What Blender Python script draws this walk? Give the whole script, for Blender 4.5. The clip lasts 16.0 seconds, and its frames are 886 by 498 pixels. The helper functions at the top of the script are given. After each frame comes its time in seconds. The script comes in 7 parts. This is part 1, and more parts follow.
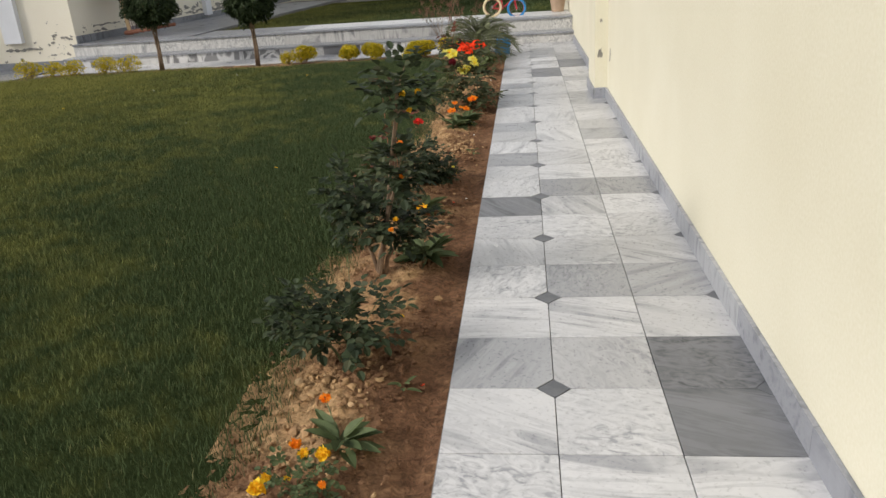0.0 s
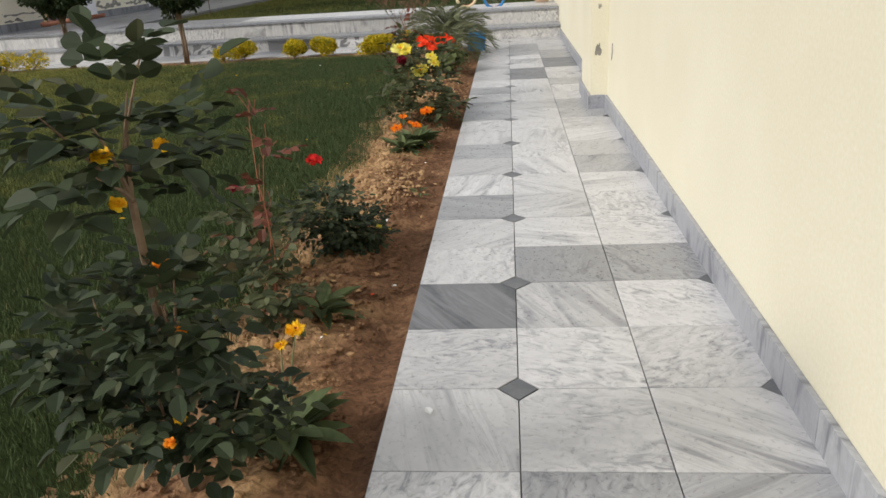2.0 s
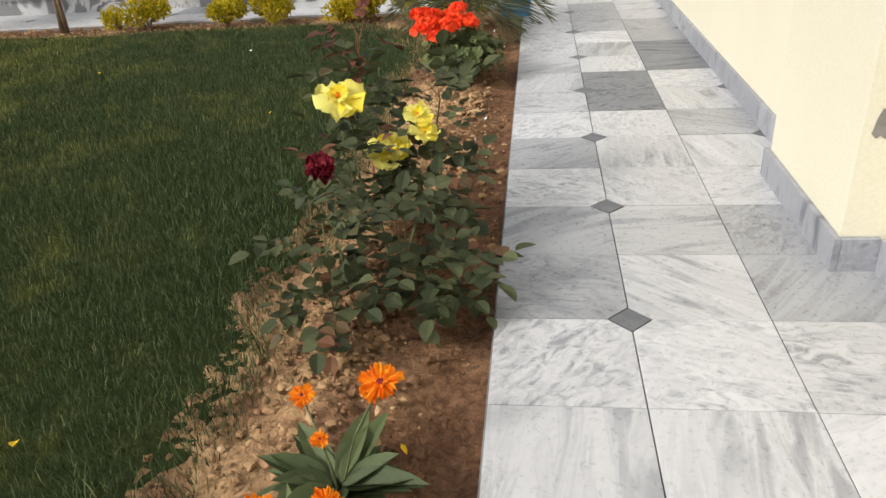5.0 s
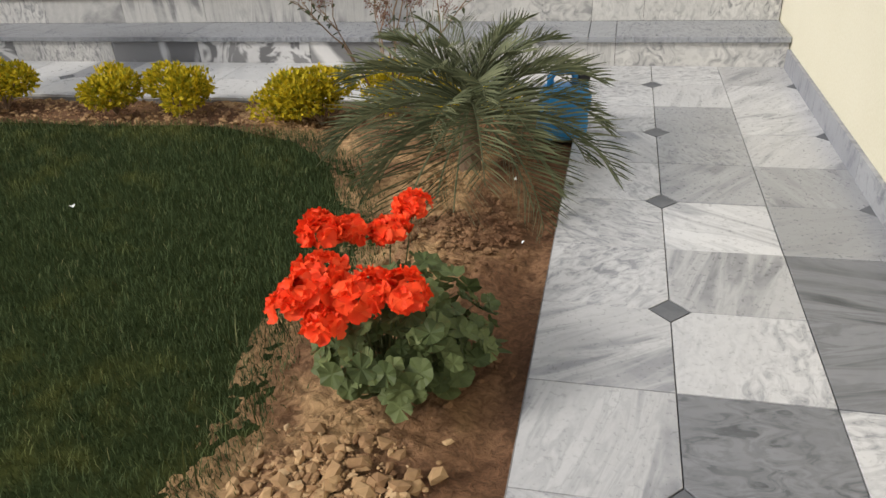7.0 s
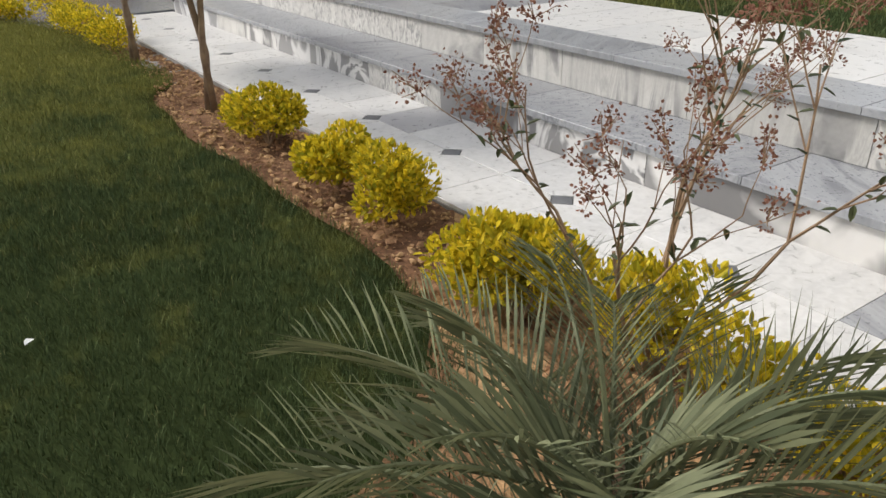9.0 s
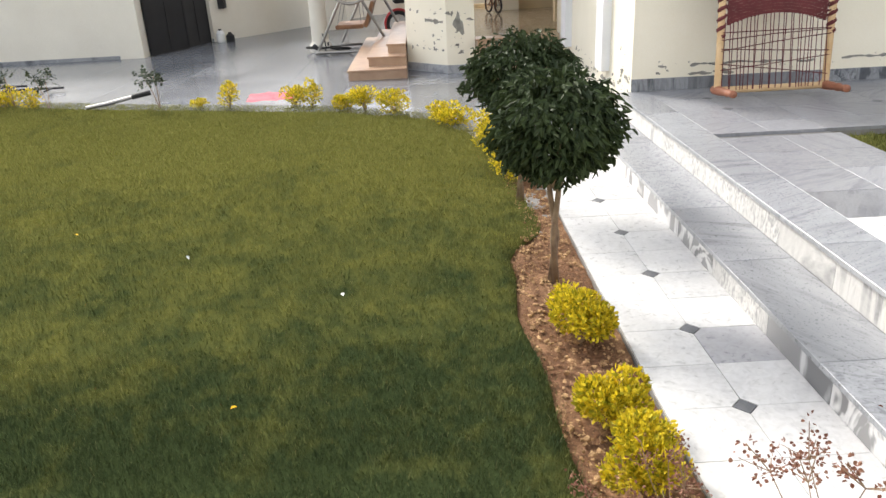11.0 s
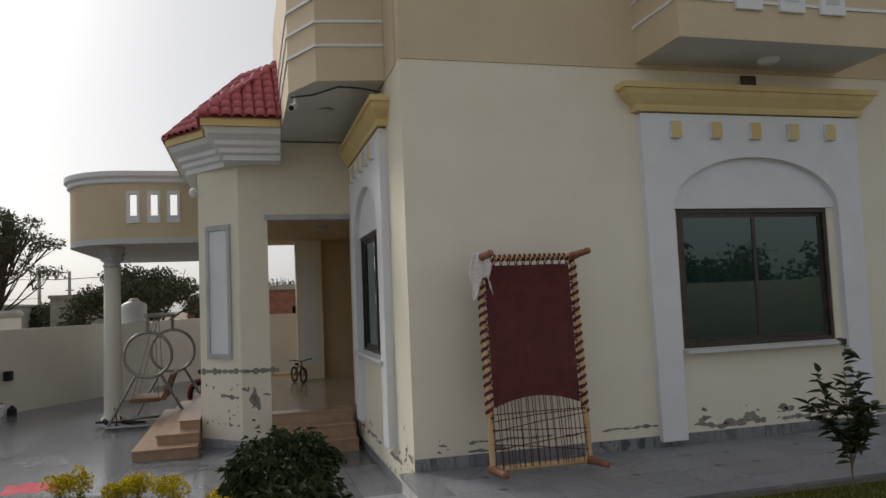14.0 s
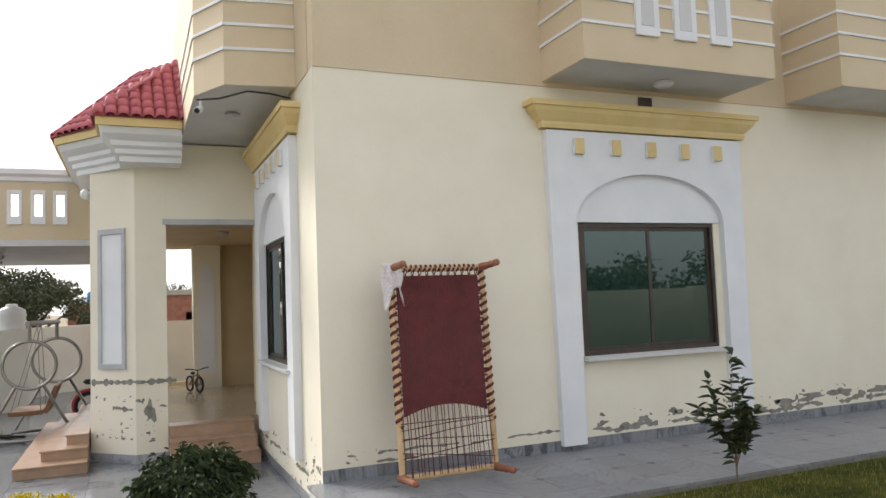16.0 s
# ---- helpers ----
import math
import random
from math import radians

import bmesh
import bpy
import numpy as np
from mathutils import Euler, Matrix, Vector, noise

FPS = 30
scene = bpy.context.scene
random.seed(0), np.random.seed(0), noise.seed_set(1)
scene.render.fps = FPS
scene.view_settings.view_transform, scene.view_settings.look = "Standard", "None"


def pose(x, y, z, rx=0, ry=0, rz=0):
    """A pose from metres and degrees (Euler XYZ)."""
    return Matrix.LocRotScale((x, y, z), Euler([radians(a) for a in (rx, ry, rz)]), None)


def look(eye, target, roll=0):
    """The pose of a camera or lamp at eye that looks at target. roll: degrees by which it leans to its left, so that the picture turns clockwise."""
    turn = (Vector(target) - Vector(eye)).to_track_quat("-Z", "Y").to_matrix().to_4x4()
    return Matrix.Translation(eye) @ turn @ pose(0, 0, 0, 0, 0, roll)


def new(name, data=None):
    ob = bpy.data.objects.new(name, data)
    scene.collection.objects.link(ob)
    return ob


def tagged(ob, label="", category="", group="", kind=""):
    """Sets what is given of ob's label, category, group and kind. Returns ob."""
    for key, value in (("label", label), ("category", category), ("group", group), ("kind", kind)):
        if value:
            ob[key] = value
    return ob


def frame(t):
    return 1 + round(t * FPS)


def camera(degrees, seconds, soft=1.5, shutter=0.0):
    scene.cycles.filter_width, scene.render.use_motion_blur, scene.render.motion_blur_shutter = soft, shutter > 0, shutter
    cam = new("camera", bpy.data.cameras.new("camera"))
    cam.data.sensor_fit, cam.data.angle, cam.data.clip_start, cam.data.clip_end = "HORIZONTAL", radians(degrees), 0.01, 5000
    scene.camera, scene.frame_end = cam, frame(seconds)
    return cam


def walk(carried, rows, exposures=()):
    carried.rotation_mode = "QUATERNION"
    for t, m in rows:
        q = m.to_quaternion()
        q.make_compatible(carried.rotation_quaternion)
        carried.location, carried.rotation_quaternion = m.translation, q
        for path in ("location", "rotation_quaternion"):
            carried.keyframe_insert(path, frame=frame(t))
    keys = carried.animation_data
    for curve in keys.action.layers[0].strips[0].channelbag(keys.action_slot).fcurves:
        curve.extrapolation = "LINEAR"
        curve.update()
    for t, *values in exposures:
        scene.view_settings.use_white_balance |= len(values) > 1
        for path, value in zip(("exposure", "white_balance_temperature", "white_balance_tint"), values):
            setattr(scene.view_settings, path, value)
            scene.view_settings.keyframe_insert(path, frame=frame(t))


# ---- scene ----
cam = camera(62.1, 16.0)
PATH = [
    (0, (0.281, -1.775, 1.348), (0.046, 0.071, 0.617), -4.0),
    (0.5, (0.294, -1.363, 1.298), (0.089, 0.495, 0.587), -3.6),
    (1, (0.279, -0.9, 1.239), (0.076, 0.955, 0.519), -4.1),
    (1.5, (0.258, -0.451, 1.129), (0.068, 1.397, 0.388), -3.6),
    (2, (0.347, 0.009, 1.115), (0.155, 1.857, 0.375), -3.6),
    (2.5, (0.357, 0.53, 1.16), (0.16, 2.37, 0.4), -3.5),
    (3, (0.3, 1.09, 1.164), (0.092, 2.932, 0.412), -3.4),
    (5.3, (0.112, 3.995, 1.075), (-0.157, 5.735, 0.126), -3.8),
    (5.5, (0.115, 4.246, 1.088), (-0.155, 5.984, 0.134), -3.2),
    (6, (0.161, 4.893, 1.104), (-0.159, 6.619, 0.148), -3.6),
    (6.5, (0.171, 5.568, 1.149), (-0.202, 7.287, 0.197), -3.1),
    (7, (0.166, 6.28, 1.166), (-0.264, 7.973, 0.193), -3.4),
    (7.5, (0.181, 6.958, 1.165), (-0.344, 8.638, 0.216), -3.7),
    (8, (0.177, 7.614, 1.135), (-0.578, 9.204, 0.185), -3.9),
    (8.5, (0.127, 7.993, 1.153), (-0.912, 9.43, 0.228), -3.4),
    (9, (0.074, 8.361, 1.027), (-1.409, 9.38, 0.154), -0.9),
    (9.2, (0.066, 8.47, 1.05), (-1.521, 9.295, 0.155), -0.5),
    (11.3, (0.2, 8.87, 1.97), (-1.676, 8.82, 1.28), -3.6),
    (11.5, (0.188, 8.888, 1.997), (-1.724, 8.844, 1.414), -3.5),
    (12, (0.165, 9.0, 2.134), (-1.817, 8.945, 1.876), -3.6),
    (12.5, (0.217, 9.102, 2.25), (-1.782, 9.042, 2.289), -3.8),
    (13, (0.211, 9.32, 2.205), (-1.783, 9.24, 2.34), -3.7),
    (13.5, (0.234, 9.375, 2.161), (-1.755, 9.534, 2.297), -2.8),
    (14, (0.215, 9.338, 2.197), (-1.713, 9.854, 2.335), -2.4),
    (14.5, (0.193, 9.259, 2.22), (-1.645, 10.037, 2.351), -2.1),
    (15, (0.191, 9.2, 2.22), (-1.643, 9.985, 2.352), -2.1),
    (15.5, (0.215, 9.182, 2.248), (-1.619, 9.968, 2.388), -2.2),
    (16, (0.231, 9.171, 2.261), (-1.605, 9.951, 2.4), -2.2),
]

EXPOSURE = [(0, 0.15), (2.0, 0.2), (2.5, 0.08), (3.0, 0.05), (5.5, 0.5), (6.0, 0.35), (7.5, 0.2), (8.0, 0.5), (8.5, 0.6), (9.2, 0.65), (11.3, 1.4), (11.6, 1.35), (12.0, 0.95), (12.5, -0.4), (13.0, -1.2), (13.5, -0.75), (14.0, -0.45), (14.5, 0.2), (15.0, 0.55), (15.5, 0.78), (16, 0.8)]
walk(cam, [(t, look(e, g, r)) for t, e, g, r in PATH], EXPOSURE)

# ---- world, sun ----
SUN_ELEV, SUN_AZ = radians(34), radians(238)
world = bpy.data.worlds.new("sky")
scene.world = world
world.use_nodes = True
wn = world.node_tree
sky = wn.nodes.new("ShaderNodeTexSky")
sky.sky_type, sky.sun_disc = "NISHITA", False
sky.sun_elevation, sky.sun_rotation = SUN_ELEV, SUN_AZ
sky.dust_density, sky.air_density, sky.ozone_density = 3.0, 1.0, 1.0
haze = wn.nodes.new("ShaderNodeMix")
haze.data_type = "RGBA"
haze.inputs[0].default_value = 0.42
haze.inputs[7].default_value = (7.6, 7.8, 8.2, 1)
veil = wn.nodes.new("ShaderNodeHueSaturation")
veil.inputs["Saturation"].default_value = 0.35
wn.links.new(sky.outputs[0], veil.inputs["Color"])
wn.links.new(veil.outputs[0], haze.inputs[6])
wn.links.new(haze.outputs[2], wn.nodes["Background"].inputs[0])
wn.nodes["Background"].inputs[1].default_value = 0.12
sun = new("sun", bpy.data.lights.new("sun", "SUN"))
sun.data.energy, sun.data.angle, sun.data.color = 2.4, radians(14), (1.0, 0.945, 0.87)
# azimuth runs clockwise from +y
SUN_DIR = Vector((math.sin(SUN_AZ) * math.cos(SUN_ELEV), math.cos(SUN_AZ) * math.cos(SUN_ELEV), math.sin(SUN_ELEV)))
sun.matrix_world = look(SUN_DIR * 50, (0, 0, 0))

T = 0.35            # paving tile
RISE1, RISE2 = 0.165, 0.37   # heights of the step and of the terrace
Y_STEP1, Y_STEP2 = 10.5, 10.88
HX, HY = -7.64, 11.03        # house corner
rng = random.Random(7)


# ---- materials ----
def shader(name, rough=0.6, metal=0.0, spec=0.5):
    m = bpy.data.materials.new(name)
    m.use_nodes = True
    b = m.node_tree.nodes["Principled BSDF"]
    b.inputs["Roughness"].default_value = rough
    b.inputs["Metallic"].default_value = metal
    b.inputs["Specular IOR Level"].default_value = spec
    return m, m.node_tree.nodes, m.node_tree.links, b


def ramp(nodes, stops):
    r = nodes.new("ShaderNodeValToRGB")
    while len(r.color_ramp.elements) < len(stops):
        r.color_ramp.elements.new(0.5)
    for e, (p, c) in zip(r.color_ramp.elements, stops):
        e.position, e.color = p, (*c, 1)
    return r


def noise_node(nodes, links, vec, scale, detail=4, distort=0.0, rough=0.55):
    n = nodes.new("ShaderNodeTexNoise")
    n.inputs["Scale"].default_value, n.inputs["Detail"].default_value = scale, detail
    n.inputs["Distortion"].default_value, n.inputs["Roughness"].default_value = distort, rough
    if vec:
        links.new(vec, n.inputs["Vector"])
    return n


def bump(nodes, links, b, src, strength, dist):
    n = nodes.new("ShaderNodeBump")
    n.inputs["Strength"].default_value, n.inputs["Distance"].default_value = strength, dist
    links.new(src, n.inputs["Height"])
    links.new(n.outputs[0], b.inputs["Normal"])
    return n


def mix(nodes, links, kind, fac, a, c):
    n = nodes.new("ShaderNodeMix")
    n.data_type, n.blend_type = "RGBA", kind
    for sock, v in ((0, fac), (6, a), (7, c)):
        if isinstance(v, (int, float)):
            n.inputs[sock].default_value = v
        elif isinstance(v, tuple):
            n.inputs[sock].default_value = (*v, 1)
        else:
            links.new(v, n.inputs[sock])
    return n.outputs[2]


def mottled(name, dark, light, scale=3.0, fine=60.0, rough=0.6, bump_d=0.002, metal=0.0, spec=0.4):
    """Two scales of variation between two colours, with fine relief."""
    m, nodes, links, b = shader(name, rough, metal, spec)
    co = nodes.new("ShaderNodeTexCoord").outputs["Object"]
    big = noise_node(nodes, links, co, scale, 5)
    small = noise_node(nodes, links, co, fine, 3)
    r = ramp(nodes, [(0.3, dark), (0.7, light)])
    links.new(big.outputs[0], r.inputs[0])
    c = mix(nodes, links, "OVERLAY", 0.16, r.outputs[0], small.outputs[0])
    links.new(c, b.inputs["Base Color"])
    if bump_d:
        bump(nodes, links, b, small.outputs[0], 0.6, bump_d)
    return m


def marble(name, stops, vein=(0.16, 0.17, 0.19), rough=0.32, vein_amount=0.75, scale=1.0, grain=0.7, detail=8, bold=False):
    """Grey-white marble; each piece has its own tone, cut direction and veins."""
    m, nodes, links, b = shader(name, rough, 0, 0.5)
    info = nodes.new("ShaderNodeObjectInfo")
    co = nodes.new("ShaderNodeTexCoord").outputs["Object"]
    mp = nodes.new("ShaderNodeMapping")
    links.new(co, mp.inputs[0])
    turn = nodes.new("ShaderNodeCombineXYZ")
    spin = nodes.new("ShaderNodeMath")
    spin.operation = "MULTIPLY"
    links.new(info.outputs["Random"], spin.inputs[0])
    spin.inputs[1].default_value = 37.0
    links.new(spin.outputs[0], turn.inputs[2])
    links.new(turn.outputs[0], mp.inputs["Rotation"])
    shift = nodes.new("ShaderNodeCombineXYZ")
    far = nodes.new("ShaderNodeMath")
    far.operation = "MULTIPLY"
    links.new(info.outputs["Random"], far.inputs[0])
    far.inputs[1].default_value = 91.0
    for k in range(3):
        links.new(far.outputs[0], shift.inputs[k])
    links.new(shift.outputs[0], mp.inputs["Location"])
    stretch = nodes.new("ShaderNodeMapping")
    links.new(mp.outputs[0], stretch.inputs[0])
    stretch.inputs["Scale"].default_value = (1.0, 3.4, 1.0)
    v = noise_node(nodes, links, stretch.outputs[0], 2.0 * scale, detail, 1.2, 0.6 if detail > 5 else 0.5)
    veins = ramp(nodes, [(0.43, (0, 0, 0)), (0.47, (0.9, 0.9, 0.9)), (0.53, (1, 1, 1)), (0.57, (0.15, 0.15, 0.15))] if bold else [(0.34, (0, 0, 0)), (0.46, (0.85, 0.85, 0.85)), (0.54, (1, 1, 1)), (0.68, (0.3, 0.3, 0.3))])
    cloud = noise_node(nodes, links, mp.outputs[0], 8.0 * scale, detail, 0.9, 0.62)
    pick = nodes.new("ShaderNodeMath")
    pick.operation = "FRACT"
    pm = nodes.new("ShaderNodeMath")
    pm.operation = "MULTIPLY"
    pm.inputs[1].default_value = 23.7
    links.new(info.outputs["Random"], pm.inputs[0])
    links.new(pm.outputs[0], pick.inputs[0])
    sharp = ramp(nodes, [(0.5, (0.08, 0.08, 0.08)), (0.6, (0.85, 0.85, 0.85))])
    links.new(pick.outputs[0], sharp.inputs[0])
    links.new(mix(nodes, links, "MIX", sharp.outputs[0], v.outputs[0], cloud.outputs[0]), veins.inputs[0])
    blot = noise_node(nodes, links, mp.outputs[0], 26 * scale, 5, 0.8)
    frac = nodes.new("ShaderNodeMath")
    frac.operation = "FRACT"
    mul = nodes.new("ShaderNodeMath")
    mul.operation = "MULTIPLY"
    mul.inputs[1].default_value = 7.31
    links.new(info.outputs["Random"], mul.inputs[0])
    links.new(mul.outputs[0], frac.inputs[0])
    tone = ramp(nodes, stops)
    links.new(frac.outputs[0], tone.inputs[0])
    inv = nodes.new("ShaderNodeInvert")
    links.new(veins.outputs[0], inv.inputs[1])
    amount = nodes.new("ShaderNodeMath")
    amount.operation = "MULTIPLY"
    amount.inputs[1].default_value = vein_amount
    links.new(inv.outputs[0], amount.inputs[0])
    dark = mix(nodes, links, "MIX", 0.8, tone.outputs[0], vein)
    c = mix(nodes, links, "MIX", amount.outputs[0], tone.outputs[0], dark)
    br = ramp(nodes, [(0.38, (0.44, 0.44, 0.44)), (0.62, (0.56, 0.56, 0.56))])
    links.new(blot.outputs[0], br.inputs[0])
    c = mix(nodes, links, "OVERLAY", grain, c, br.outputs[0])
    links.new(c, b.inputs["Base Color"])
    wear = 0.16 if grain > 0.4 else 0.05
    rr = ramp(nodes, [(0.3, (rough - wear * 0.5,) * 3), (0.7, (rough + wear,) * 3)])
    links.new(blot.outputs[0], rr.inputs[0])
    links.new(rr.outputs[0], b.inputs["Roughness"])
    if grain > 0.4:
        bump(nodes, links, b, blot.outputs[0], 0.12, 0.001)
    return m


def leafy(name, a, c, rough=0.5, trans=0.25, extra=None):
    """Leaf colour that differs leaf by leaf."""
    m, nodes, links, b = shader(name, rough, 0, 0.2)
    g = nodes.new("ShaderNodeNewGeometry")
    stops = [(0.0, a), (0.85, c)] + ([(1.0, extra)] if extra else [])
    r = ramp(nodes, stops)
    links.new(g.outputs["Random Per Island"], r.inputs[0])
    co = nodes.new("ShaderNodeTexCoord").outputs["Object"]
    n = noise_node(nodes, links, co, 45, 2)
    col = mix(nodes, links, "OVERLAY", 0.3, r.outputs[0], n.outputs[0])
    links.new(col, b.inputs["Base Color"])
    if trans:
        out = nodes["Material Output"]
        tr = nodes.new("ShaderNodeBsdfTranslucent")
        links.new(col, tr.inputs[0])
        ms = nodes.new("ShaderNodeMixShader")
        ms.inputs[0].default_value = trans
        links.new(b.outputs[0], ms.inputs[1])
        links.new(tr.outputs[0], ms.inputs[2])
        links.new(ms.outputs[0], out.inputs[0])
    return m


def path_marble(name, pale, grey, rough=0.3):
    """Sawn marble tile: long streaks on some pieces, flaky mottling on others, each cut its own way."""
    m, nodes, links, b = shader(name, rough, 0, 0.55)
    info = nodes.new("ShaderNodeObjectInfo")
    co = nodes.new("ShaderNodeTexCoord").outputs["Object"]

    def chance(k):
        a = nodes.new("ShaderNodeMath")
        a.operation = "MULTIPLY"
        a.inputs[1].default_value = k
        links.new(info.outputs["Random"], a.inputs[0])
        f = nodes.new("ShaderNodeMath")
        f.operation = "FRACT"
        links.new(a.outputs[0], f.inputs[0])
        return a.outputs[0], f.outputs[0]

    def stops(src, *ps):
        r = ramp(nodes, [(p, (v, v, v)) for p, v in ps])
        links.new(src, r.inputs[0])
        return r.outputs[0]
    mp = nodes.new("ShaderNodeMapping")
    links.new(co, mp.inputs[0])
    turn, shift = nodes.new("ShaderNodeCombineXYZ"), nodes.new("ShaderNodeCombineXYZ")
    links.new(chance(41.0)[0], turn.inputs[2])
    for q in range(3):
        links.new(chance(97.0 + 31 * q)[0], shift.inputs[q])
    links.new(turn.outputs[0], mp.inputs["Rotation"])
    links.new(shift.outputs[0], mp.inputs["Location"])
    stretch = nodes.new("ShaderNodeMapping")
    links.new(mp.outputs[0], stretch.inputs[0])
    stretch.inputs["Scale"].default_value = (1.1, 7.5, 1.0)
    streak = noise_node(nodes, links, stretch.outputs[0], 1.7, 5, 0.9, 0.55)
    flake_map = nodes.new("ShaderNodeMapping")
    links.new(mp.outputs[0], flake_map.inputs[0])
    flake_map.inputs["Scale"].default_value = (1.0, 1.9, 1.0)
    flake = noise_node(nodes, links, flake_map.outputs[0], 13.0, 5, 1.6, 0.58)
    cloud = noise_node(nodes, links, mp.outputs[0], 3.2, 4, 0.8)
    fine = noise_node(nodes, links, mp.outputs[0], 70, 4, 0.5)
    a = stops(streak.outputs[0], (0.38, 0.0), (0.45, 0.5), (0.5, 0.9), (0.55, 0.55), (0.6, 1.0))
    c = stops(flake.outputs[0], (0.38, 0.0), (0.46, 0.55), (0.52, 0.7), (0.58, 1.0))
    which = stops(chance(23.7)[1], (0.52, 0.1), (0.58, 0.9))
    f = mix(nodes, links, "MIX", which, a, c)
    f = mix(nodes, links, "MIX", stops(cloud.outputs[0], (0.42, 0.0), (0.62, 0.7)), f, (0.8, 0.8, 0.8))
    tone = stops(chance(7.31)[1], (0.0, 0.78), (0.35, 1.0), (0.7, 1.08), (1.0, 0.86))
    col = mix(nodes, links, "MIX", f, grey, pale)
    col = mix(nodes, links, "MULTIPLY", 1.0, col, tone)
    col = mix(nodes, links, "OVERLAY", 0.2, col, stops(fine.outputs[0], (0.35, 0.42), (0.65, 0.58)))
    links.new(col, b.inputs["Base Color"])
    links.new(stops(fine.outputs[0], (0.3, rough - 0.06), (0.7, rough + 0.12)), b.inputs["Roughness"])
    bump(nodes, links, b, fine.outputs[0], 0.1, 0.0008)
    return m


M_TILE = path_marble("grey_marble", (0.54, 0.54, 0.55), (0.24, 0.245, 0.265))
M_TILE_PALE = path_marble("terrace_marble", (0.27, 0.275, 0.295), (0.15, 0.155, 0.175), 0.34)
M_TILE_MID = path_marble("mid_grey_marble", (0.34, 0.345, 0.36), (0.17, 0.175, 0.19))
M_TILE_DARK = path_marble("dark_grey_marble", (0.19, 0.195, 0.21), (0.045, 0.049, 0.056), 0.45)
M_WHITE_TILE = marble("white_marble", [(0.0, (0.52, 0.515, 0.51)), (0.6, (0.58, 0.575, 0.57)), (0.95, (0.5, 0.5, 0.5)), (1.0, (0.3, 0.3, 0.32))], vein_amount=0.25)
M_RISER = path_marble("riser_marble", (0.58, 0.57, 0.55), (0.2, 0.2, 0.205), 0.36)
M_SWIRL = marble("swirled_marble", [(0.0, (0.62, 0.61, 0.6)), (1.0, (0.5, 0.5, 0.51))], vein=(0.035, 0.035, 0.04), vein_amount=1.0, scale=0.5, grain=0.2, detail=3, bold=True)
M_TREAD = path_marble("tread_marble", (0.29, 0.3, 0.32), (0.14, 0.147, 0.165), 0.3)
M_DRIVE = marble("driveway_marble", [(0.0, (0.14, 0.148, 0.165)), (0.5, (0.19, 0.2, 0.22)), (1.0, (0.11, 0.117, 0.132))], vein=(0.07, 0.076, 0.09), rough=0.17, scale=0.35, grain=0.3, detail=5, vein_amount=0.75)
M_DIAMOND = mottled("dark_inset", (0.085, 0.09, 0.1), (0.14, 0.145, 0.155), 12, 80, 0.4, 0.0005)
M_SKIRT = marble("skirting_marble", [(0.0, (0.33, 0.34, 0.37)), (0.6, (0.26, 0.27, 0.3)), (1.0, (0.4, 0.41, 0.43))], vein=(0.1, 0.11, 0.13), vein_amount=1.0, scale=1.6, rough=0.4)
M_DARKSKIRT = path_marble("dark_skirting", (0.27, 0.28, 0.3), (0.06, 0.066, 0.078), 0.35)
M_GROUT = mottled("grout", (0.16, 0.15, 0.14), (0.26, 0.25, 0.24), 8, 120, 0.9, 0.001)
M_CREAM = mottled("cream_paint", (0.77, 0.715, 0.585), (0.82, 0.765, 0.64), 1.4, 90, 0.75, 0.0006)
# Cream toned down in the colour to offset the sun on the path wall
M_PATHWALL = mottled("path_wall_toned_cream", (0.63, 0.595, 0.465), (0.68, 0.65, 0.525), 1.1, 90, 0.8, 0.0006)
M_BEIGE = mottled("beige_paint", (0.60, 0.49, 0.335), (0.65, 0.54, 0.385), 1.4, 90, 0.75, 0.0006)
M_OCHRE = mottled("ochre_paint", (0.66, 0.5, 0.22), (0.72, 0.57, 0.29), 2.5, 90, 0.7, 0.0006)
M_WHITE = mottled("white_paint", (0.72, 0.73, 0.76), (0.78, 0.79, 0.82), 2.0, 90, 0.7, 0.0006)
M_GREYTRIM = mottled("grey_trim", (0.42, 0.42, 0.44), (0.52, 0.52, 0.54), 3.0, 90, 0.7, 0.0006)
M_OFFWHITE = mottled("boundary_paint", (0.6, 0.57, 0.5), (0.68, 0.65, 0.57), 0.8, 60, 0.8, 0.001)
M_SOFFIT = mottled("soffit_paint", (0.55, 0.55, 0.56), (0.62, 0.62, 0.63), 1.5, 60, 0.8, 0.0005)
M_PLASTER = mottled("bare_plaster", (0.16, 0.155, 0.14), (0.34, 0.32, 0.28), 9, 70, 0.95, 0.004)
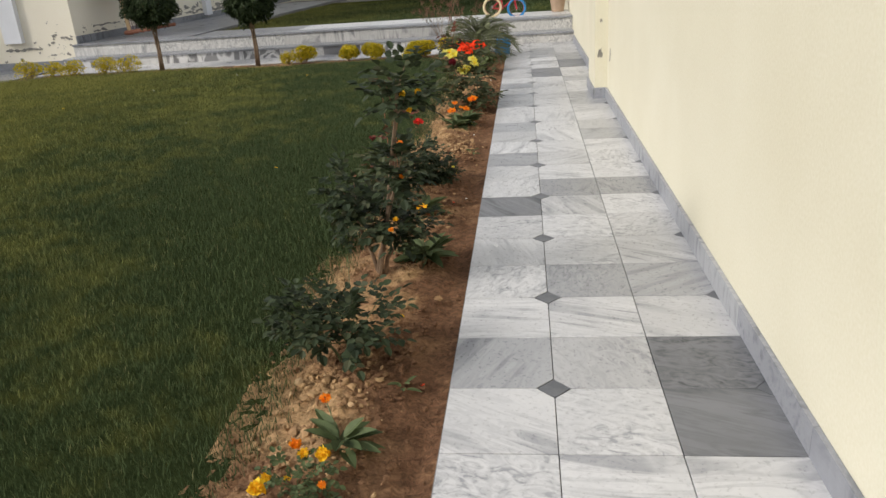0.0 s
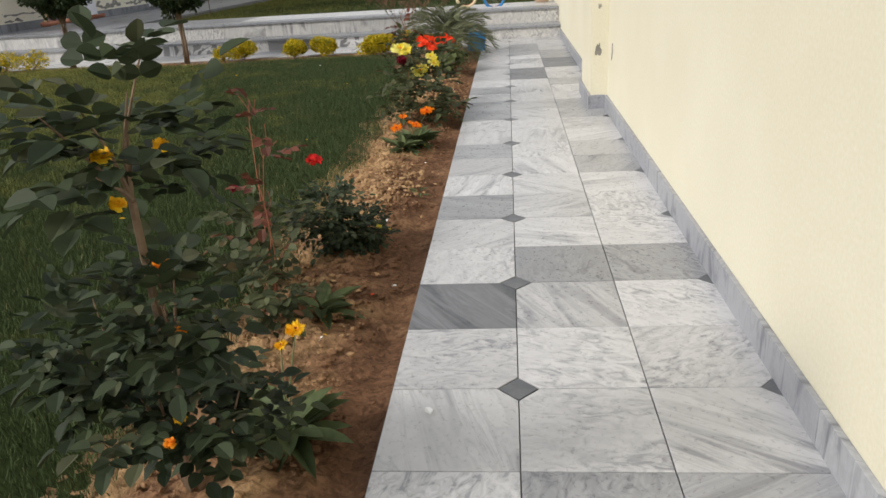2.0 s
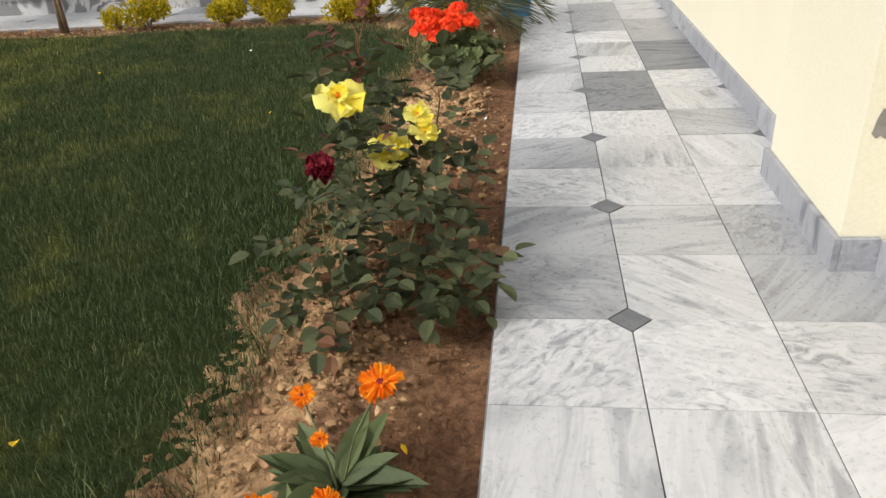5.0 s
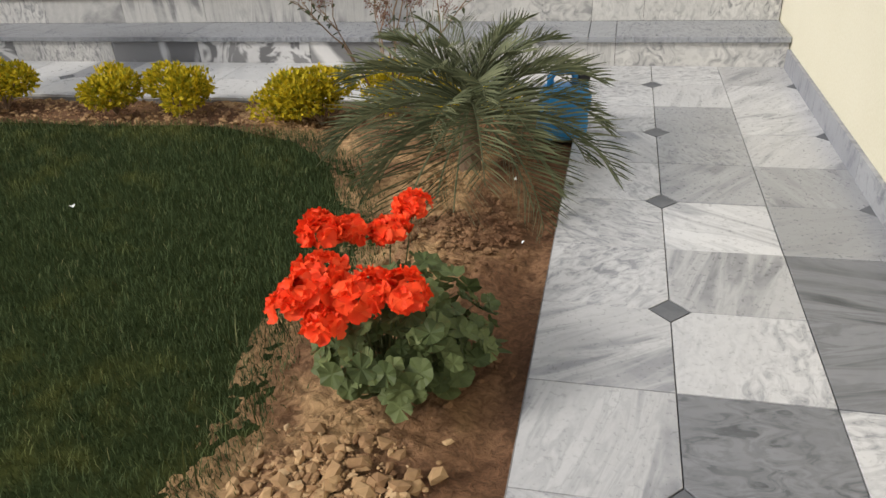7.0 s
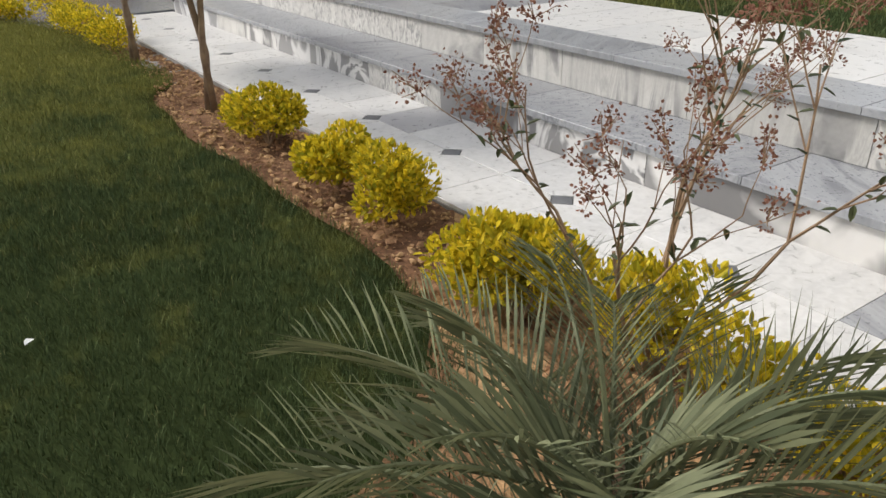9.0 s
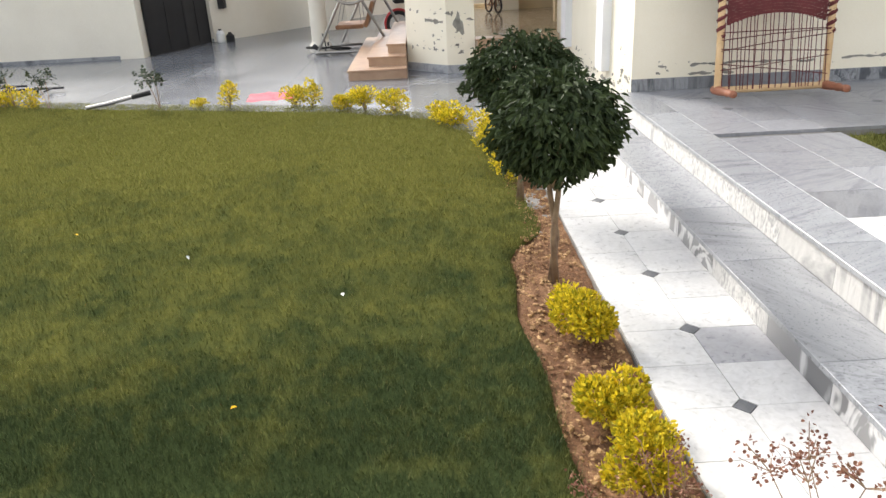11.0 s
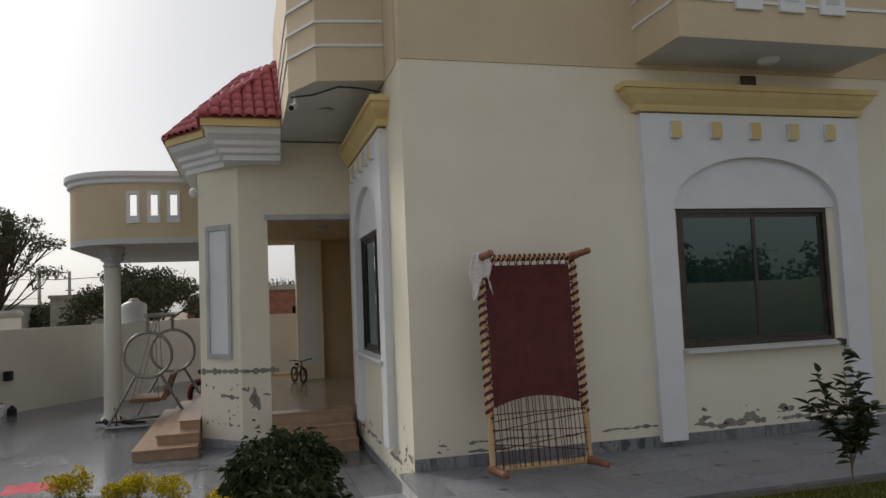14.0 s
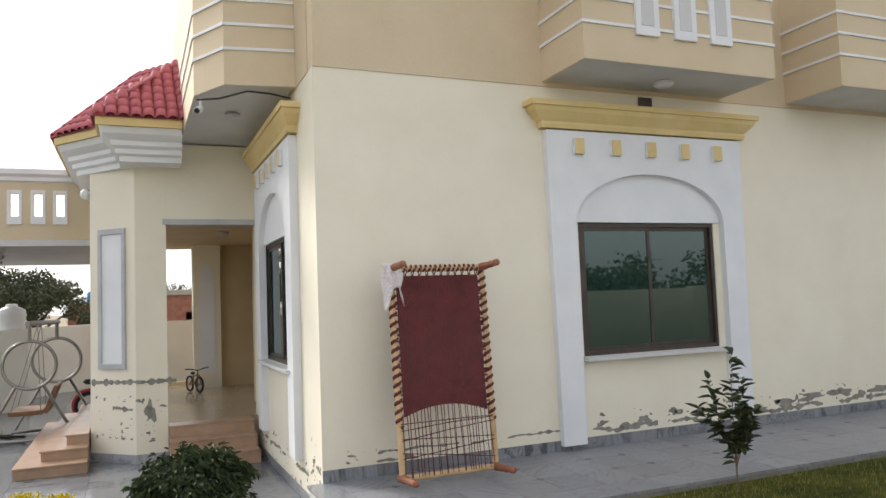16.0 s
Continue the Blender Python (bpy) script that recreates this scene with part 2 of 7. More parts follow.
def soil(name, wet_x, dry_x):
    """Turned earth: pale dry crumbs on the ridge, damp red-brown ground along the watered side."""
    m, nodes, links, b = shader(name, 0.97, 0, 0.1)
    co = nodes.new("ShaderNodeTexCoord").outputs["Object"]
    damp = noise_node(nodes, links, co, 3.0, 5, 0.8)
    crumb = noise_node(nodes, links, co, 42, 6, 0.8, 0.7)
    sep = nodes.new("ShaderNodeSeparateXYZ")
    links.new(co, sep.inputs[0])
    side = nodes.new("ShaderNodeMapRange")
    links.new(sep.outputs[0], side.inputs[0])
    for k, q in ((1, wet_x), (2, dry_x), (3, -0.16), (4, 0.09)):
        side.inputs[k].default_value = q
    total = nodes.new("ShaderNodeMath")
    total.operation = "ADD"
    links.new(damp.outputs[0], total.inputs[0])
    links.new(side.outputs[0], total.inputs[1])
    wet = ramp(nodes, [(0.36, (0.15, 0.08, 0.045)), (0.5, (0.25, 0.142, 0.078)), (0.64, (0.41, 0.262, 0.135))])
    links.new(total.outputs[0], wet.inputs[0])
    dry = ramp(nodes, [(0.36, (0.2, 0.2, 0.2)), (0.64, (0.76, 0.76, 0.76))])
    links.new(crumb.outputs[0], dry.inputs[0])
    links.new(mix(nodes, links, "OVERLAY", 0.7, wet.outputs[0], dry.outputs[0]), b.inputs["Base Color"])
    bump(nodes, links, b, crumb.outputs[0], 1.0, 0.012)
    return m


M_SOIL = soil("turned_soil", -0.1, -0.42)
M_HEDGESOIL = soil("hedge_soil", 0.0, -30.0)
M_CLOD = leafy("dry_clods", (0.22, 0.125, 0.065), (0.4, 0.26, 0.135), 1.0, 0.0, (0.47, 0.33, 0.19))
M_EARTH = mottled("dry_earth", (0.22, 0.17, 0.11), (0.34, 0.28, 0.19), 0.3, 8, 0.97, 0.01)
M_ROOF = mottled("red_clay_tile", (0.4, 0.095, 0.115), (0.54, 0.16, 0.185), 5, 40, 0.7, 0.001)
M_STEP = mottled("pink_granite", (0.32, 0.2, 0.135), (0.44, 0.3, 0.205), 4, 130, 0.3, 0.0004)
M_FRAME = mottled("dark_bronze_frame", (0.055, 0.045, 0.04), (0.085, 0.07, 0.062), 6, 80, 0.4, 0.0003, 0.4)
M_BLACK = mottled("black_gate_paint", (0.01, 0.01, 0.011), (0.018, 0.018, 0.02), 2, 60, 0.7, 0.0005)
M_STEEL = mottled("polished_steel", (0.24, 0.23, 0.215), (0.34, 0.325, 0.3), 6, 80, 0.32, 0.0002, 1.0)
M_WOOD = mottled("bed_wood", (0.5, 0.33, 0.17), (0.62, 0.44, 0.25), 7, 90, 0.6, 0.001)
M_TURNED = mottled("turned_wood", (0.24, 0.09, 0.05), (0.34, 0.14, 0.08), 9, 90, 0.5, 0.001)
M_MAROON = mottled("maroon_rope", (0.085, 0.018, 0.019), (0.135, 0.028, 0.03), 6, 140, 0.85, 0.003)
M_CLOTH = mottled("printed_cloth", (0.55, 0.5, 0.5), (0.78, 0.74, 0.73), 40, 160, 0.9, 0.001)
M_BARK = mottled("bark", (0.13, 0.085, 0.055), (0.24, 0.17, 0.11), 20, 120, 0.9, 0.003)
M_DARKBARK = mottled("dark_bark", (0.035, 0.028, 0.022), (0.08, 0.065, 0.05), 6, 60, 0.95, 0.004)
M_STEM = mottled("green_stem", (0.06, 0.08, 0.03), (0.12, 0.13, 0.05), 20, 120, 0.7, 0.001)
M_REDSTEM = mottled("red_stem", (0.22, 0.07, 0.04), (0.32, 0.12, 0.06), 20, 120, 0.7, 0.001)
M_TWIG = mottled("twig", (0.17, 0.11, 0.07), (0.27, 0.18, 0.11), 20, 120, 0.8, 0.001)
M_RUBBER = mottled("tyre_rubber", (0.012, 0.012, 0.013), (0.025, 0.025, 0.027), 10, 90, 0.8, 0.001)
M_BLUE = mottled("blue_plastic", (0.015, 0.17, 0.42), (0.03, 0.26, 0.58), 10, 60, 0.35, 0.003)
M_CREAMTYRE = mottled("cream_tyre", (0.6, 0.5, 0.3), (0.7, 0.6, 0.4), 10, 90, 0.7, 0.0005)
M_REDPAINT = mottled("red_enamel", (0.35, 0.02, 0.03), (0.45, 0.04, 0.045), 6, 90, 0.3, 0.0003)
M_PINK = mottled("pink_cloth", (0.6, 0.1, 0.13), (0.7, 0.17, 0.2), 12, 120, 0.9, 0.002)
M_BROWN = mottled("brown_vinyl", (0.16, 0.07, 0.03), (0.24, 0.12, 0.06), 8, 90, 0.5, 0.001)
M_PVC = mottled("white_plastic", (0.66, 0.67, 0.67), (0.75, 0.76, 0.76), 4, 60, 0.45, 0.0005)
M_TERRA = mottled("clay_pot", (0.38, 0.27, 0.19), (0.5, 0.37, 0.27), 8, 80, 0.8, 0.001)
M_BRICK = mottled("far_brick", (0.25, 0.1, 0.07), (0.36, 0.18, 0.13), 6, 30, 0.9, 0.004)
M_CONCRETE = mottled("concrete", (0.3, 0.28, 0.25), (0.42, 0.4, 0.36), 2, 40, 0.9, 0.003)
M_CABLE = mottled("black_cable", (0.02, 0.02, 0.02), (0.04, 0.04, 0.04), 4, 60, 0.6, 0)
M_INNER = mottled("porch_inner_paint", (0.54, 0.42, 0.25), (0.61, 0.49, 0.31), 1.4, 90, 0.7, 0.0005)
M_PORCHFLOOR = marble("porch_floor", [(0.0, (0.46, 0.38, 0.28)), (1.0, (0.52, 0.43, 0.32))], vein=(0.3, 0.22, 0.15), rough=0.08, vein_amount=0.3)



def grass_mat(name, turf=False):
    """Mown grass: deep green near the beds, broad dry yellow-green patches on the open lawn. Paling by x imitates
    glancing light.
    """
    m, nodes, links, b = shader(name, 1.0, 0, 0.0)
    g = nodes.new("ShaderNodeNewGeometry")
    co = nodes.new("ShaderNodeTexCoord").outputs["Object"]
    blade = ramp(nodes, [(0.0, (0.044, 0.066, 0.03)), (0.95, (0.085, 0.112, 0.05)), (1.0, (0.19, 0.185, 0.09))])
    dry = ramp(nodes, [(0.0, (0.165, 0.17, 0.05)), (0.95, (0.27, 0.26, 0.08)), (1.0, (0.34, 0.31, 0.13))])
    if turf:
        fine = noise_node(nodes, links, co, 60, 3)
        src = fine.outputs[0]
    else:
        src = g.outputs["Random Per Island"]
    links.new(src, blade.inputs[0])
    links.new(src, dry.inputs[0])
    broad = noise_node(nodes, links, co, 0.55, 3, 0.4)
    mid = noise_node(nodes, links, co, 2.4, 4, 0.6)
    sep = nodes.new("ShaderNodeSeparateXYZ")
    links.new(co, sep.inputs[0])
    # Colour shift by x: darker near, paler far, standing for light glancing off blades
    glance_by_x = nodes.new("ShaderNodeMapRange")
    links.new(sep.outputs[0], glance_by_x.inputs[0])
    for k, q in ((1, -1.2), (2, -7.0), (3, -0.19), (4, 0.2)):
        glance_by_x.inputs[k].default_value = q
    total = glance_by_x.outputs[0]
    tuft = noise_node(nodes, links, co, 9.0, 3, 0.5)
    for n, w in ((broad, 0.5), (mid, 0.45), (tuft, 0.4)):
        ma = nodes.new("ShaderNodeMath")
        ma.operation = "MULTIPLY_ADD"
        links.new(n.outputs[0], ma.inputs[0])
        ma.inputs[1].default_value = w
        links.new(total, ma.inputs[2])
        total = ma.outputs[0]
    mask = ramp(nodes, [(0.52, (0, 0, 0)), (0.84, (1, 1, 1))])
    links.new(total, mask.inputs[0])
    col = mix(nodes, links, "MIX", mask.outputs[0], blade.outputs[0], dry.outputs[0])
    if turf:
        # Ground colour dimmed to stand for the shade between blades
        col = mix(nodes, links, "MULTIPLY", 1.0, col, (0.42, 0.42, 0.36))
    links.new(col, b.inputs["Base Color"])
    if turf:
        bump(nodes, links, b, src, 0.8, 0.01)
    return m


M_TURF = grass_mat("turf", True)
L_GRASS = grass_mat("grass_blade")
L_ROSE = leafy("rose_leaf", (0.018, 0.028, 0.014), (0.044, 0.06, 0.028), 0.6, 0.12, (0.07, 0.074, 0.04))
L_ROSEGREY = leafy("grey_rose_leaf", (0.035, 0.045, 0.021), (0.085, 0.096, 0.044), 0.6, 0.2, (0.15, 0.065, 0.035))
L_RUSSET = leafy("russet_leaf", (0.075, 0.026, 0.016), (0.14, 0.05, 0.03), 0.5, 0.2)
L_GERAN = leafy("geranium_leaf", (0.06, 0.082, 0.03), (0.14, 0.17, 0.066), 0.55, 0.2)
L_PALM = leafy("palm_leaflet", (0.065, 0.08, 0.042), (0.165, 0.178, 0.098), 0.6, 0.18)
L_DURANTA = leafy("golden_leaf", (0.22, 0.22, 0.014), (0.66, 0.5, 0.022), 0.6, 0.35, (0.74, 0.6, 0.05))
L_FICUS = leafy("ficus_leaf", (0.018, 0.03, 0.012), (0.046, 0.066, 0.024), 0.62, 0.1)
L_CITRUS = leafy("citrus_leaf", (0.035, 0.05, 0.024), (0.08, 0.095, 0.045), 0.4, 0.15)
L_SEED = leafy("dry_seed_head", (0.13, 0.05, 0.035), (0.25, 0.13, 0.09), 0.85, 0.1)
# Leaf colour lifted to paint in the haze over distant trees
L_FAR = leafy("far_leaf_hazed", (0.05, 0.062, 0.036), (0.1, 0.11, 0.062), 0.7, 0.1)
L_CALEN = leafy("calendula_leaf", (0.05, 0.07, 0.028), (0.105, 0.135, 0.058), 0.55, 0.2)
P_YELLOW = leafy("yellow_petal", (0.8, 0.64, 0.03), (0.86, 0.8, 0.22), 0.6, 0.35)
P_RED = leafy("vermilion_petal", (0.85, 0.05, 0.012), (0.95, 0.1, 0.025), 0.55, 0.3)
P_DARKRED = leafy("crimson_petal", (0.09, 0.003, 0.01), (0.2, 0.01, 0.022), 0.6, 0.15)
P_SCARLET = leafy("scarlet_petal", (0.5, 0.01, 0.01), (0.68, 0.025, 0.018), 0.6, 0.2)
P_ORANGE = leafy("orange_petal", (0.85, 0.22, 0.01), (0.9, 0.34, 0.02), 0.55, 0.3)
P_GOLD = leafy("gold_petal", (0.85, 0.45, 0.01), (0.9, 0.58, 0.03), 0.55, 0.3)


def glass(name, tint):
    m, nodes, links, b = shader(name, 0.02, 0, 0.9)
    b.inputs["Base Color"].default_value = (*tint, 1)
    b.inputs["IOR"].default_value = 1.75
    b.inputs["Specular Tint"].default_value = (0.52, 0.61, 0.58, 1)
    co = nodes.new("ShaderNodeTexCoord").outputs["Object"]
    n = noise_node(nodes, links, co, 0.8, 1)
    bump(nodes, links, b, n.outputs[0], 0.05, 0.01)
    return m


M_GLASS = glass("tinted_glass", (0.01, 0.03, 0.025))


# ---- mesh helpers ----
class Geo:
    """Vertices and faces gathered for one mesh."""
    def __init__(self):
        self.v, self.f = [], []

    def add(self, verts, faces):
        o = len(self.v)
        self.v.extend(tuple(p) for p in verts)
        self.f.extend(tuple(i + o for i in f) for f in faces)
        return self

    def mesh(self, name, smooth=False):
        me = bpy.data.meshes.new(name)
        me.from_pydata(self.v, [], self.f)
        me.validate()
        if smooth:
            me.shade_smooth()
        me.update()
        return me


def part(name, geo, material, parent=None, label="", smooth=False, at=None):
    me = geo if isinstance(geo, bpy.types.Mesh) else geo.mesh(name, smooth)
    if not me.materials:
        me.materials.append(material)
    ob = new(name, me)
    if parent is not None:
        ob.parent = parent
    if at is not None:
        ob.matrix_basis = at if isinstance(at, Matrix) else Matrix.Translation(at)
    if label:
        ob["label"] = label
    return ob


def thing(name, label, category, group="", kind="", at=(0, 0, 0)):
    ob = new(name)
    ob.empty_display_size = 0.1
    ob.matrix_basis = at if isinstance(at, Matrix) else Matrix.Translation(at)
    return tagged(ob, label, category, group, kind)


def box(g, x0, x1, y0, y1, z0, z1, c=0.0, m=None):
    """A block; c chamfers all its edges."""
    if c <= 0:
        v = [(x, y, z) for z in (z0, z1) for y in (y0, y1) for x in (x0, x1)]
        f = [(0, 2, 3, 1), (4, 5, 7, 6), (0, 1, 5, 4), (2, 6, 7, 3), (0, 4, 6, 2), (1, 3, 7, 5)]
    else:
        def ring(d, z):
            return [(x0 + d, y0 + d, z), (x1 - d, y0 + d, z), (x1 - d, y1 - d, z), (x0 + d, y1 - d, z)]
        v = ring(c, z0) + ring(0, z0 + c) + ring(0, z1 - c) + ring(c, z1)
        f = [(3, 2, 1, 0), (12, 13, 14, 15)]
        for k in range(3):
            for i in range(4):
                j = (i + 1) % 4
                f.append((4 * k + i, 4 * k + j, 4 * k + 4 + j, 4 * k + 4 + i))
    if m is not None:
        v = [m @ Vector(p) for p in v]
    return g.add(v, f)


def tube(g, pts, r0, r1=None, n=8, cap=True):
    """A round bar along points, tapering from r0 to r1."""
    r1 = r0 if r1 is None else r1
    pts = [Vector(p) for p in pts]
    rings, last = [], None
    for i, p in enumerate(pts):
        d = (pts[min(i + 1, len(pts) - 1)] - pts[max(i - 1, 0)]).normalized()
        a = Vector((0, 0, 1)) if last is None and abs(d.z) < 0.9 else (Vector((1, 0, 0)) if last is None else last)
        a = (a - d * a.dot(d)).normalized()
        last = a
        b = d.cross(a)
        r = r0 + (r1 - r0) * i / max(1, len(pts) - 1)
        rings.append([p + (a * math.cos(t) + b * math.sin(t)) * r for t in (2 * math.pi * k / n for k in range(n))])
    v = [q for ring in rings for q in ring]
    f = [(i * n + k, i * n + (k + 1) % n, (i + 1) * n + (k + 1) % n, (i + 1) * n + k) for i in range(len(pts) - 1) for k in range(n)]
    if cap:
        f += [tuple(range(n - 1, -1, -1)), tuple((len(pts) - 1) * n + k for k in range(n))]
    return g.add(v, f)


def torus(g, centre, axis_m, R, r, n=32, k=8):
    """A ring; axis_m turns it from lying flat."""
    v, f = [], []
    for i in range(n):
        a = 2 * math.pi * i / n
        for j in range(k):
            b = 2 * math.pi * j / k
            v.append(Vector(centre) + axis_m @ Vector(((R + r * math.cos(b)) * math.cos(a), (R + r * math.cos(b)) * math.sin(a), r * math.sin(b))))
            f.append((i * k + j, ((i + 1) % n) * k + j, ((i + 1) % n) * k + (j + 1) % k, i * k + (j + 1) % k))
    return g.add(v, f)


def lathe(g, centre, profile, n=20):
    """A turned shape from (radius, height) pairs."""
    cx, cy, cz = centre
    v = [(cx + r * math.cos(2 * math.pi * k / n), cy + r * math.sin(2 * math.pi * k / n), cz + z) for r, z in profile for k in range(n)]
    m = len(profile)
    f = [(i * n + k, i * n + (k + 1) % n, (i + 1) * n + (k + 1) % n, (i + 1) * n + k) for i in range(m - 1) for k in range(n)]
    f += [tuple(range(n - 1, -1, -1)), tuple((m - 1) * n + k for k in range(n))]
    return g.add(v, f)


def prism(g, outline, to3, depth):
    """Extrudes a flat outline; to3(u, v, d) places it in the world."""
    n = len(outline)
    v = [to3(u, w, 0) for u, w in outline] + [to3(u, w, depth) for u, w in outline]
    f = [tuple(range(n)), tuple(range(2 * n - 1, n - 1, -1))]
    f += [(i, i + n, (i + 1) % n + n, (i + 1) % n) for i in range(n)]
    return g.add(v, f)


def loft(g, path, profile, closed=False):
    """Sweeps (outward offset, height) pairs along a plan path, mitred at its corners; outward is to the right of travel."""
    P = [Vector(p) for p in path]
    n, rows = len(P), []
    for i, p in enumerate(P):
        a = P[i] - P[i - 1] if (i > 0 or closed) else P[1] - P[0]
        b = P[(i + 1) % n] - P[i] if (i < n - 1 or closed) else P[-1] - P[-2]
        na, nb = Vector((a.y, -a.x)).normalized(), Vector((b.y, -b.x)).normalized()
        m = (na + nb).normalized()
        m = m / max(0.3, m.dot(na))
        rows.append([(p.x + m.x * o, p.y + m.y * o, z) for o, z in profile])
    k = len(profile)
    v = [q for row in rows for q in row]
    f = []
    for i in range(n if closed else n - 1):
        j = (i + 1) % n
        for t in range(k):
            s = (t + 1) % k
            f.append((i * k + t, j * k + t, j * k + s, i * k + s))
    if not closed:
        f += [tuple(range(k)), tuple((n - 1) * k + t for t in range(k - 1, -1, -1))]
    return g.add(v, f)


def leaf(g, p, d, up, length, width, fold=0.25, droop=0.0):
    """One leaf with a folded midrib, pointed at its tip."""
    p, d = Vector(p), Vector(d).normalized()
    s = d.cross(Vector(up))
    s = s.normalized() if s.length > 1e-4 else Vector((1, 0, 0))
    n = s.cross(d)
    w, lift = width * 0.5, width * fold
    tip = p + d * length - n * droop * length
    v = [p, p + d * length * 0.3 + s * w + n * lift, p + d * length * 0.7 + s * w * 0.8 + n * (lift - droop * length * 0.5), tip,
         p + d * length * 0.7 - s * w * 0.8 + n * (lift - droop * length * 0.5), p + d * length * 0.3 - s * w + n * lift]
    return g.add(v, [(0, 1, 2, 3), (0, 3, 4, 5)])


def broad_leaf(g, p, d, up, length, width, fold=0.15, droop=0.0):
    """A rounded oval leaf, softly folded along its midrib."""
    p, d = Vector(p), Vector(d).normalized()
    s = d.cross(Vector(up))
    s = s.normalized() if s.length > 1e-4 else Vector((1, 0, 0))
    n = s.cross(d)
    w, lift = width * 0.5, width * fold
    tip = p + d * length - n * droop * length
    prof = ((0.12, 0.6), (0.34, 1.0), (0.6, 0.96), (0.83, 0.58))
    sides = [[p + d * length * u + s * (sg * w * q) + n * (lift * q - droop * length * u * u) for u, q in prof] for sg in (1, -1)]
    return g.add([p, tip] + sides[0] + sides[1], [(0, 2, 3, 4, 5, 1), (1, 9, 8, 7, 6, 0)])


def rvec(r=rng):
    while True:
        v = Vector((r.uniform(-1, 1), r.uniform(-1, 1), r.uniform(-1, 1)))
        if 0.05 < v.length < 1:
            return v.normalized()


def lump(g, c, sx, sy, sz, r=rng):
    """A small irregular stone or clod."""
    t = (1 + 5 ** 0.5) / 2
    base = [(-1, t, 0), (1, t, 0), (-1, -t, 0), (1, -t, 0), (0, -1, t), (0, 1, t), (0, -1, -t), (0, 1, -t), (t, 0, -1), (t, 0, 1), (-t, 0, -1), (-t, 0, 1)]
    fs = [(0, 11, 5), (0, 5, 1), (0, 1, 7), (0, 7, 10), (0, 10, 11), (1, 5, 9), (5, 11, 4), (11, 10, 2), (10, 7, 6), (7, 1, 8), (3, 9, 4), (3, 4, 2), (3, 2, 6), (3, 6, 8), (3, 8, 9), (4, 9, 5), (2, 4, 11), (6, 2, 10), (8, 6, 7), (9, 8, 1)]
    a = r.uniform(0, 6.28)
    v = []
    for x, y, z in base:
        k = r.uniform(0.55, 1.3) / 1.9
        x, y = x * math.cos(a) - y * math.sin(a), x * math.sin(a) + y * math.cos(a)
        v.append((c[0] + x * sx * k, c[1] + y * sy * k, c[2] + z * sz * k))
    return g.add(v, fs)


def wall_with_holes(g, u0, u1, w0, w1, holes, to3, depth):
    """A slab in (u, w) with rectangular openings (u0, u1, w0, w1) that go right through."""
    us = sorted({u0, u1, *[h[0] for h in holes], *[h[1] for h in holes]})
    ws = sorted({w0, w1, *[h[2] for h in holes], *[h[3] for h in holes]})
    def solid(i, j):
        if i < 0 or j < 0 or i >= len(us) - 1 or j >= len(ws) - 1:
            return False
        cu, cw = (us[i] + us[i + 1]) / 2, (ws[j] + ws[j + 1]) / 2
        return not any(h[0] < cu < h[1] and h[2] < cw < h[3] for h in holes)
    idx, v, f = {}, [], []
    def vid(i, j, d):
        if (i, j, d) not in idx:
            idx[(i, j, d)] = len(v)
            v.append(to3(us[i], ws[j], depth if d else 0))
        return idx[(i, j, d)]
    for i in range(len(us) - 1):
        for j in range(len(ws) - 1):
            if not solid(i, j):
                continue
            f.append((vid(i, j, 0), vid(i + 1, j, 0), vid(i + 1, j + 1, 0), vid(i, j + 1, 0)))
            f.append((vid(i, j + 1, 1), vid(i + 1, j + 1, 1), vid(i + 1, j, 1), vid(i, j, 1)))
            for di, dj, a, b in ((-1, 0, (0, 0), (0, 1)), (1, 0, (1, 1), (1, 0)), (0, -1, (1, 0), (0, 0)), (0, 1, (0, 1), (1, 1))):
                if not solid(i + di, j + dj):
                    f.append((vid(i + a[0], j + a[1], 0), vid(i + b[0], j + b[1], 0), vid(i + b[0], j + b[1], 1), vid(i + a[0], j + a[1], 1)))
    return g.add(v, f)


def setting(name, geo, material, label, category, smooth=False):
    return tagged(part(name, geo, material, smooth=smooth), label, category, "", "structure")

# ---- ground and lawns ----
WEST = [(-8.0, -13.6), (1.4, -11.7), (5.0, -10.4), (7.65, -9.6), (8.85, -8.85), (9.3, -7.9), (9.5, -6.9), (9.66, -6.6)]


def west_edge(y):
    """Where the lawn's curved far edge lies."""
    for (y0, x0), (y1, x1) in zip(WEST, WEST[1:]):
        if y <= y1:
            return x0 + (x1 - x0) * (y - y0) / (y1 - y0)
    return WEST[-1][1]


def east_edge(y):
    """The lawn's edge along the flower bed, which swings out round the palm."""
    e = -0.58 + 0.035 * math.sin(y * 3.1) + 0.03 * math.sin(y * 7.7 + 1)
    return e if y < 8.1 else e - (y - 8.1) ** 2 * 0.42


def lawn_north(x):
    return 9.33 + 0.27 * min(1.0, max(0.0, (-4.25 - x) / 0.5)) - 0.27 * min(1.0, max(0.0, (-7.2 - x) / 0.8)) + 0.03 * math.sin(x * 2.3) + 0.02 * math.sin(x * 6.1)


g = Geo()
g.add([(-3000, -3000, -0.25), (3000, -3000, -0.25), (3000, 3000, -0.25), (-3000, 3000, -0.25)], [(0, 1, 2, 3)])
setting("ground", g, M_EARTH, "dry brown earth stretching to the horizon", "ground")

g = Geo()
g.add([(-26, -9, -0.035), (HX + 3.0, -9, -0.035), (HX + 3.0, 14, -0.035), (-26, 14, -0.035)], [(0, 1, 2, 3)])
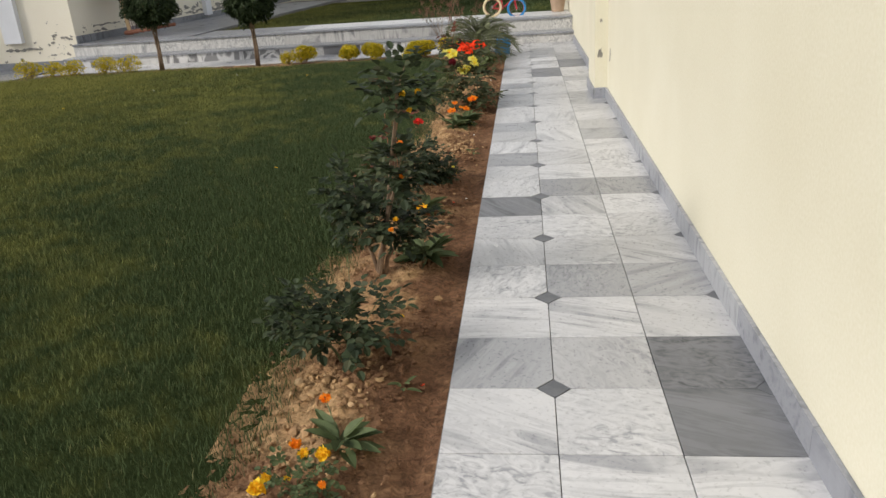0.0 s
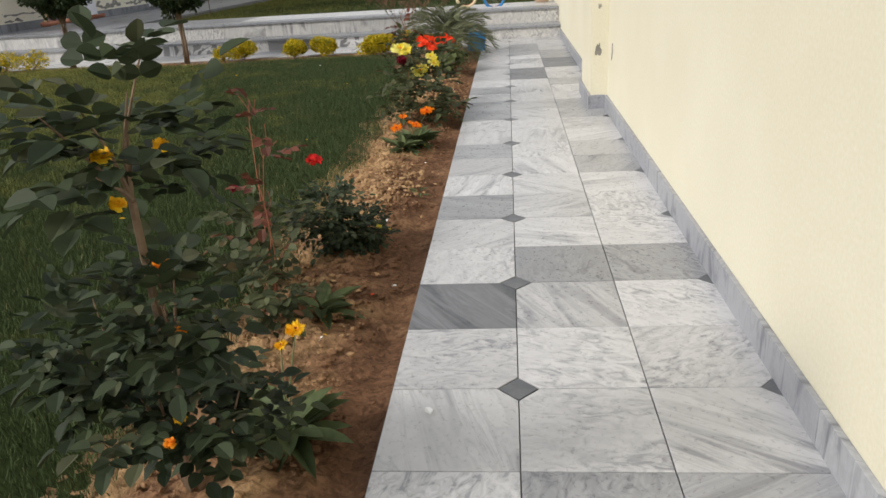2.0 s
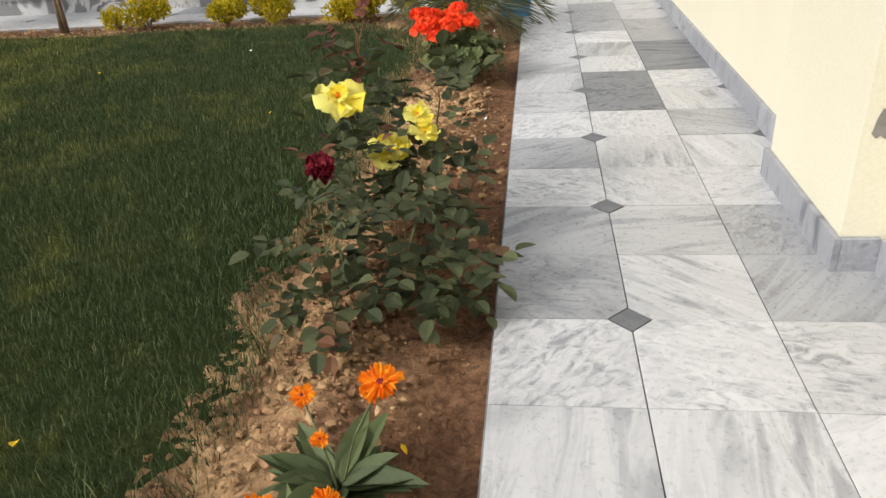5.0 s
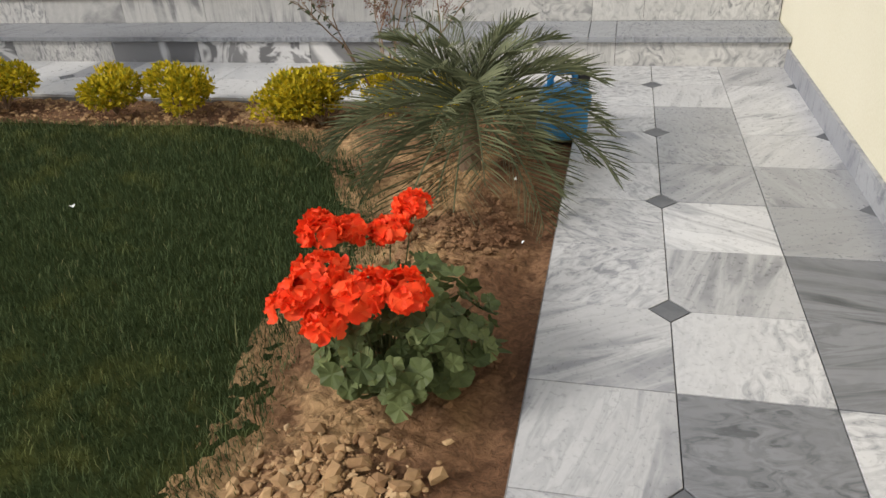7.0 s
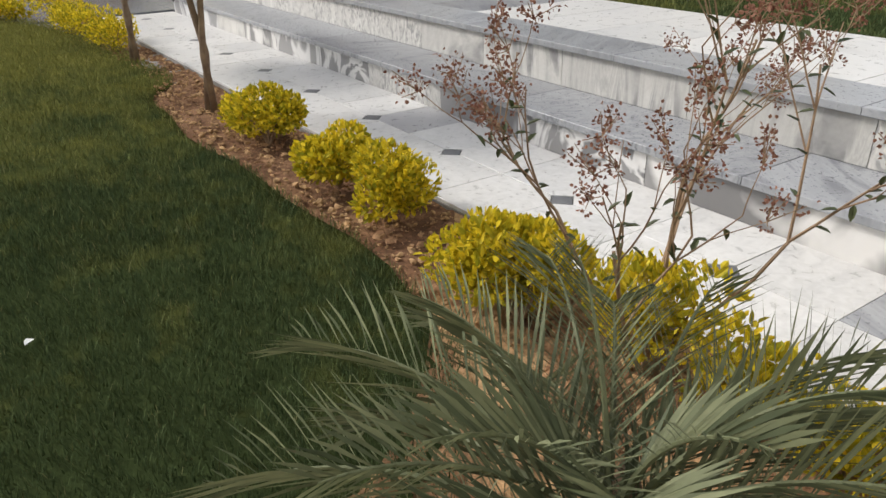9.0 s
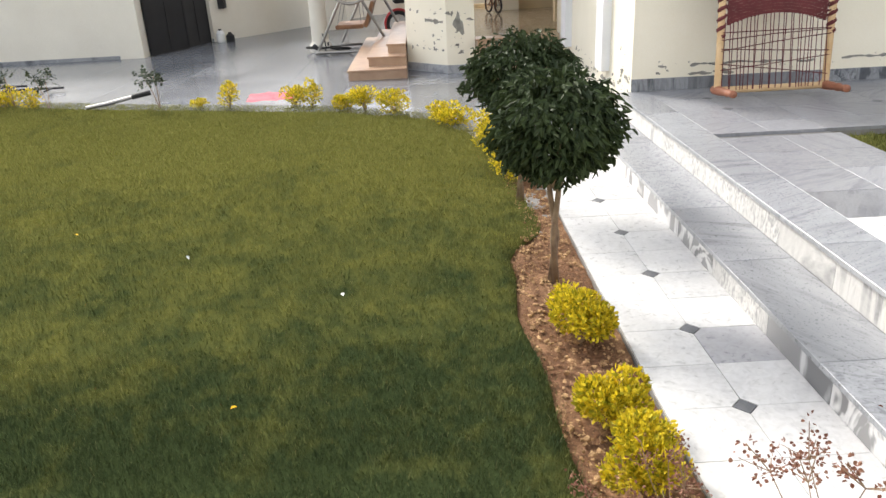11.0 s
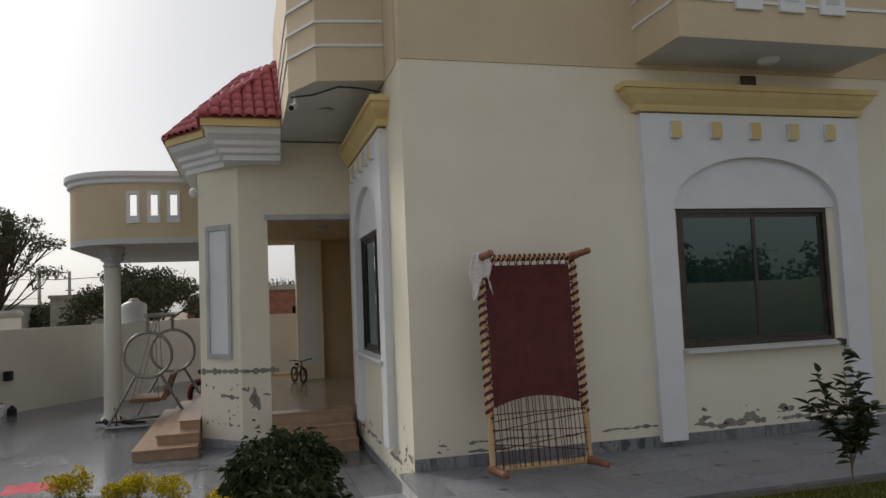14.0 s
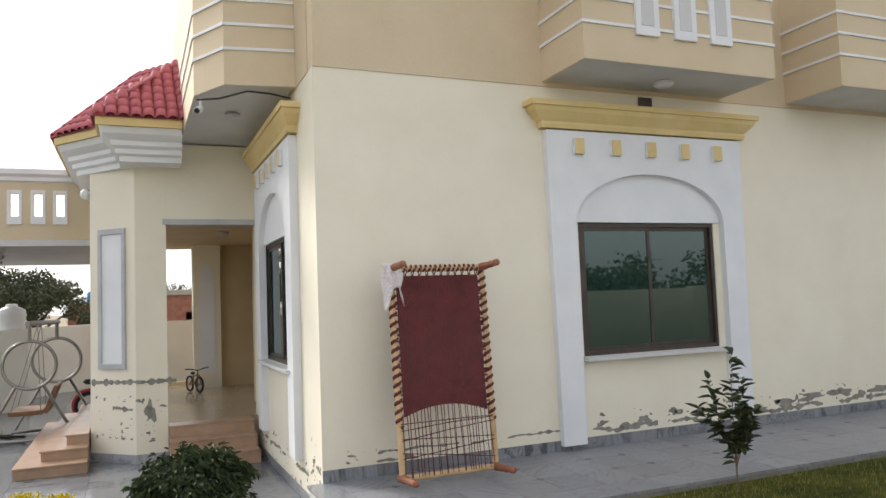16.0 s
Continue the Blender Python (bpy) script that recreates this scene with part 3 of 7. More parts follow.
driveway = setting("driveway", g, M_GROUT, "smooth grey marble driveway with a dull shine", "driveway")

g = Geo()
N = 90
rows = [(-8 + 17.65 * i / N) for i in range(N + 1)]
for i, y in enumerate(rows):
    for k in range(24):
        x = west_edge(y) + (east_edge(y) - 0.02 - west_edge(y)) * k / 23
        yy = min(y, lawn_north(x))
        z = -0.004 + 0.006 * noise.noise(Vector((x * 0.7, y * 0.7, 0)))
        if k in (0, 23) or i in (0, N):
            z = -0.03
        g.v.append((x, yy, z))
g.f = [(i * 24 + k, i * 24 + k + 1, (i + 1) * 24 + k + 1, (i + 1) * 24 + k) for i in range(N) for k in range(23)]
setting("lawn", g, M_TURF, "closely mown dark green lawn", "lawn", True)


def inside_lawn(x, y):
    return y < lawn_north(x) and west_edge(y) < x < east_edge(y)


def grass(name, spots, height, width, label, z0):
    """Grass blades at plan spots, each bent its own way."""
    spots = np.array(spots)
    n = len(spots)
    r = np.random.RandomState(len(name))
    a = r.uniform(0, 6.283, n)
    h = height * r.uniform(0.45, 1.25, n)
    w = width * r.uniform(0.7, 1.3, n)
    lean = r.uniform(0.1, 0.75, n) * h
    b = r.uniform(0, 6.283, n)
    dx, dy = np.cos(a) * w, np.sin(a) * w
    lx, ly = np.cos(b) * lean, np.sin(b) * lean
    z = np.full(n, z0)
    x, y = spots[:, 0], spots[:, 1]
    v = np.stack([np.stack([x - dx, y - dy, z], 1), np.stack([x + dx, y + dy, z], 1),
                  np.stack([x + dx * 0.7 + lx * 0.4, y + dy * 0.7 + ly * 0.4, z + h * 0.6], 1),
                  np.stack([x - dx * 0.7 + lx * 0.4, y - dy * 0.7 + ly * 0.4, z + h * 0.6], 1),
                  np.stack([x + lx, y + ly, z + h], 1)], 1).reshape(-1, 3)
    me = bpy.data.meshes.new(name)
    me.vertices.add(5 * n)
    me.vertices.foreach_set("co", v.astype(np.float32).ravel())
    o = np.arange(n)[:, None] * 5
    loops = np.concatenate([o + np.array([0, 1, 2, 3]), o + np.array([3, 2, 4])], 1).ravel()
    me.loops.add(7 * n)
    me.loops.foreach_set("vertex_index", loops.astype(np.int32))
    me.polygons.add(2 * n)
    starts = (np.arange(n)[:, None] * 7 + np.array([0, 4])).ravel()
    me.polygons.foreach_set("loop_start", starts.astype(np.int32))
    me.update()
    me.validate()
    me.materials.append(L_GRASS)
    return tagged(new(name, me), label, "grass", "", "stuff")


gr = random.Random(3)
spots = []
while len(spots) < 270000:
    x, y = gr.uniform(-3.2, -0.45), gr.uniform(-1.6, 9.4)
    if inside_lawn(x + gr.gauss(0, 0.03), y + gr.gauss(0, 0.02)) and gr.random() < min(1.0, 0.35 + (x + 3.2) / 2.0):
        spots.append((x, y))
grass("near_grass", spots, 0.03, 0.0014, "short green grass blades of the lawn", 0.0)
spots = []
while len(spots) < 370000:
    x, y = gr.uniform(-13, -0.6), gr.uniform(-2.5, 9.62)
    if inside_lawn(x, y) and (x < -2.2 or y < -1.4):
        spots.append((x, y))
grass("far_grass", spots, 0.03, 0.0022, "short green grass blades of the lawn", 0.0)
spots = []
for k in range(46):
    cx, cy = gr.uniform(-0.85, -0.56), gr.uniform(-0.6, 9.0)
    spots += [(cx + gr.gauss(0, 0.02), cy + gr.gauss(0, 0.02)) for q in range(9)]
grass("tall_grass_tufts", spots, 0.13, 0.0018, "uncut grass tufts along the edge of the flower bed", 0.0)

# flower bed
g = Geo()
nx, ny = 52, 900
for j in range(ny + 1):
    y = -4.5 + (9.8 + 4.5) * j / ny
    w = min(-0.72, east_edge(y) - 0.14)
    for i in range(nx + 1):
        x = w + (0.0 - 0.006 - w) * i / nx
        p = Vector((x, y, 0))
        rough_ = min(1.0, max(0.25, (-0.1 - x) / 0.2))
        z = -0.036 + 0.02 * noise.noise(p * 3.1) + 0.014 * noise.noise(p * 9)
        z += rough_ * (0.03 * abs(noise.noise(p * 17)) + 0.03 * abs(noise.noise(p * 36 + Vector((3, 1, 0)))) + 0.01 * noise.noise(p * 70))
        z += 0.03 * max(0.0, 1 - abs((x + 0.36) / 0.28)) - 0.012 * max(0, 1 - abs(x + 0.06) / 0.08)
        g.v.append((x, y, z))
g.f = [(j * (nx + 1) + i, j * (nx + 1) + i + 1, (j + 1) * (nx + 1) + i + 1, (j + 1) * (nx + 1) + i) for j in range(ny) for i in range(nx)]
setting("flower_bed", g, M_SOIL, "turned reddish brown soil of the flower bed", "flower bed", True)
g = Geo()
nx, ny = 200, 14
for j in range(ny + 1):
    y = 9.2 + 0.59 * j / ny
    for i in range(nx + 1):
        x = -9.2 + 8.7 * i / nx
        p = Vector((x, y, 3))
        z = -0.03 + 0.022 * noise.noise(p * 3.1) + 0.014 * noise.noise(p * 9) + 0.010 * noise.noise(p * 22)
        g.v.append((x, y, z - (0.05 if j == 0 else 0) - (0.03 if x < -4.5 and y < 9.55 else 0)))
g.f = [(j * (nx + 1) + i, j * (nx + 1) + i + 1, (j + 1) * (nx + 1) + i + 1, (j + 1) * (nx + 1) + i) for j in range(ny) for i in range(nx)]
setting("hedge_bed", g, M_HEDGESOIL, "reddish brown soil strip under the golden hedge", "flower bed", True)
g = Geo()
for k in range(22000):
    if k % 5 == 4:
        x, y = gr.uniform(-7.5, -0.6), gr.uniform(9.32, 9.76)
    else:
        y = gr.uniform(-0.5, 9.3)
        x = min(-0.03, gr.gauss(-0.36, 0.13))
        if noise.noise(Vector((x * 4, y * 2.2, 5))) + gr.uniform(-0.3, 0.3) < 0.0:
            continue
    s = 0.0028 + 0.012 * gr.random() ** 3
    lump(g, (x, y, -0.014 + 0.026 * max(0, 1 - abs((x + 0.36) / 0.28))), s * gr.uniform(0.6, 1.7), s * gr.uniform(0.6, 1.7), s * gr.uniform(0.5, 1.0), gr)
tagged(part("soil_crumbs", g, M_SOIL), "loose crumbs of reddish brown earth on the beds", "crumbs", "", "stuff")
g = Geo()
# heaps of broken dry earth: along, across, spread, how many, how coarse
for cx, cy, sx, sy, n, big in ((-0.38, 7.18, 0.1, 0.13, 1300, 0.016), (-0.36, 3.7, 0.12, 0.3, 700, 0.014), (-0.4, 2.2, 0.1, 0.2, 350, 0.014), (-0.42, 4.9, 0.1, 0.2, 300, 0.01), (-0.25, 6.5, 0.12, 0.35, 500, 0.01), (-0.4, 0.1, 0.1, 0.35, 350, 0.013)):
    for k in range(n):
        x, y = min(-0.03, gr.gauss(cx, sx)), gr.gauss(cy, sy)
        s = 0.003 + big * gr.random() ** 3.5
        lump(g, (x, y, -0.012 + 0.026 * max(0, 1 - abs((x + 0.36) / 0.28)) + gr.random() * 0.006), s * gr.uniform(0.7, 1.7), s * gr.uniform(0.7, 1.7), s * gr.uniform(0.6, 1.1), gr)
tagged(part("soil_clods", g, M_CLOD), "dry crumbled clods of yellow brown earth", "clods", "", "stuff")

# upper lawn on the terrace
UL = (-5.68, 1.0, 12.15, 22.0)
g = Geo()
g.add([(UL[0], UL[2], RISE2 - 0.075), (UL[1], UL[2], RISE2 - 0.075), (UL[1], UL[3], RISE2 - 0.075), (UL[0], UL[3], RISE2 - 0.075)], [(0, 1, 2, 3)])
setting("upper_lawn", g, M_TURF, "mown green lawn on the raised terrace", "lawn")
spots = [(gr.uniform(UL[0], UL[1]), UL[2] + gr.random() ** 1.6 * 8) for k in range(42000)]
grass("upper_grass", spots, 0.045, 0.004, "short green grass blades of the raised lawn", RISE2 - 0.078)

# ---- terrace and steps ----
g = Geo()
box(g, HX, 1.05, Y_STEP2 + 0.02, UL[2], -0.2, RISE2 - 0.03)
box(g, HX, UL[0], UL[2] - 0.001, 24, -0.2, RISE2 - 0.03)
box(g, UL[0] + 0.001, 1.05, UL[2] + 0.001, 24, -0.2, RISE2 - 0.11)
box(g, HX, 1.05, Y_STEP1 + 0.02, Y_STEP2 + 0.019, -0.2, RISE1 - 0.03)
terrace = setting("terrace", g, M_GROUT, "raised terrace base under the marble", "terrace")
g = Geo()
box(g, -0.004, 1.05, -4.5, Y_STEP1 + 0.018, -0.2, -0.014)
garden_path = setting("garden_path", g, M_GROUT, "garden path of grey marble tiles with dark diamond insets", "path")
g = Geo()
box(g, HX, -0.006, 9.795, Y_STEP1 + 0.018, -0.2, -0.014)
side_path = setting("side_path", g, M_GROUT, "side path of pale marble tiles with dark diamond insets", "path")

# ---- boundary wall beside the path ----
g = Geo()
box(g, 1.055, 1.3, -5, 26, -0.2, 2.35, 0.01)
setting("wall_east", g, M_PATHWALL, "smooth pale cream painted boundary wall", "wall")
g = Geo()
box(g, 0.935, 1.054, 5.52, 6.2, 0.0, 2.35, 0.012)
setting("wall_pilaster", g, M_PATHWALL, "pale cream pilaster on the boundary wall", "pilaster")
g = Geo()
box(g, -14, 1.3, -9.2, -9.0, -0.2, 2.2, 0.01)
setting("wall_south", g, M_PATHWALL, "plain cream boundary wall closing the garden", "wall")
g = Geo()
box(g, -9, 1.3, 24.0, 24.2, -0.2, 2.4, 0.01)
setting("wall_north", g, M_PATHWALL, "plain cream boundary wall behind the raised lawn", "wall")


def patch(geo, to3, u, w, su, sw, seed, n=18, d=0.003):
    """A flaked patch of bare plaster with a ragged outline."""
    r = random.Random(seed)
    ph = [r.uniform(0, 6.28) for q in range(4)]
    pts = []
    for k in range(n):
        a = 2 * math.pi * k / n
        q = 1 + 0.28 * math.sin(2 * a + ph[0]) + 0.2 * math.sin(3 * a + ph[1]) + 0.16 * math.sin(5 * a + ph[2]) + r.uniform(-0.14, 0.14)
        pts.append((u + su * q * math.cos(a), w + sw * q * math.sin(a)))
    return prism(geo, pts, to3, d)


def east_face(x):
    return lambda u, w, d: (x + d, u, w)


def west_face(x):
    return lambda u, w, d: (x - d, u, w)


def south_face(y):
    return lambda u, w, d: (u, y - d, w)


g = Geo()
patch(g, south_face(5.52), 0.985, 0.42, 0.018, 0.05, 3)
patch(g, south_face(5.52), 0.99, 0.72, 0.01, 0.02, 4)
patch(g, west_face(1.055), 5.3, 0.43, 0.03, 0.045, 5)
tagged(part("plaster_chips", g, M_PLASTER), "chipped holes in the cream plaster", "wall damage", "", "structure")

# ---- house ----
Z_FLOOR1 = 4.9


def arched_window(name, face, u0, u1, label, tone):
    """Arched white surround with dentils and cornice, and a sliding window set in the wall."""
    to3 = face
    root = tagged(thing(name, label, "window"), "", "", "", "structure")
    leg, zt, zb, sp = 0.38, 4.33, 0.44, 3.18
    c, ra = (u0 + u1) / 2, (u1 - u0) / 2 - leg
    arch = [(c - ra * math.cos(math.pi * k / 24), sp + 0.63 * math.sin(math.pi * k / 24)) for k in range(25)]
    flare = 0.05
    out = [(u0 + flare, zb), (u0 + leg, zb), (u0 + leg, sp)] + arch[1:-1] + [(u1 - leg, sp), (u1 - leg, zb), (u1 - flare, zb), (u1, zt), (u0, zt)]
    part("surround", prism(Geo(), out, to3, 0.1), M_WHITE, root, "white painted arched surround")
    tym = [(c - ra, sp)] + arch[1:-1] + [(c + ra, sp)]
    part("tympanum", prism(Geo(), tym, to3, 0.025), M_WHITE, root, "white recessed arch panel")
    for k in range(5):
        u = u0 + 0.45 + (u1 - u0 - 0.9) * k / 4
        dentil = part("dentil", prism(Geo(), [(u - 0.07, 4.03), (u + 0.07, 4.03), (u + 0.07, 4.23), (u - 0.07, 4.23)], lambda a, b, d: to3(a, b, 0.101 + d), 0.05), M_WHITE, root)
        part("face", prism(Geo(), [(u - 0.07, 4.03), (u + 0.07, 4.03), (u + 0.07, 4.23), (u - 0.07, 4.23)], lambda a, b, d: to3(a, b, 0.151 + d), 0.006), M_OCHRE, dentil, "ochre painted face")
    g = Geo()
    prof = [(0.1, 4.35), (0.14, 4.35), (0.16, 4.4), (0.15, 4.43), (0.2, 4.47), (0.28, 4.55), (0.3, 4.61), (0.34, 4.61), (0.34, 4.68)]
    rows = []
    for o, z in prof:
        e, q = 0.02 + (o - 0.1), 0.1 + (o - 0.1) * 0.55
        rows.append([to3(u0 - e, z, 0.0), to3(u0 - e, z, q), to3(u1 + e, z, q), to3(u1 + e, z, 0.0)])
    v = [q for r in rows for q in r]
    f = [(4 * i + k, 4 * i + k + 1, 4 * i + k + 5, 4 * i + k + 4) for i in range(len(prof) - 1) for k in range(3)]
    f += [(0, 1, 2, 3), tuple(4 * (len(prof) - 1) + k for k in (3, 2, 1, 0))]
    part("cornice", g.add(v, f), M_OCHRE, root, "ochre moulded cornice")
    w0, w1, z0, z1 = c - 1.1, c + 1.1, 1.49, 3.18
    fr = Geo()
    t = 0.055
    for a0, a1, b0, b1 in ((w0, w1, z0, z0 + t), (w0, w1, z1 - t, z1), (w0, w0 + t, z0 + t, z1 - t), (w1 - t, w1, z0 + t, z1 - t)):
        prism(fr, [(a0, b0), (a1, b0), (a1, b1), (a0, b1)], lambda a, b, d: to3(a, b, d - 0.09), 0.07)
    part("window_frame", fr, M_FRAME, root, "dark bronze aluminium frame")
    for q, (a0, a1, dd) in enumerate(((w0 + t, c + 0.03, -0.06), (c - 0.03, w1 - t, -0.085))):
        sash = Geo()
        s = 0.05
        for b0, b1, e0, e1 in ((a0, a1, z0 + t, z0 + t + s), (a0, a1, z1 - t - s, z1 - t), (a0, a0 + s, z0 + t + s, z1 - t - s), (a1 - s, a1, z0 + t + s, z1 - t - s)):
            prism(sash, [(b0, e0), (b1, e0), (b1, e1), (b0, e1)], lambda a, b, d, dd=dd: to3(a, b, d + dd), 0.022)
        so = part("sash", sash, M_FRAME, root)
        pane = prism(Geo(), [(a0 + s, z0 + t + s), (a1 - s, z0 + t + s), (a1 - s, z1 - t - s), (a0 + s, z1 - t - s)], lambda a, b, d, dd=dd: to3(a, b, d + dd + 0.006), 0.006)
        part("pane", pane, M_GLASS, so, "dark green tinted glass")
    part("window_sill", prism(Geo(), [(w0 - 0.04, 1.44), (w1 + 0.04, 1.44), (w1 + 0.04, 1.485), (w0 - 0.04, 1.485)], to3, 0.14), M_SOFFIT, root, "pale stone sill")
    return root


g = Geo()
wall_with_holes(g, HY, 24, -0.2, Z_FLOOR1, [(14.38, 16.58, 1.49, 3.18)], lambda u, w, d: (HX - d, u, w), 0.23)
setting("wall_house_east", g, M_CREAM, "cream painted house wall with stained and flaking foot", "wall")
g = Geo()
wall_with_holes(g, -12.2, HX - 0.231, -0.2, Z_FLOOR1, [(-11.05, -8.85, 1.49, 3.18)], lambda u, w, d: (u, HY + d, w), 0.23)
setting("wall_house_south", g, M_CREAM, "cream painted house wall facing the lawn", "wall")
g = Geo()
box(g, HX - 0.229, HX - 0.002, HY, HY + 0.0001, -0.2, Z_FLOOR1)
box(g, HX - 0.235, HX - 0.0005, HY - 0.004, HY + 0.1, -0.2, Z_FLOOR1)
setting("house_corner", g, M_CREAM, "cream painted corner of the house", "wall")
g = Geo()
wall_with_holes(g, HY, 24, Z_FLOOR1 + 0.001, 9.5, [], lambda u, w, d: (HX + 0.012 - d, u, w), 0.24)
wall_with_holes(g, -14, HX - 0.23, Z_FLOOR1 + 0.001, 9.5, [], lambda u, w, d: (u, HY - 0.01 + d, w), 0.24)
setting("wall_upper", g, M_BEIGE, "beige painted upper storey wall", "wall")
g = Geo()
box(g, -14, HX - 0.25, HY + 0.25, 24, 9.3, 9.5)
box(g, -14, HX - 0.25, HY + 0.25, 24, 3.55, 3.75)
setting("ceiling", g, M_SOFFIT, "plain slabs closing the rooms of the house", "ceiling")
g = Geo()
box(g, -14, -13.8, HY + 0.24, 24, 0, 9.3)
box(g, -13.8, HX - 0.24, HY + 2.2, HY + 2.3, 0.4, 3.5)
box(g, HX - 3.2, HX - 3.1, HY + 2.4, 23, 0.4, 3.5)
setting("wall_inner", g, M_INNER, "plain inner walls closing the rooms", "wall")

arched_window("window_1", east_face(HX), 13.92, 17.06, "dark sliding window in a white arched surround with ochre cornice", 0)
arched_window("window_2", south_face(HY), -11.33, -8.57, "dark sliding window in a white arched surround facing the lawn", 0)

# skirting of the house
g = Geo()
box(g, HX, HX + 0.008, HY - 0.004, 24, RISE2, RISE2 + 0.128)
box(g, -12.2, HX, HY - 0.012, HY - 0.004, -0.03, 0.098)
baseboard = setting("baseboard", g, M_DARKSKIRT, "dark grey marble skirting of the house", "skirting")


def damp_line(name, to3, u0, u1, w, amp, seed, thick=0.04, gaps=0.35, drift=0.0):
    """A ragged run of flaked plaster along the damp line at a wall's foot."""
    r = random.Random(seed)
    geo, u = Geo(), u0
    while u < u1:
        L = r.uniform(0.06, 0.3)
        if r.random() > gaps:
            n = max(4, int(L / 0.02))
            top, bot = [], []
            for k in range(n + 1):
                uu = u + L * k / n
                ww = w + drift * (uu - u0) + amp * noise.noise(Vector((uu * 3, seed, 0)))
                h = thick * (0.25 + 1.5 * abs(noise.noise(Vector((uu * 8, seed + 5, 1)))) + 0.25 * r.random()) * math.sin(math.pi * min(0.97, max(0.03, k / n))) ** 0.25
                top.append((uu, ww + h * 0.6))
                bot.append((uu, ww - h * 0.7))
            prism(geo, bot + top[::-1], to3, 0.004)
        u += L
    return tagged(part(name, geo, M_PLASTER), "grey flaked plaster where damp has lifted the paint", "wall damage", "", "structure")


damp_line("damp_flaking", east_face(HX), 11.3, 14.0, 0.62, 0.05, 1, 0.03, 0.4)
damp_line("damp_flaking", east_face(HX), 14.45, 16.6, 0.57, 0.05, 2, 0.06, 0.25)
damp_line("damp_flaking", east_face(HX), 17.1, 23, 0.55, 0.05, 3, 0.08, 0.15, 0.01)
damp_line("damp_flaking", south_face(HY - 0.005), -8.4, -7.8, 0.45, 0.25, 4, 0.06, 0.2)
damp_line("damp_flaking", south_face(HY - 0.005), -11.9, -8.4, 0.32, 0.06, 5, 0.05, 0.3)

g = Geo()
for k, (y, z, su, sw_) in enumerate([(11.75, 0.62, 0.1, 0.02), (12.0, 0.63, 0.09, 0.03), (14.6, 0.74, 0.07, 0.03), (15.0, 0.66, 0.14, 0.045), (15.25, 0.72, 0.1, 0.05), (15.75, 0.78, 0.1, 0.05), (16.15, 0.75, 0.12, 0.04), (16.4, 0.8, 0.06, 0.06),
                                  (17.2, 0.66, 0.16, 0.04), (17.7, 0.72, 0.2, 0.05), (18.2, 0.76, 0.25, 0.05), (18.8, 0.78, 0.2, 0.07), (19.2, 0.7, 0.12, 0.06), (19.7, 0.76, 0.25, 0.06)]):
    patch(g, east_face(HX), y, z - 0.09, su, sw_, 60 + k)
tagged(part("plaster_chips", g, M_PLASTER), "ragged grey patches where damp has lifted the paint", "wall damage", "", "structure")

def specks(to3, u0, u1, w0, w1, n, seed, big=0.035):
    """A scatter of small ragged flakes, denser towards the foot."""
    r = random.Random(seed)
    geo = Geo()
    for q in range(n):
        a = big * (0.18 + 0.82 * r.random() ** 3)
        patch(geo, to3, r.uniform(u0, u1), w0 + (w1 - w0) * r.random() ** 1.6, a * r.uniform(0.6, 1.6), a * r.uniform(0.5, 1.1), seed * 100 + q, 11)
    return tagged(part("damp_flaking", geo, M_PLASTER), "small grey flakes where damp has lifted the paint", "wall damage", "", "structure")


specks(south_face(HY - 0.005), -11.3, -7.7, 0.12, 0.5, 60, 21)
specks(south_face(HY - 0.005), -8.2, -7.7, 0.2, 0.95, 18, 22)
specks(east_face(HX), 14.4, 16.7, 0.56, 0.8, 34, 23)
specks(east_face(HX), 17.1, 20.5, 0.56, 0.82, 48, 24)
specks(east_face(HX), 11.2, 13.8, 0.54, 0.68, 22, 25, 0.025)

# upper balconies
def balcony(name, path, z0, z1, label, lines=True, holes=()):
    root = tagged(thing(name, label, "balcony"), "", "", "", "structure")
    part("parapet", loft(Geo(), path, [(0, z0), (0, z1), (-0.14, z1), (-0.14, z0)]), M_BEIGE, root)
    cx, cy = sum(p[0] for p in path) / len(path), sum(p[1] for p in path) / len(path)
    full = list(path) + ([(path[0][0], HY - 0.02)] if abs(path[0][1] - HY) > 0.5 and abs(path[0][0] - HX) > 0.5 else [])
    slab = [(p[0] + (cx - p[0]) * 0.02, p[1] + (cy - p[1]) * 0.02) for p in full]
    g = Geo()
    n = len(slab)
    g.add([(x, y, z0 - 0.004) for x, y in slab] + [(x, y, z0 + 0.14) for x, y in slab], [tuple(range(n)), tuple(range(2 * n - 1, n - 1, -1))] + [(i, i + n, (i + 1) % n + n, (i + 1) % n) for i in range(n)])
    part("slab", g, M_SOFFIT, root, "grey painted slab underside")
    if lines:
        for z in (z0 + 0.42, z0 + 0.72, z0 + 1.02):
            part("moulding", loft(Geo(), path, [(0, z), (0.018, z), (0.018, z + 0.035), (0, z + 0.035)]), M_WHITE, root, "thin white band")
    for c, ax in holes:
        part("slot_frame", box(Geo(), c[0] - 0.01, c[0] + 0.04, c[1] - 0.17, c[1] + 0.17, c[2], c[2] + 0.9, 0.006), M_WHITE, root, "white slot frame")
        # Solid pale plate in place of the bright sky behind an open slot
        part("slot", box(Geo(), c[0] + 0.036, c[0] + 0.046, c[1] - 0.09, c[1] + 0.09, c[2] + 0.12, c[2] + 0.8), M_SOFFIT, root, "pale plate standing in for bright sky in the slot")
    return root


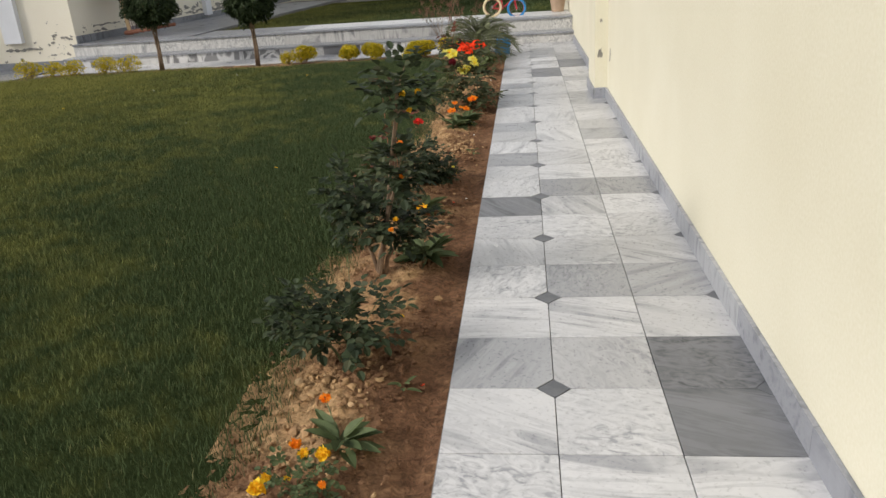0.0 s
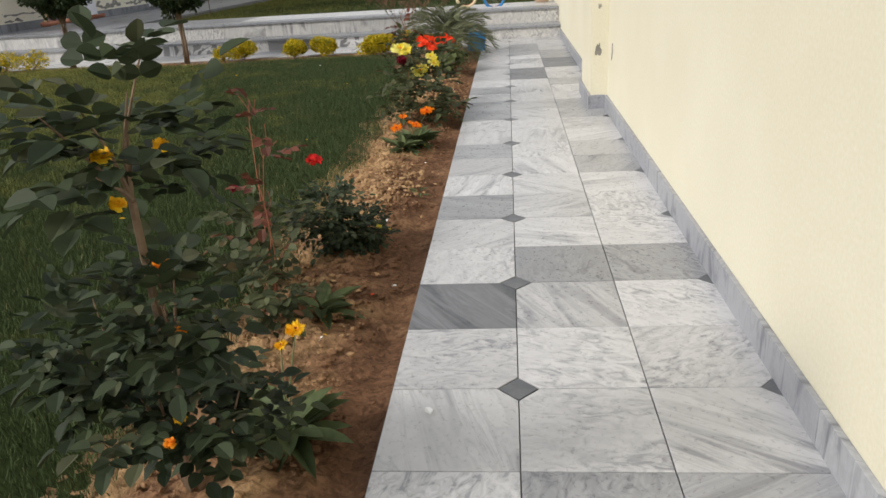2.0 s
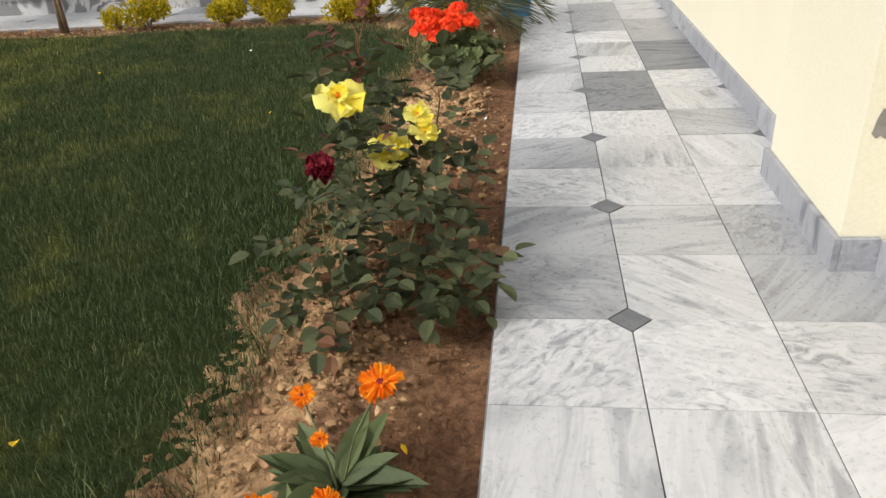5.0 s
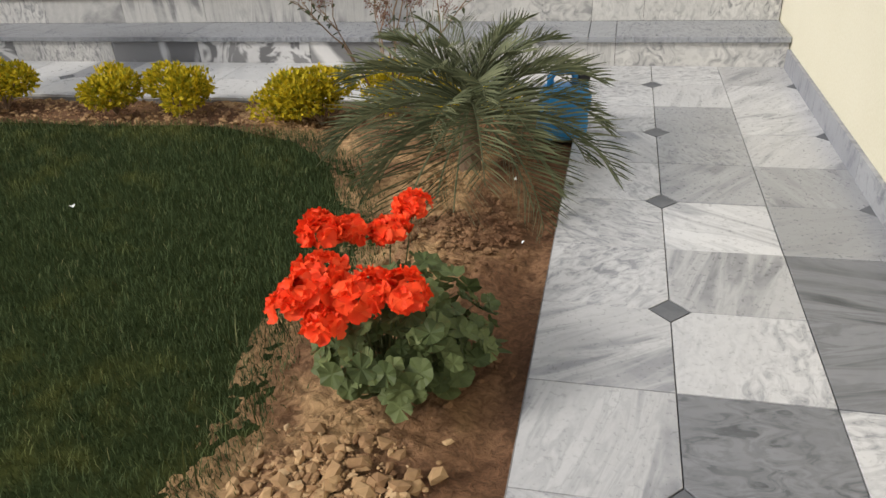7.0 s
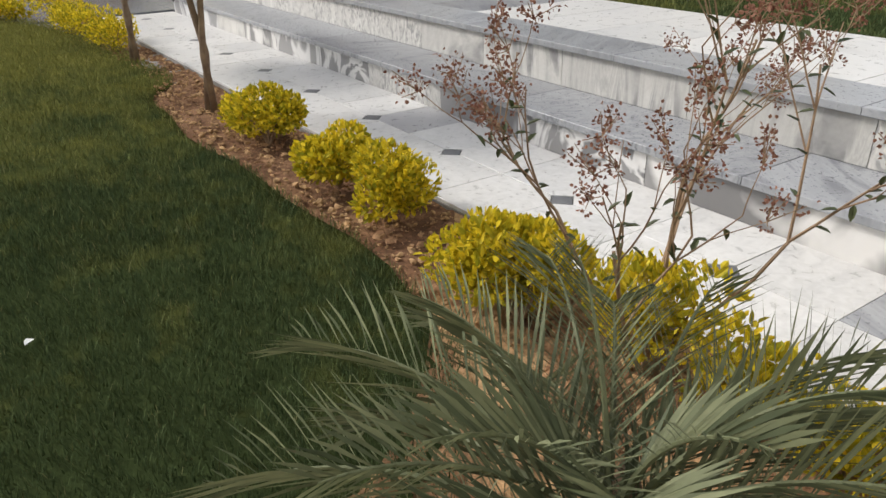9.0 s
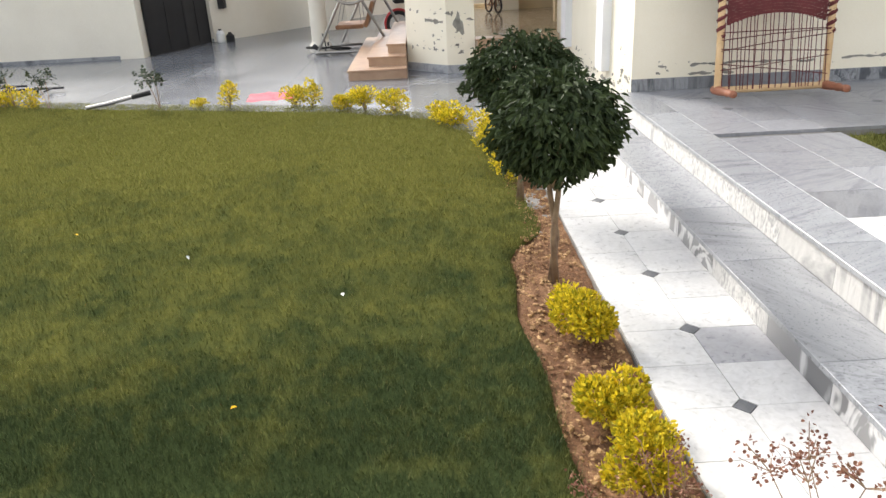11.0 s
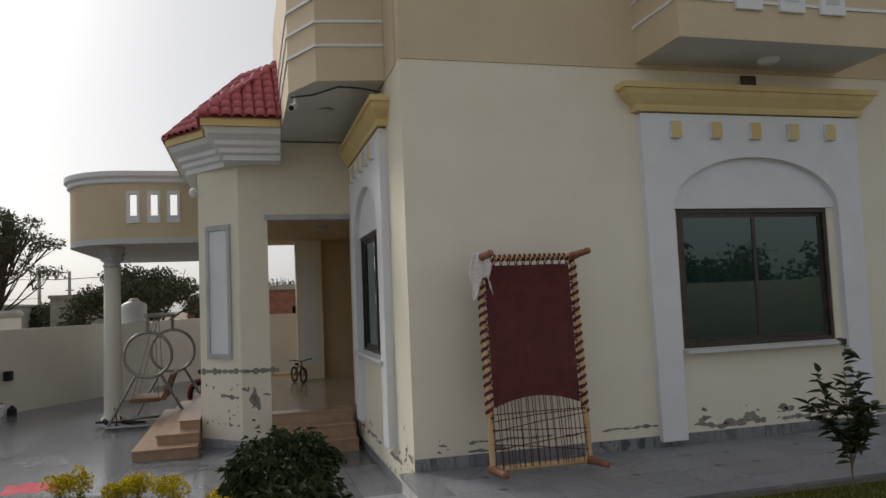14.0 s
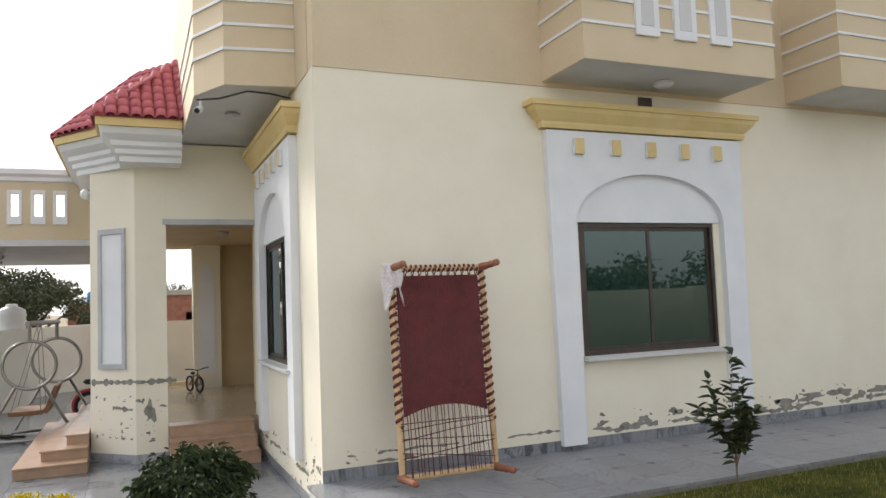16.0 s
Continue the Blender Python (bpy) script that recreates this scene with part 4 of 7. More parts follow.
balcony("balcony_east", [(HX, 13.95), (-6.68, 13.95), (-6.68, 16.88), (HX, 16.88)], 4.96, 6.6, "beige balcony with white bands and slots", True,
        [((-6.68, y, 5.3), 0) for y in (14.85, 15.42, 15.98)])
balcony("balcony_north", [(HX, 18.1), (-6.68, 18.1), (-6.68, 21), (HX, 21)], 4.97, 6.6, "beige balcony further along the house")
balcony("balcony_south", [(-13.6, 9.9), (-9.2, 9.9), (-8.62, 10.2), (-8.5, HY - 0.012)], 4.91, 7.2, "beige chamfered balcony with white bands")
g = Geo()
box(g, HX + 0.013, HX + 0.05, 15.42, 15.62, 4.7, 4.86, 0.004)
wall_vent = tagged(part("wall_vent", g, M_FRAME), "small dark square vent above the window cornice", "vent")
g = Geo()
lathe(g, (-7.2, 15.5, 4.91), [(0.11, 0.05), (0.13, 0.03), (0.12, 0.0), (0.06, -0.03)], 18)
tagged(part("ceiling_light", g, M_WHITE), "round white lamp under the balcony slab", "lamp")

# porch with chamfered pier
PX = -11.95
pier = [(-13.2, 9.67), (-13.2, 8.57), (-12.6, 8.57), (PX, 9.22), (PX, 9.67)]
g = Geo()
n = len(pier)
g.add([(x, y, -0.1) for x, y in pier] + [(x, y, 4.6) for x, y in pier], [tuple(range(n - 1, -1, -1)), tuple(range(n, 2 * n))] + [(i, (i + 1) % n, (i + 1) % n + n, i + n) for i in range(n)])
porch_pier = setting("porch_pier", g, M_CREAM, "cream chamfered porch pier with flaking foot", "pier")
# recessed panel on the chamfer
d = Vector((PX + 12.6, 9.22 - 8.57)).normalized()
nrm = Vector((d.y, -d.x))
def chamfer(u, w, k):
    return (-12.6 + d.x * u + nrm.x * k, 8.57 + d.y * u + nrm.y * k, w)
panel = tagged(thing("wall_panel", "white wall panel in a grey moulded frame", "panel"), "", "", "", "structure")
part("panel_face", prism(Geo(), [(0.26, 1.48), (0.68, 1.48), (0.68, 3.48), (0.26, 3.48)], chamfer, 0.012), M_WHITE, panel, "white panel")
fr = Geo()
for a0, a1, b0, b1 in ((0.2, 0.74, 1.4, 1.48), (0.2, 0.74, 3.48, 3.56), (0.2, 0.26, 1.48, 3.48), (0.68, 0.74, 1.48, 3.48)):
    prism(fr, [(a0, b0), (a1, b0), (a1, b1), (a0, b1)], chamfer, 0.04)
part("frame", fr, M_GREYTRIM, panel, "grey moulding")
damp_line("damp_flaking", chamfer, 0.02, 0.9, 1.2, 0.03, 6, 0.085, 0.0)
damp_line("damp_flaking", chamfer, 0.1, 0.85, 0.8, 0.14, 7, 0.07, 0.35)
damp_line("damp_flaking", east_face(PX), 9.24, 9.66, 1.2, 0.03, 8, 0.085, 0.0)
g = Geo()
patch(g, east_face(PX), 9.42, 0.75, 0.075, 0.15, 11)
patch(g, east_face(PX), 9.6, 0.82, 0.05, 0.02, 12)
specks(chamfer, 0.1, 0.85, 0.35, 1.0, 34, 26)
specks(east_face(PX), 9.25, 9.64, 0.3, 0.95, 14, 27)
tagged(part("plaster_chips", g, M_PLASTER), "bare grey patches in the paint of the pier", "wall damage", "", "structure")
g = Geo()
loft(g, [(-13.2, 8.57), (-12.6, 8.57), (PX, 9.22), (PX, 9.67)], [(0, -0.03), (0.018, -0.03), (0.018, 0.12), (0, 0.12)])
setting("pier_skirting", g, M_SKIRT, "grey marble skirting of the pier", "skirting")
g = Geo()
box(g, PX - 0.23, PX, 9.671, HY, 3.62, 4.6)
box(g, PX - 0.23, PX, 9.9, HY, 4.601, 4.88)
box(g, -18.2, -13.21, 8.57, 8.8, 3.62, 4.6)
setting("porch_beam", g, M_CREAM, "cream beam over the porch opening", "beam")
g = Geo()
box(g, PX - 0.25, PX + 0.03, 9.62, HY - 0.002, 3.6, 3.69, 0.006)
setting("porch_trim", g, M_GREYTRIM, "grey trim under the porch beam", "trim")
g = Geo()
box(g, -18.2, PX - 0.24, 9.3, 13.4, 3.7, 3.85)
box(g, -18.2, -12.75, 8.81, 9.299, 3.7, 3.85)
box(g, -18.2, PX - 0.3, 9.3, HY - 0.02, 4.3, 4.88)
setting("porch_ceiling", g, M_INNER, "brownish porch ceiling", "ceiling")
g = Geo()
box(g, -18.4, PX - 0.012, 9.24, 13.4, -0.1, 0.53)
box(g, -18.4, -12.62, 8.6, 9.239, -0.1, 0.53)
porch_floor = setting("porch_floor", g, M_PORCHFLOOR, "polished brown granite porch floor", "floor")
g = Geo()
box(g, -16.6, PX - 0.24, HY + 0.75, HY + 0.98, 0.53, 3.7)
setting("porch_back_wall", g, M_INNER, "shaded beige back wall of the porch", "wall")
g = Geo()
box(g, -17.3, -16.9, 10.42, 11.0, 0.53, 3.7, 0.01)
setting("porch_column", g, M_CREAM, "cream square porch column", "column")
g = Geo()
prism(g, [(10.55, 0.9), (10.87, 0.9), (10.87, 2.9), (10.82, 3.15), (10.71, 3.28), (10.6, 3.15), (10.55, 2.9)], east_face(-16.9), 0.02)
tagged(part("wall_niche", g, M_WHITE), "tall white arched panel on the porch column", "panel", "", "structure")
g = Geo()
box(g, -18.3, -18.1, 8.8, 13.4, 0.53, 0.6)
box(g, -17.3, -17.1, 11.0, 13.4, 0.53, 3.7)
box(g, -18.2, -12.0, 13.2, 13.4, 0.53, 3.7)
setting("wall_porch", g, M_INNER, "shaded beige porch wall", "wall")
# steps of the porch
def stair(name, boxes, label):
    root = tagged(thing(name, label, "steps"), "", "", "", "structure")
    for b in boxes:
        x0, x1, y0, y1, z0, z1 = b
        part("riser", box(Geo(), x0, x1, y0, y1, z0, z1 - 0.03), M_STEP, root)
        part("tread", box(Geo(), x0 - 0.02, x1 + 0.02, y0 - 0.02, y1 + 0.0, z1 - 0.03, z1, 0.006), M_STEP, root, "polished pink granite tread")
stair("porch_steps", [(-16.4, -11.7, 7.63, 8.56, -0.03, 0.15), (-16.4, -12.05, 7.94, 8.555, 0.15, 0.3), (-16.4, -12.4, 8.25, 8.55, 0.3, 0.45)], "pink granite steps up to the porch from the driveway")
stair("entrance_steps", [(PX + 0.001, -11.02, 9.69, HY - 0.12, -0.03, 0.18), (PX + 0.001, -11.33, 9.69, HY - 0.12, 0.18, 0.36), (PX + 0.001, -11.64, 9.69, HY - 0.12, 0.36, 0.545)], "pink granite steps up to the porch beside the house wall")
# cornice and mansard of the porch
ring = [(-18.2, 8.55), (-12.9, 8.55), (-12.05, 9.2), (-11.62, 9.2), (-11.62, 10.3)]
g = Geo()
loft(g, ring[:-1] + [(-11.62, 9.885)], [(0, 4.48), (0.18, 4.48), (0.18, 4.56), (0.24, 4.59), (0.24, 4.66), (0.3, 4.7), (0.3, 4.77), (0.41, 4.85), (0.45, 4.94), (-0.2, 4.94), (-0.2, 4.48)])
setting("porch_cornice", g, M_WHITE, "white stepped cornice round the porch roof", "cornice")
g = Geo()
loft(g, ring[:-1] + [(-11.62, 9.885)], [(0.02, 4.944), (0.49, 4.944), (0.49, 5.06), (0.42, 5.06), (0.42, 5.15), (0.02, 5.15)])
setting("eaves_band", g, M_OCHRE, "ochre eaves band under the tiles", "trim")
# clay tiles in courses on the mansard slopes
mansard = tagged(thing("mansard_roof", "red clay tiled mansard roof over the porch", "roof"), "", "", "", "structure")
def offs(o):
    P = [Vector(p) for p in ring]
    out = []
    for i, p in enumerate(P):
        a = P[i] - P[i - 1] if i else P[1] - P[0]
        b = P[i + 1] - P[i] if i < len(P) - 1 else a
        na, nb = Vector((a.y, -a.x)).normalized(), Vector((b.y, -b.x)).normalized()
        m = (na + nb).normalized()
        out.append(p + m * (o / m.dot(na)))
    return out
lo, hi = offs(0.52), offs(-0.75)
zlo, zhi = 5.062, 6.3
g = Geo()
for i in range(4):
    g.add([(*lo[i], zlo), (*lo[i + 1], zlo), (*hi[i + 1], zhi), (*hi[i], zhi)], [(0, 1, 2, 3)])
part("underlay", g, M_ROOF, mansard)
tv, tf, k = [], [], 6
for q, (yy, rr, zz) in enumerate(((0.0, 0.084, 0.012), (0.28, 0.077, -0.006))):
    for t in range(k + 1):
        a = math.pi * t / k
        tv.append((-rr * math.cos(a), yy, zz + rr * 0.78 * math.sin(a)))
for t in range(k + 1):
    tv.append((tv[t][0] * 0.86, 0.0, tv[t][2] - 0.014 if 0 < t < k else tv[t][2]))
tf = [(t, t + 1, k + 2 + t, k + 1 + t) for t in range(k)] + [(2 * k + 2 + t, 2 * k + 3 + t, t + 1, t) for t in range(k)]
tile_me = Geo().add(tv, tf).mesh("roof_tile", True)
for i in range(4):
    A, B, C, D = Vector((*lo[i], zlo)), Vector((*lo[i + 1], zlo)), Vector((*hi[i + 1], zhi)), Vector((*hi[i], zhi))
    if i == 0:
        A, D = A + (B - A) * 0.62, D + (C - D) * 0.62
    up = ((D - A) - (B - A).normalized() * (D - A).dot((B - A).normalized()))
    H, e1 = up.length, (B - A).normalized()
    e2 = up.normalized()
    e3 = e1.cross(e2)
    for row in range(int(H / 0.225) + 1):
        s = row * 0.225
        u0 = max(0.0, (D - A).dot(e1) * min(1, s / H)) if i else 0.0
        u1 = (B - A).length + ((C - B).dot(e1)) * min(1, s / H)
        uu = u0 + 0.07
        while uu < u1 - 0.05:
            o = A + e1 * uu + e2 * s + e3 * 0.004
            m = Matrix(((e1.x, e2.x, e3.x, o.x), (e1.y, e2.y, e3.y, o.y), (e1.z, e2.z, e3.z, o.z), (0, 0, 0, 1)))
            part("roof_tile", tile_me, M_ROOF, mansard, at=m)
            uu += 0.168

# carport with rounded parapet
CP = [(-15.8, 9.4), (-15.8, 7.0)] + [(-17.1 + 1.3 * math.cos(a), 7.0 + 1.3 * math.sin(a)) for a in (-math.pi / 2 * k / 10 for k in range(1, 11))] + [(-22.0, 5.7)]
CPR = CP[::-1]
carport = tagged(thing("carport", "rounded beige carport roof with slotted parapet on a column", "carport"), "", "", "", "structure")
g = Geo()
wall_with_holes(g, 7.0, 9.4, 3.72, 4.88, [(y - 0.075, y + 0.075, 4.17, 4.62) for y in (7.12, 7.52, 7.9)], lambda u, w, d: (-15.8 - d, u, w), 0.15)
loft(g, CPR[:-1], [(0, 3.72), (0, 4.88), (-0.15, 4.88), (-0.15, 3.72)])
part("parapet", g, M_BEIGE, carport)
part("cornice", loft(Geo(), CPR, [(0.0, 4.83), (0.06, 4.86), (0.06, 4.93), (0.12, 4.98), (0.12, 5.08), (-0.2, 5.08), (-0.2, 4.83)]), M_WHITE, carport, "grey white moulded parapet top")
for y in (7.12, 7.52, 7.9):
    fr = Geo()
    wall_with_holes(fr, y - 0.125, y + 0.125, 4.02, 4.68, [(y - 0.075, y + 0.075, 4.17, 4.62)], east_face(-15.8), 0.03)
    part("slot_frame", fr, M_WHITE, carport, "white slot frame")
slab = CPR + [(-22.0, 9.4)]
n = len(slab)
g = Geo()
g.add([(x, y, 3.6) for x, y in slab] + [(x, y, 3.719) for x, y in slab], [tuple(range(n - 1, -1, -1)), tuple(range(n, 2 * n))] + [(i, (i + 1) % n, (i + 1) % n + n, i + n) for i in range(n)])
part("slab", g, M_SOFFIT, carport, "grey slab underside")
g = Geo()
lathe(g, (-16.5, 6.6, -0.03), [(0.24, 0), (0.24, 0.08), (0.19, 0.12), (0.185, 0.2), (0.175, 1.6), (0.16, 3.2)], 24)
part("column", g, M_OFFWHITE, carport, "round cream column", True)
g = Geo()
lathe(g, (-16.5, 6.6, 3.17), [(0.17, 0), (0.19, 0.03), (0.16, 0.06), (0.18, 0.2), (0.27, 0.38), (0.27, 0.43)], 16)
for k in range(8):
    a = math.pi * k / 4
    for z, r in ((0.1, 0.18), (0.22, 0.22)):
        leaf(g, (-16.5 + r * math.cos(a), 6.6 + r * math.sin(a), 3.17 + z), (math.cos(a) * 0.5, math.sin(a) * 0.5, 1), (math.cos(a), math.sin(a), 0), 0.14, 0.12, 0.1, -0.2)
part("capital", g, M_GREYTRIM, carport, "grey leafy capital")

# boundary walls west and gate
g = Geo()
def long_wall(geo, a, b, z1, th=0.2):
    a, b = Vector(a), Vector(b)
    n_ = Vector((-(b - a).y, (b - a).x)).normalized() * th
    pts = [a, b, b + n_, a + n_]
    return prism(geo, [(p.x, p.y) for p in pts], lambda u, w, d: (u, w, -0.2 + d), z1 + 0.2)
long_wall(g, (-16.0, -9.2), (-16.2, 2.34), 2.14)
setting("wall_west", g, M_OFFWHITE, "plain off-white boundary wall along the driveway", "wall")
g = Geo()
long_wall(g, (-18.75, 3.7), (-20.9, 5.16), 1.93)
long_wall(g, (-20.9, 5.16), (-29, 10.2), 1.93)
long_wall(g, (-29, 10.2), (-29, 16), 1.93)
box(g, -20.3, -20.1, 9.0, 14.0, -0.2, 2.0)
setting("wall_far", g, M_OFFWHITE, "off-white boundary wall beyond the gate", "wall")
g = Geo()
long_wall(g, (-15.985, -9.2), (-16.185, 2.33), 0.06, 0.03)
long_wall(g, (-18.73, 3.66), (-20.9, 5.12), 0.07, 0.03)
long_wall(g, (-20.88, 5.12), (-29, 10.16), 0.07, 0.03)
setting("boundary_skirting", g, M_DARKSKIRT, "dark stained foot of the boundary wall", "skirting")


def gate_pillar(x, y, z, w, label):
    root = tagged(thing("gate_pillar", label, "pillar", "gate pillars"), "", "", "", "structure")
    part("shaft", box(Geo(), x - w, x + w, y - w, y + w, -0.1, z, 0.012), M_OFFWHITE, root)
    g = Geo()
    lathe(g, (0, 0, 0), [(w * 1.42, 0), (w * 1.6, 0.03), (w * 1.75, 0.08), (w * 1.75, 0.13), (w * 1.3, 0.2)], 4)
    m = Matrix.Translation((x, y, z)) @ Matrix.Rotation(math.pi / 4, 4, "Z")
    part("cap", g, M_CONCRETE, root, "moulded concrete cap", at=m)


gate_pillar(-16.42, 2.6, 2.2, 0.25, "off-white gate pillar with a moulded cap")
gate_pillar(-19.6, 2.2, 2.25, 0.25, "off-white gate pillar with a moulded cap")
gate_pillar(-22.0, 3.1, 2.2, 0.25, "off-white gate pillar with a moulded cap")
gate = tagged(thing("gate", "black painted steel sheet gate standing open", "gate"), "", "", "", "structure")
for (ax, ay), (bx, by), z1 in (((-16.5, 2.88), (-17.6, 3.42), 2.0), ((-17.5, 3.3), (-18.95, 3.62), 1.95)):
    L = math.hypot(bx - ax, by - ay)
    m = Matrix.Translation((ax, ay, 0.0)) @ Matrix.Rotation(math.atan2(by - ay, bx - ax), 4, "Z")
    leafm = part("leaf", box(Geo(), 0, L, -0.02, 0.02, -0.03, z1, 0.004), M_BLACK, gate, at=m)
    for q in (0.02, L / 2, L - 0.06):
        part("rail", box(Geo(), q, q + 0.04, -0.035, 0.035, 0.05, z1 + 0.01, 0.003), M_BLACK, leafm)

# ---- flowers and shrubs ----
def sprig(leaves, p, d, size, r, n=5, droop=0.15):
    """A compound leaf: pairs of leaflets and one at the tip."""
    d = Vector(d).normalized()
    side = d.cross(Vector((0, 0, 1)))
    side = side.normalized() if side.length > 0.01 else Vector((1, 0, 0))
    up = side.cross(d)
    p = Vector(p)
    k = 0
    for q in range((n - 1) // 2):
        at = p + d * size * (0.5 + 0.75 * q)
        for s in (1, -1):
            broad_leaf(leaves, at, side * s + d * 0.45 + up * r.uniform(-0.2, 0.25), up + rvec(r) * 0.35, size * r.uniform(0.8, 1.05), size * r.uniform(0.68, 0.85), 0.16, r.uniform(0, 0.25))
    broad_leaf(leaves, p + d * size * (0.45 + 0.75 * ((n - 1) // 2)), d + up * r.uniform(-0.3, 0.1), up + rvec(r) * 0.35, size * 1.15, size * 0.8, 0.16, droop)


def bloom(geo, c, up, R, rows, petals, r, cup=0.5, wave=0.12):
    """A flower of ruffled overlapping petals in rows, the outer ones lying flatter."""
    up = Vector(up).normalized()
    a = up.orthogonal().normalized()
    b = up.cross(a)
    c = Vector(c)
    nu = 2 if R < 0.03 else 4
    shape = ((0.0, 0.12), (0.38, 0.62), (0.75, 1.0), (0.95, 0.9), (1.06, 0.5)) if nu == 4 else ((0.0, 0.15), (0.5, 0.8), (0.92, 0.95), (1.05, 0.5))
    for row in range(rows):
        f = row / max(1, rows - 1) if rows > 1 else 0.0
        for k in range(petals):
            rr = R * (1 - 0.6 * f) * r.uniform(0.82, 1.12)
            tilt = cup * (0.25 + 1.5 * f) + r.uniform(-0.5, 0.5) * wave * 2
            t = 2 * math.pi * (k + 0.5 * row + r.uniform(-0.2, 0.2)) / petals
            o = (a * math.cos(t) + b * math.sin(t))
            s = (b * math.cos(t) - a * math.sin(t))
            w = rr * min(0.62, 3.4 / petals) * r.uniform(0.85, 1.1)
            ph, curl = r.uniform(0, 6.28), r.uniform(-0.25, 0.35)
            v = []
            for u, wd in shape:
                for q in range(nu + 1):
                    e = 2 * q / nu - 1
                    lift = tilt * rr * u * (1.2 - 0.5 * u) + wave * 1.5 * rr * u * u * math.sin(ph + e * 4.2) + 0.22 * rr * e * e * u - curl * rr * max(0.0, u - 0.7)
                    v.append(c + up * (0.0035 * row + lift) + o * rr * (u - 0.1 * e * e * u + 0.06 * wave * math.sin(ph * 2 + e * 7)) + s * w * wd * e)
            n = nu + 1
            geo.add(v, [(i * n + q, i * n + q + 1, (i + 1) * n + q + 1, (i + 1) * n + q) for i in range(len(shape) - 1) for q in range(nu)])
    return geo


def shrub(name, base, clumps, label, category, leaf_mat, stem_mat, leaf_size, density, flowers=(), seed=1, group="", trunk=0.006, n_leaf=5):
    """Stems rise from the base into clumps (x, y, z, radius, height radius) of compound leaves; flowers (x, y, z, radius, rows, petals, material, label)."""
    r = random.Random(seed)
    root = thing(name, label, category, group, at=base)
    b = Vector(base)
    stems, leaves = Geo(), Geo()
    for cx, cy, cz, R, RZ in clumps:
        c = Vector((cx, cy, cz)) - b
        knee = Vector((c.x * 0.8, c.y * 0.8, max(0.03, c.z - RZ * 0.75)))
        tube(stems, [(r.gauss(0, 0.01), r.gauss(0, 0.01), -0.03), knee * 0.4 + rvec(r) * 0.012, knee * 0.75 + rvec(r) * 0.012, knee], trunk, trunk * 0.6, 6)
        for s in range(max(3, int(density * 0.1))):
            tip = c + Vector((r.gauss(0, R * 0.5), r.gauss(0, R * 0.5), r.uniform(-0.2, 0.9) * RZ))
            mid = knee.lerp(tip, 0.5) + rvec(r) * 0.015
            tube(stems, [knee, mid, tip], trunk * 0.4, 0.0012, 5)
        for s in range(density):
            o = rvec(r)
            k = r.random() ** 0.45
            p = c + Vector((o.x * R * k, o.y * R * k, o.z * RZ * k))
            d = Vector((o.x, o.y, o.z * 0.4 + 0.05)) + rvec(r) * 0.5
            sprig(leaves, p, d, leaf_size * r.uniform(0.75, 1.2), r, n_leaf)
    part("stem_frame", stems, stem_mat, root)
    part("foliage", leaves, leaf_mat, root)
    for fx, fy, fz, R, rows, pet, mat, lab in flowers:
        p = Vector((fx, fy, fz)) - b
        tube(stems, [p + Vector((0, 0, -0.1)), p], 0.0015, 0.0015, 5)
        up = Vector((r.uniform(-0.3, 0.3) + 0.1, (-0.75 if R > 0.06 else -0.35) + r.uniform(-0.2, 0.2), 1))
        g = bloom(Geo(), (0, 0, 0), up, R, rows, pet, r, 0.5, 0.16 if R > 0.04 else 0.2)
        fl = part("flower", g, mat, root, lab, True, at=p)
        if rows <= 3:
            part("flower_centre", lump(Geo(), (0, 0, R * 0.16), R * 0.2, R * 0.2, R * 0.14, r), P_ORANGE, fl)
    return root


Y, RD, OR, GO, VR = P_YELLOW, P_DARKRED, P_ORANGE, P_GOLD, P_RED
shrub("marigold_plant", (-0.37, -0.2, 0), [(-0.36, -0.2, 0.05, 0.1, 0.05)], "low marigold plant with gold flowers in the soil", "flower", L_CALEN, M_STEM, 0.018, 55,
      [(-0.3, -0.145, 0.1, 0.022, 3, 13, GO, "gold flower"), (-0.435, -0.3, 0.11, 0.024, 3, 13, GO, "gold flower"), (-0.39, -0.1, 0.1, 0.018, 3, 12, OR, "orange flower"), (-0.355, -0.14, 0.1, 0.017, 3, 12, GO, "gold flower"),
       (-0.28, -0.245, 0.08, 0.013, 2, 10, OR, "orange flower"), (-0.435, -0.23, 0.09, 0.016, 3, 12, GO, "gold flower"), (-0.38, -0.22, 0.08, 0.011, 2, 9, GO, "gold flower")], 2)


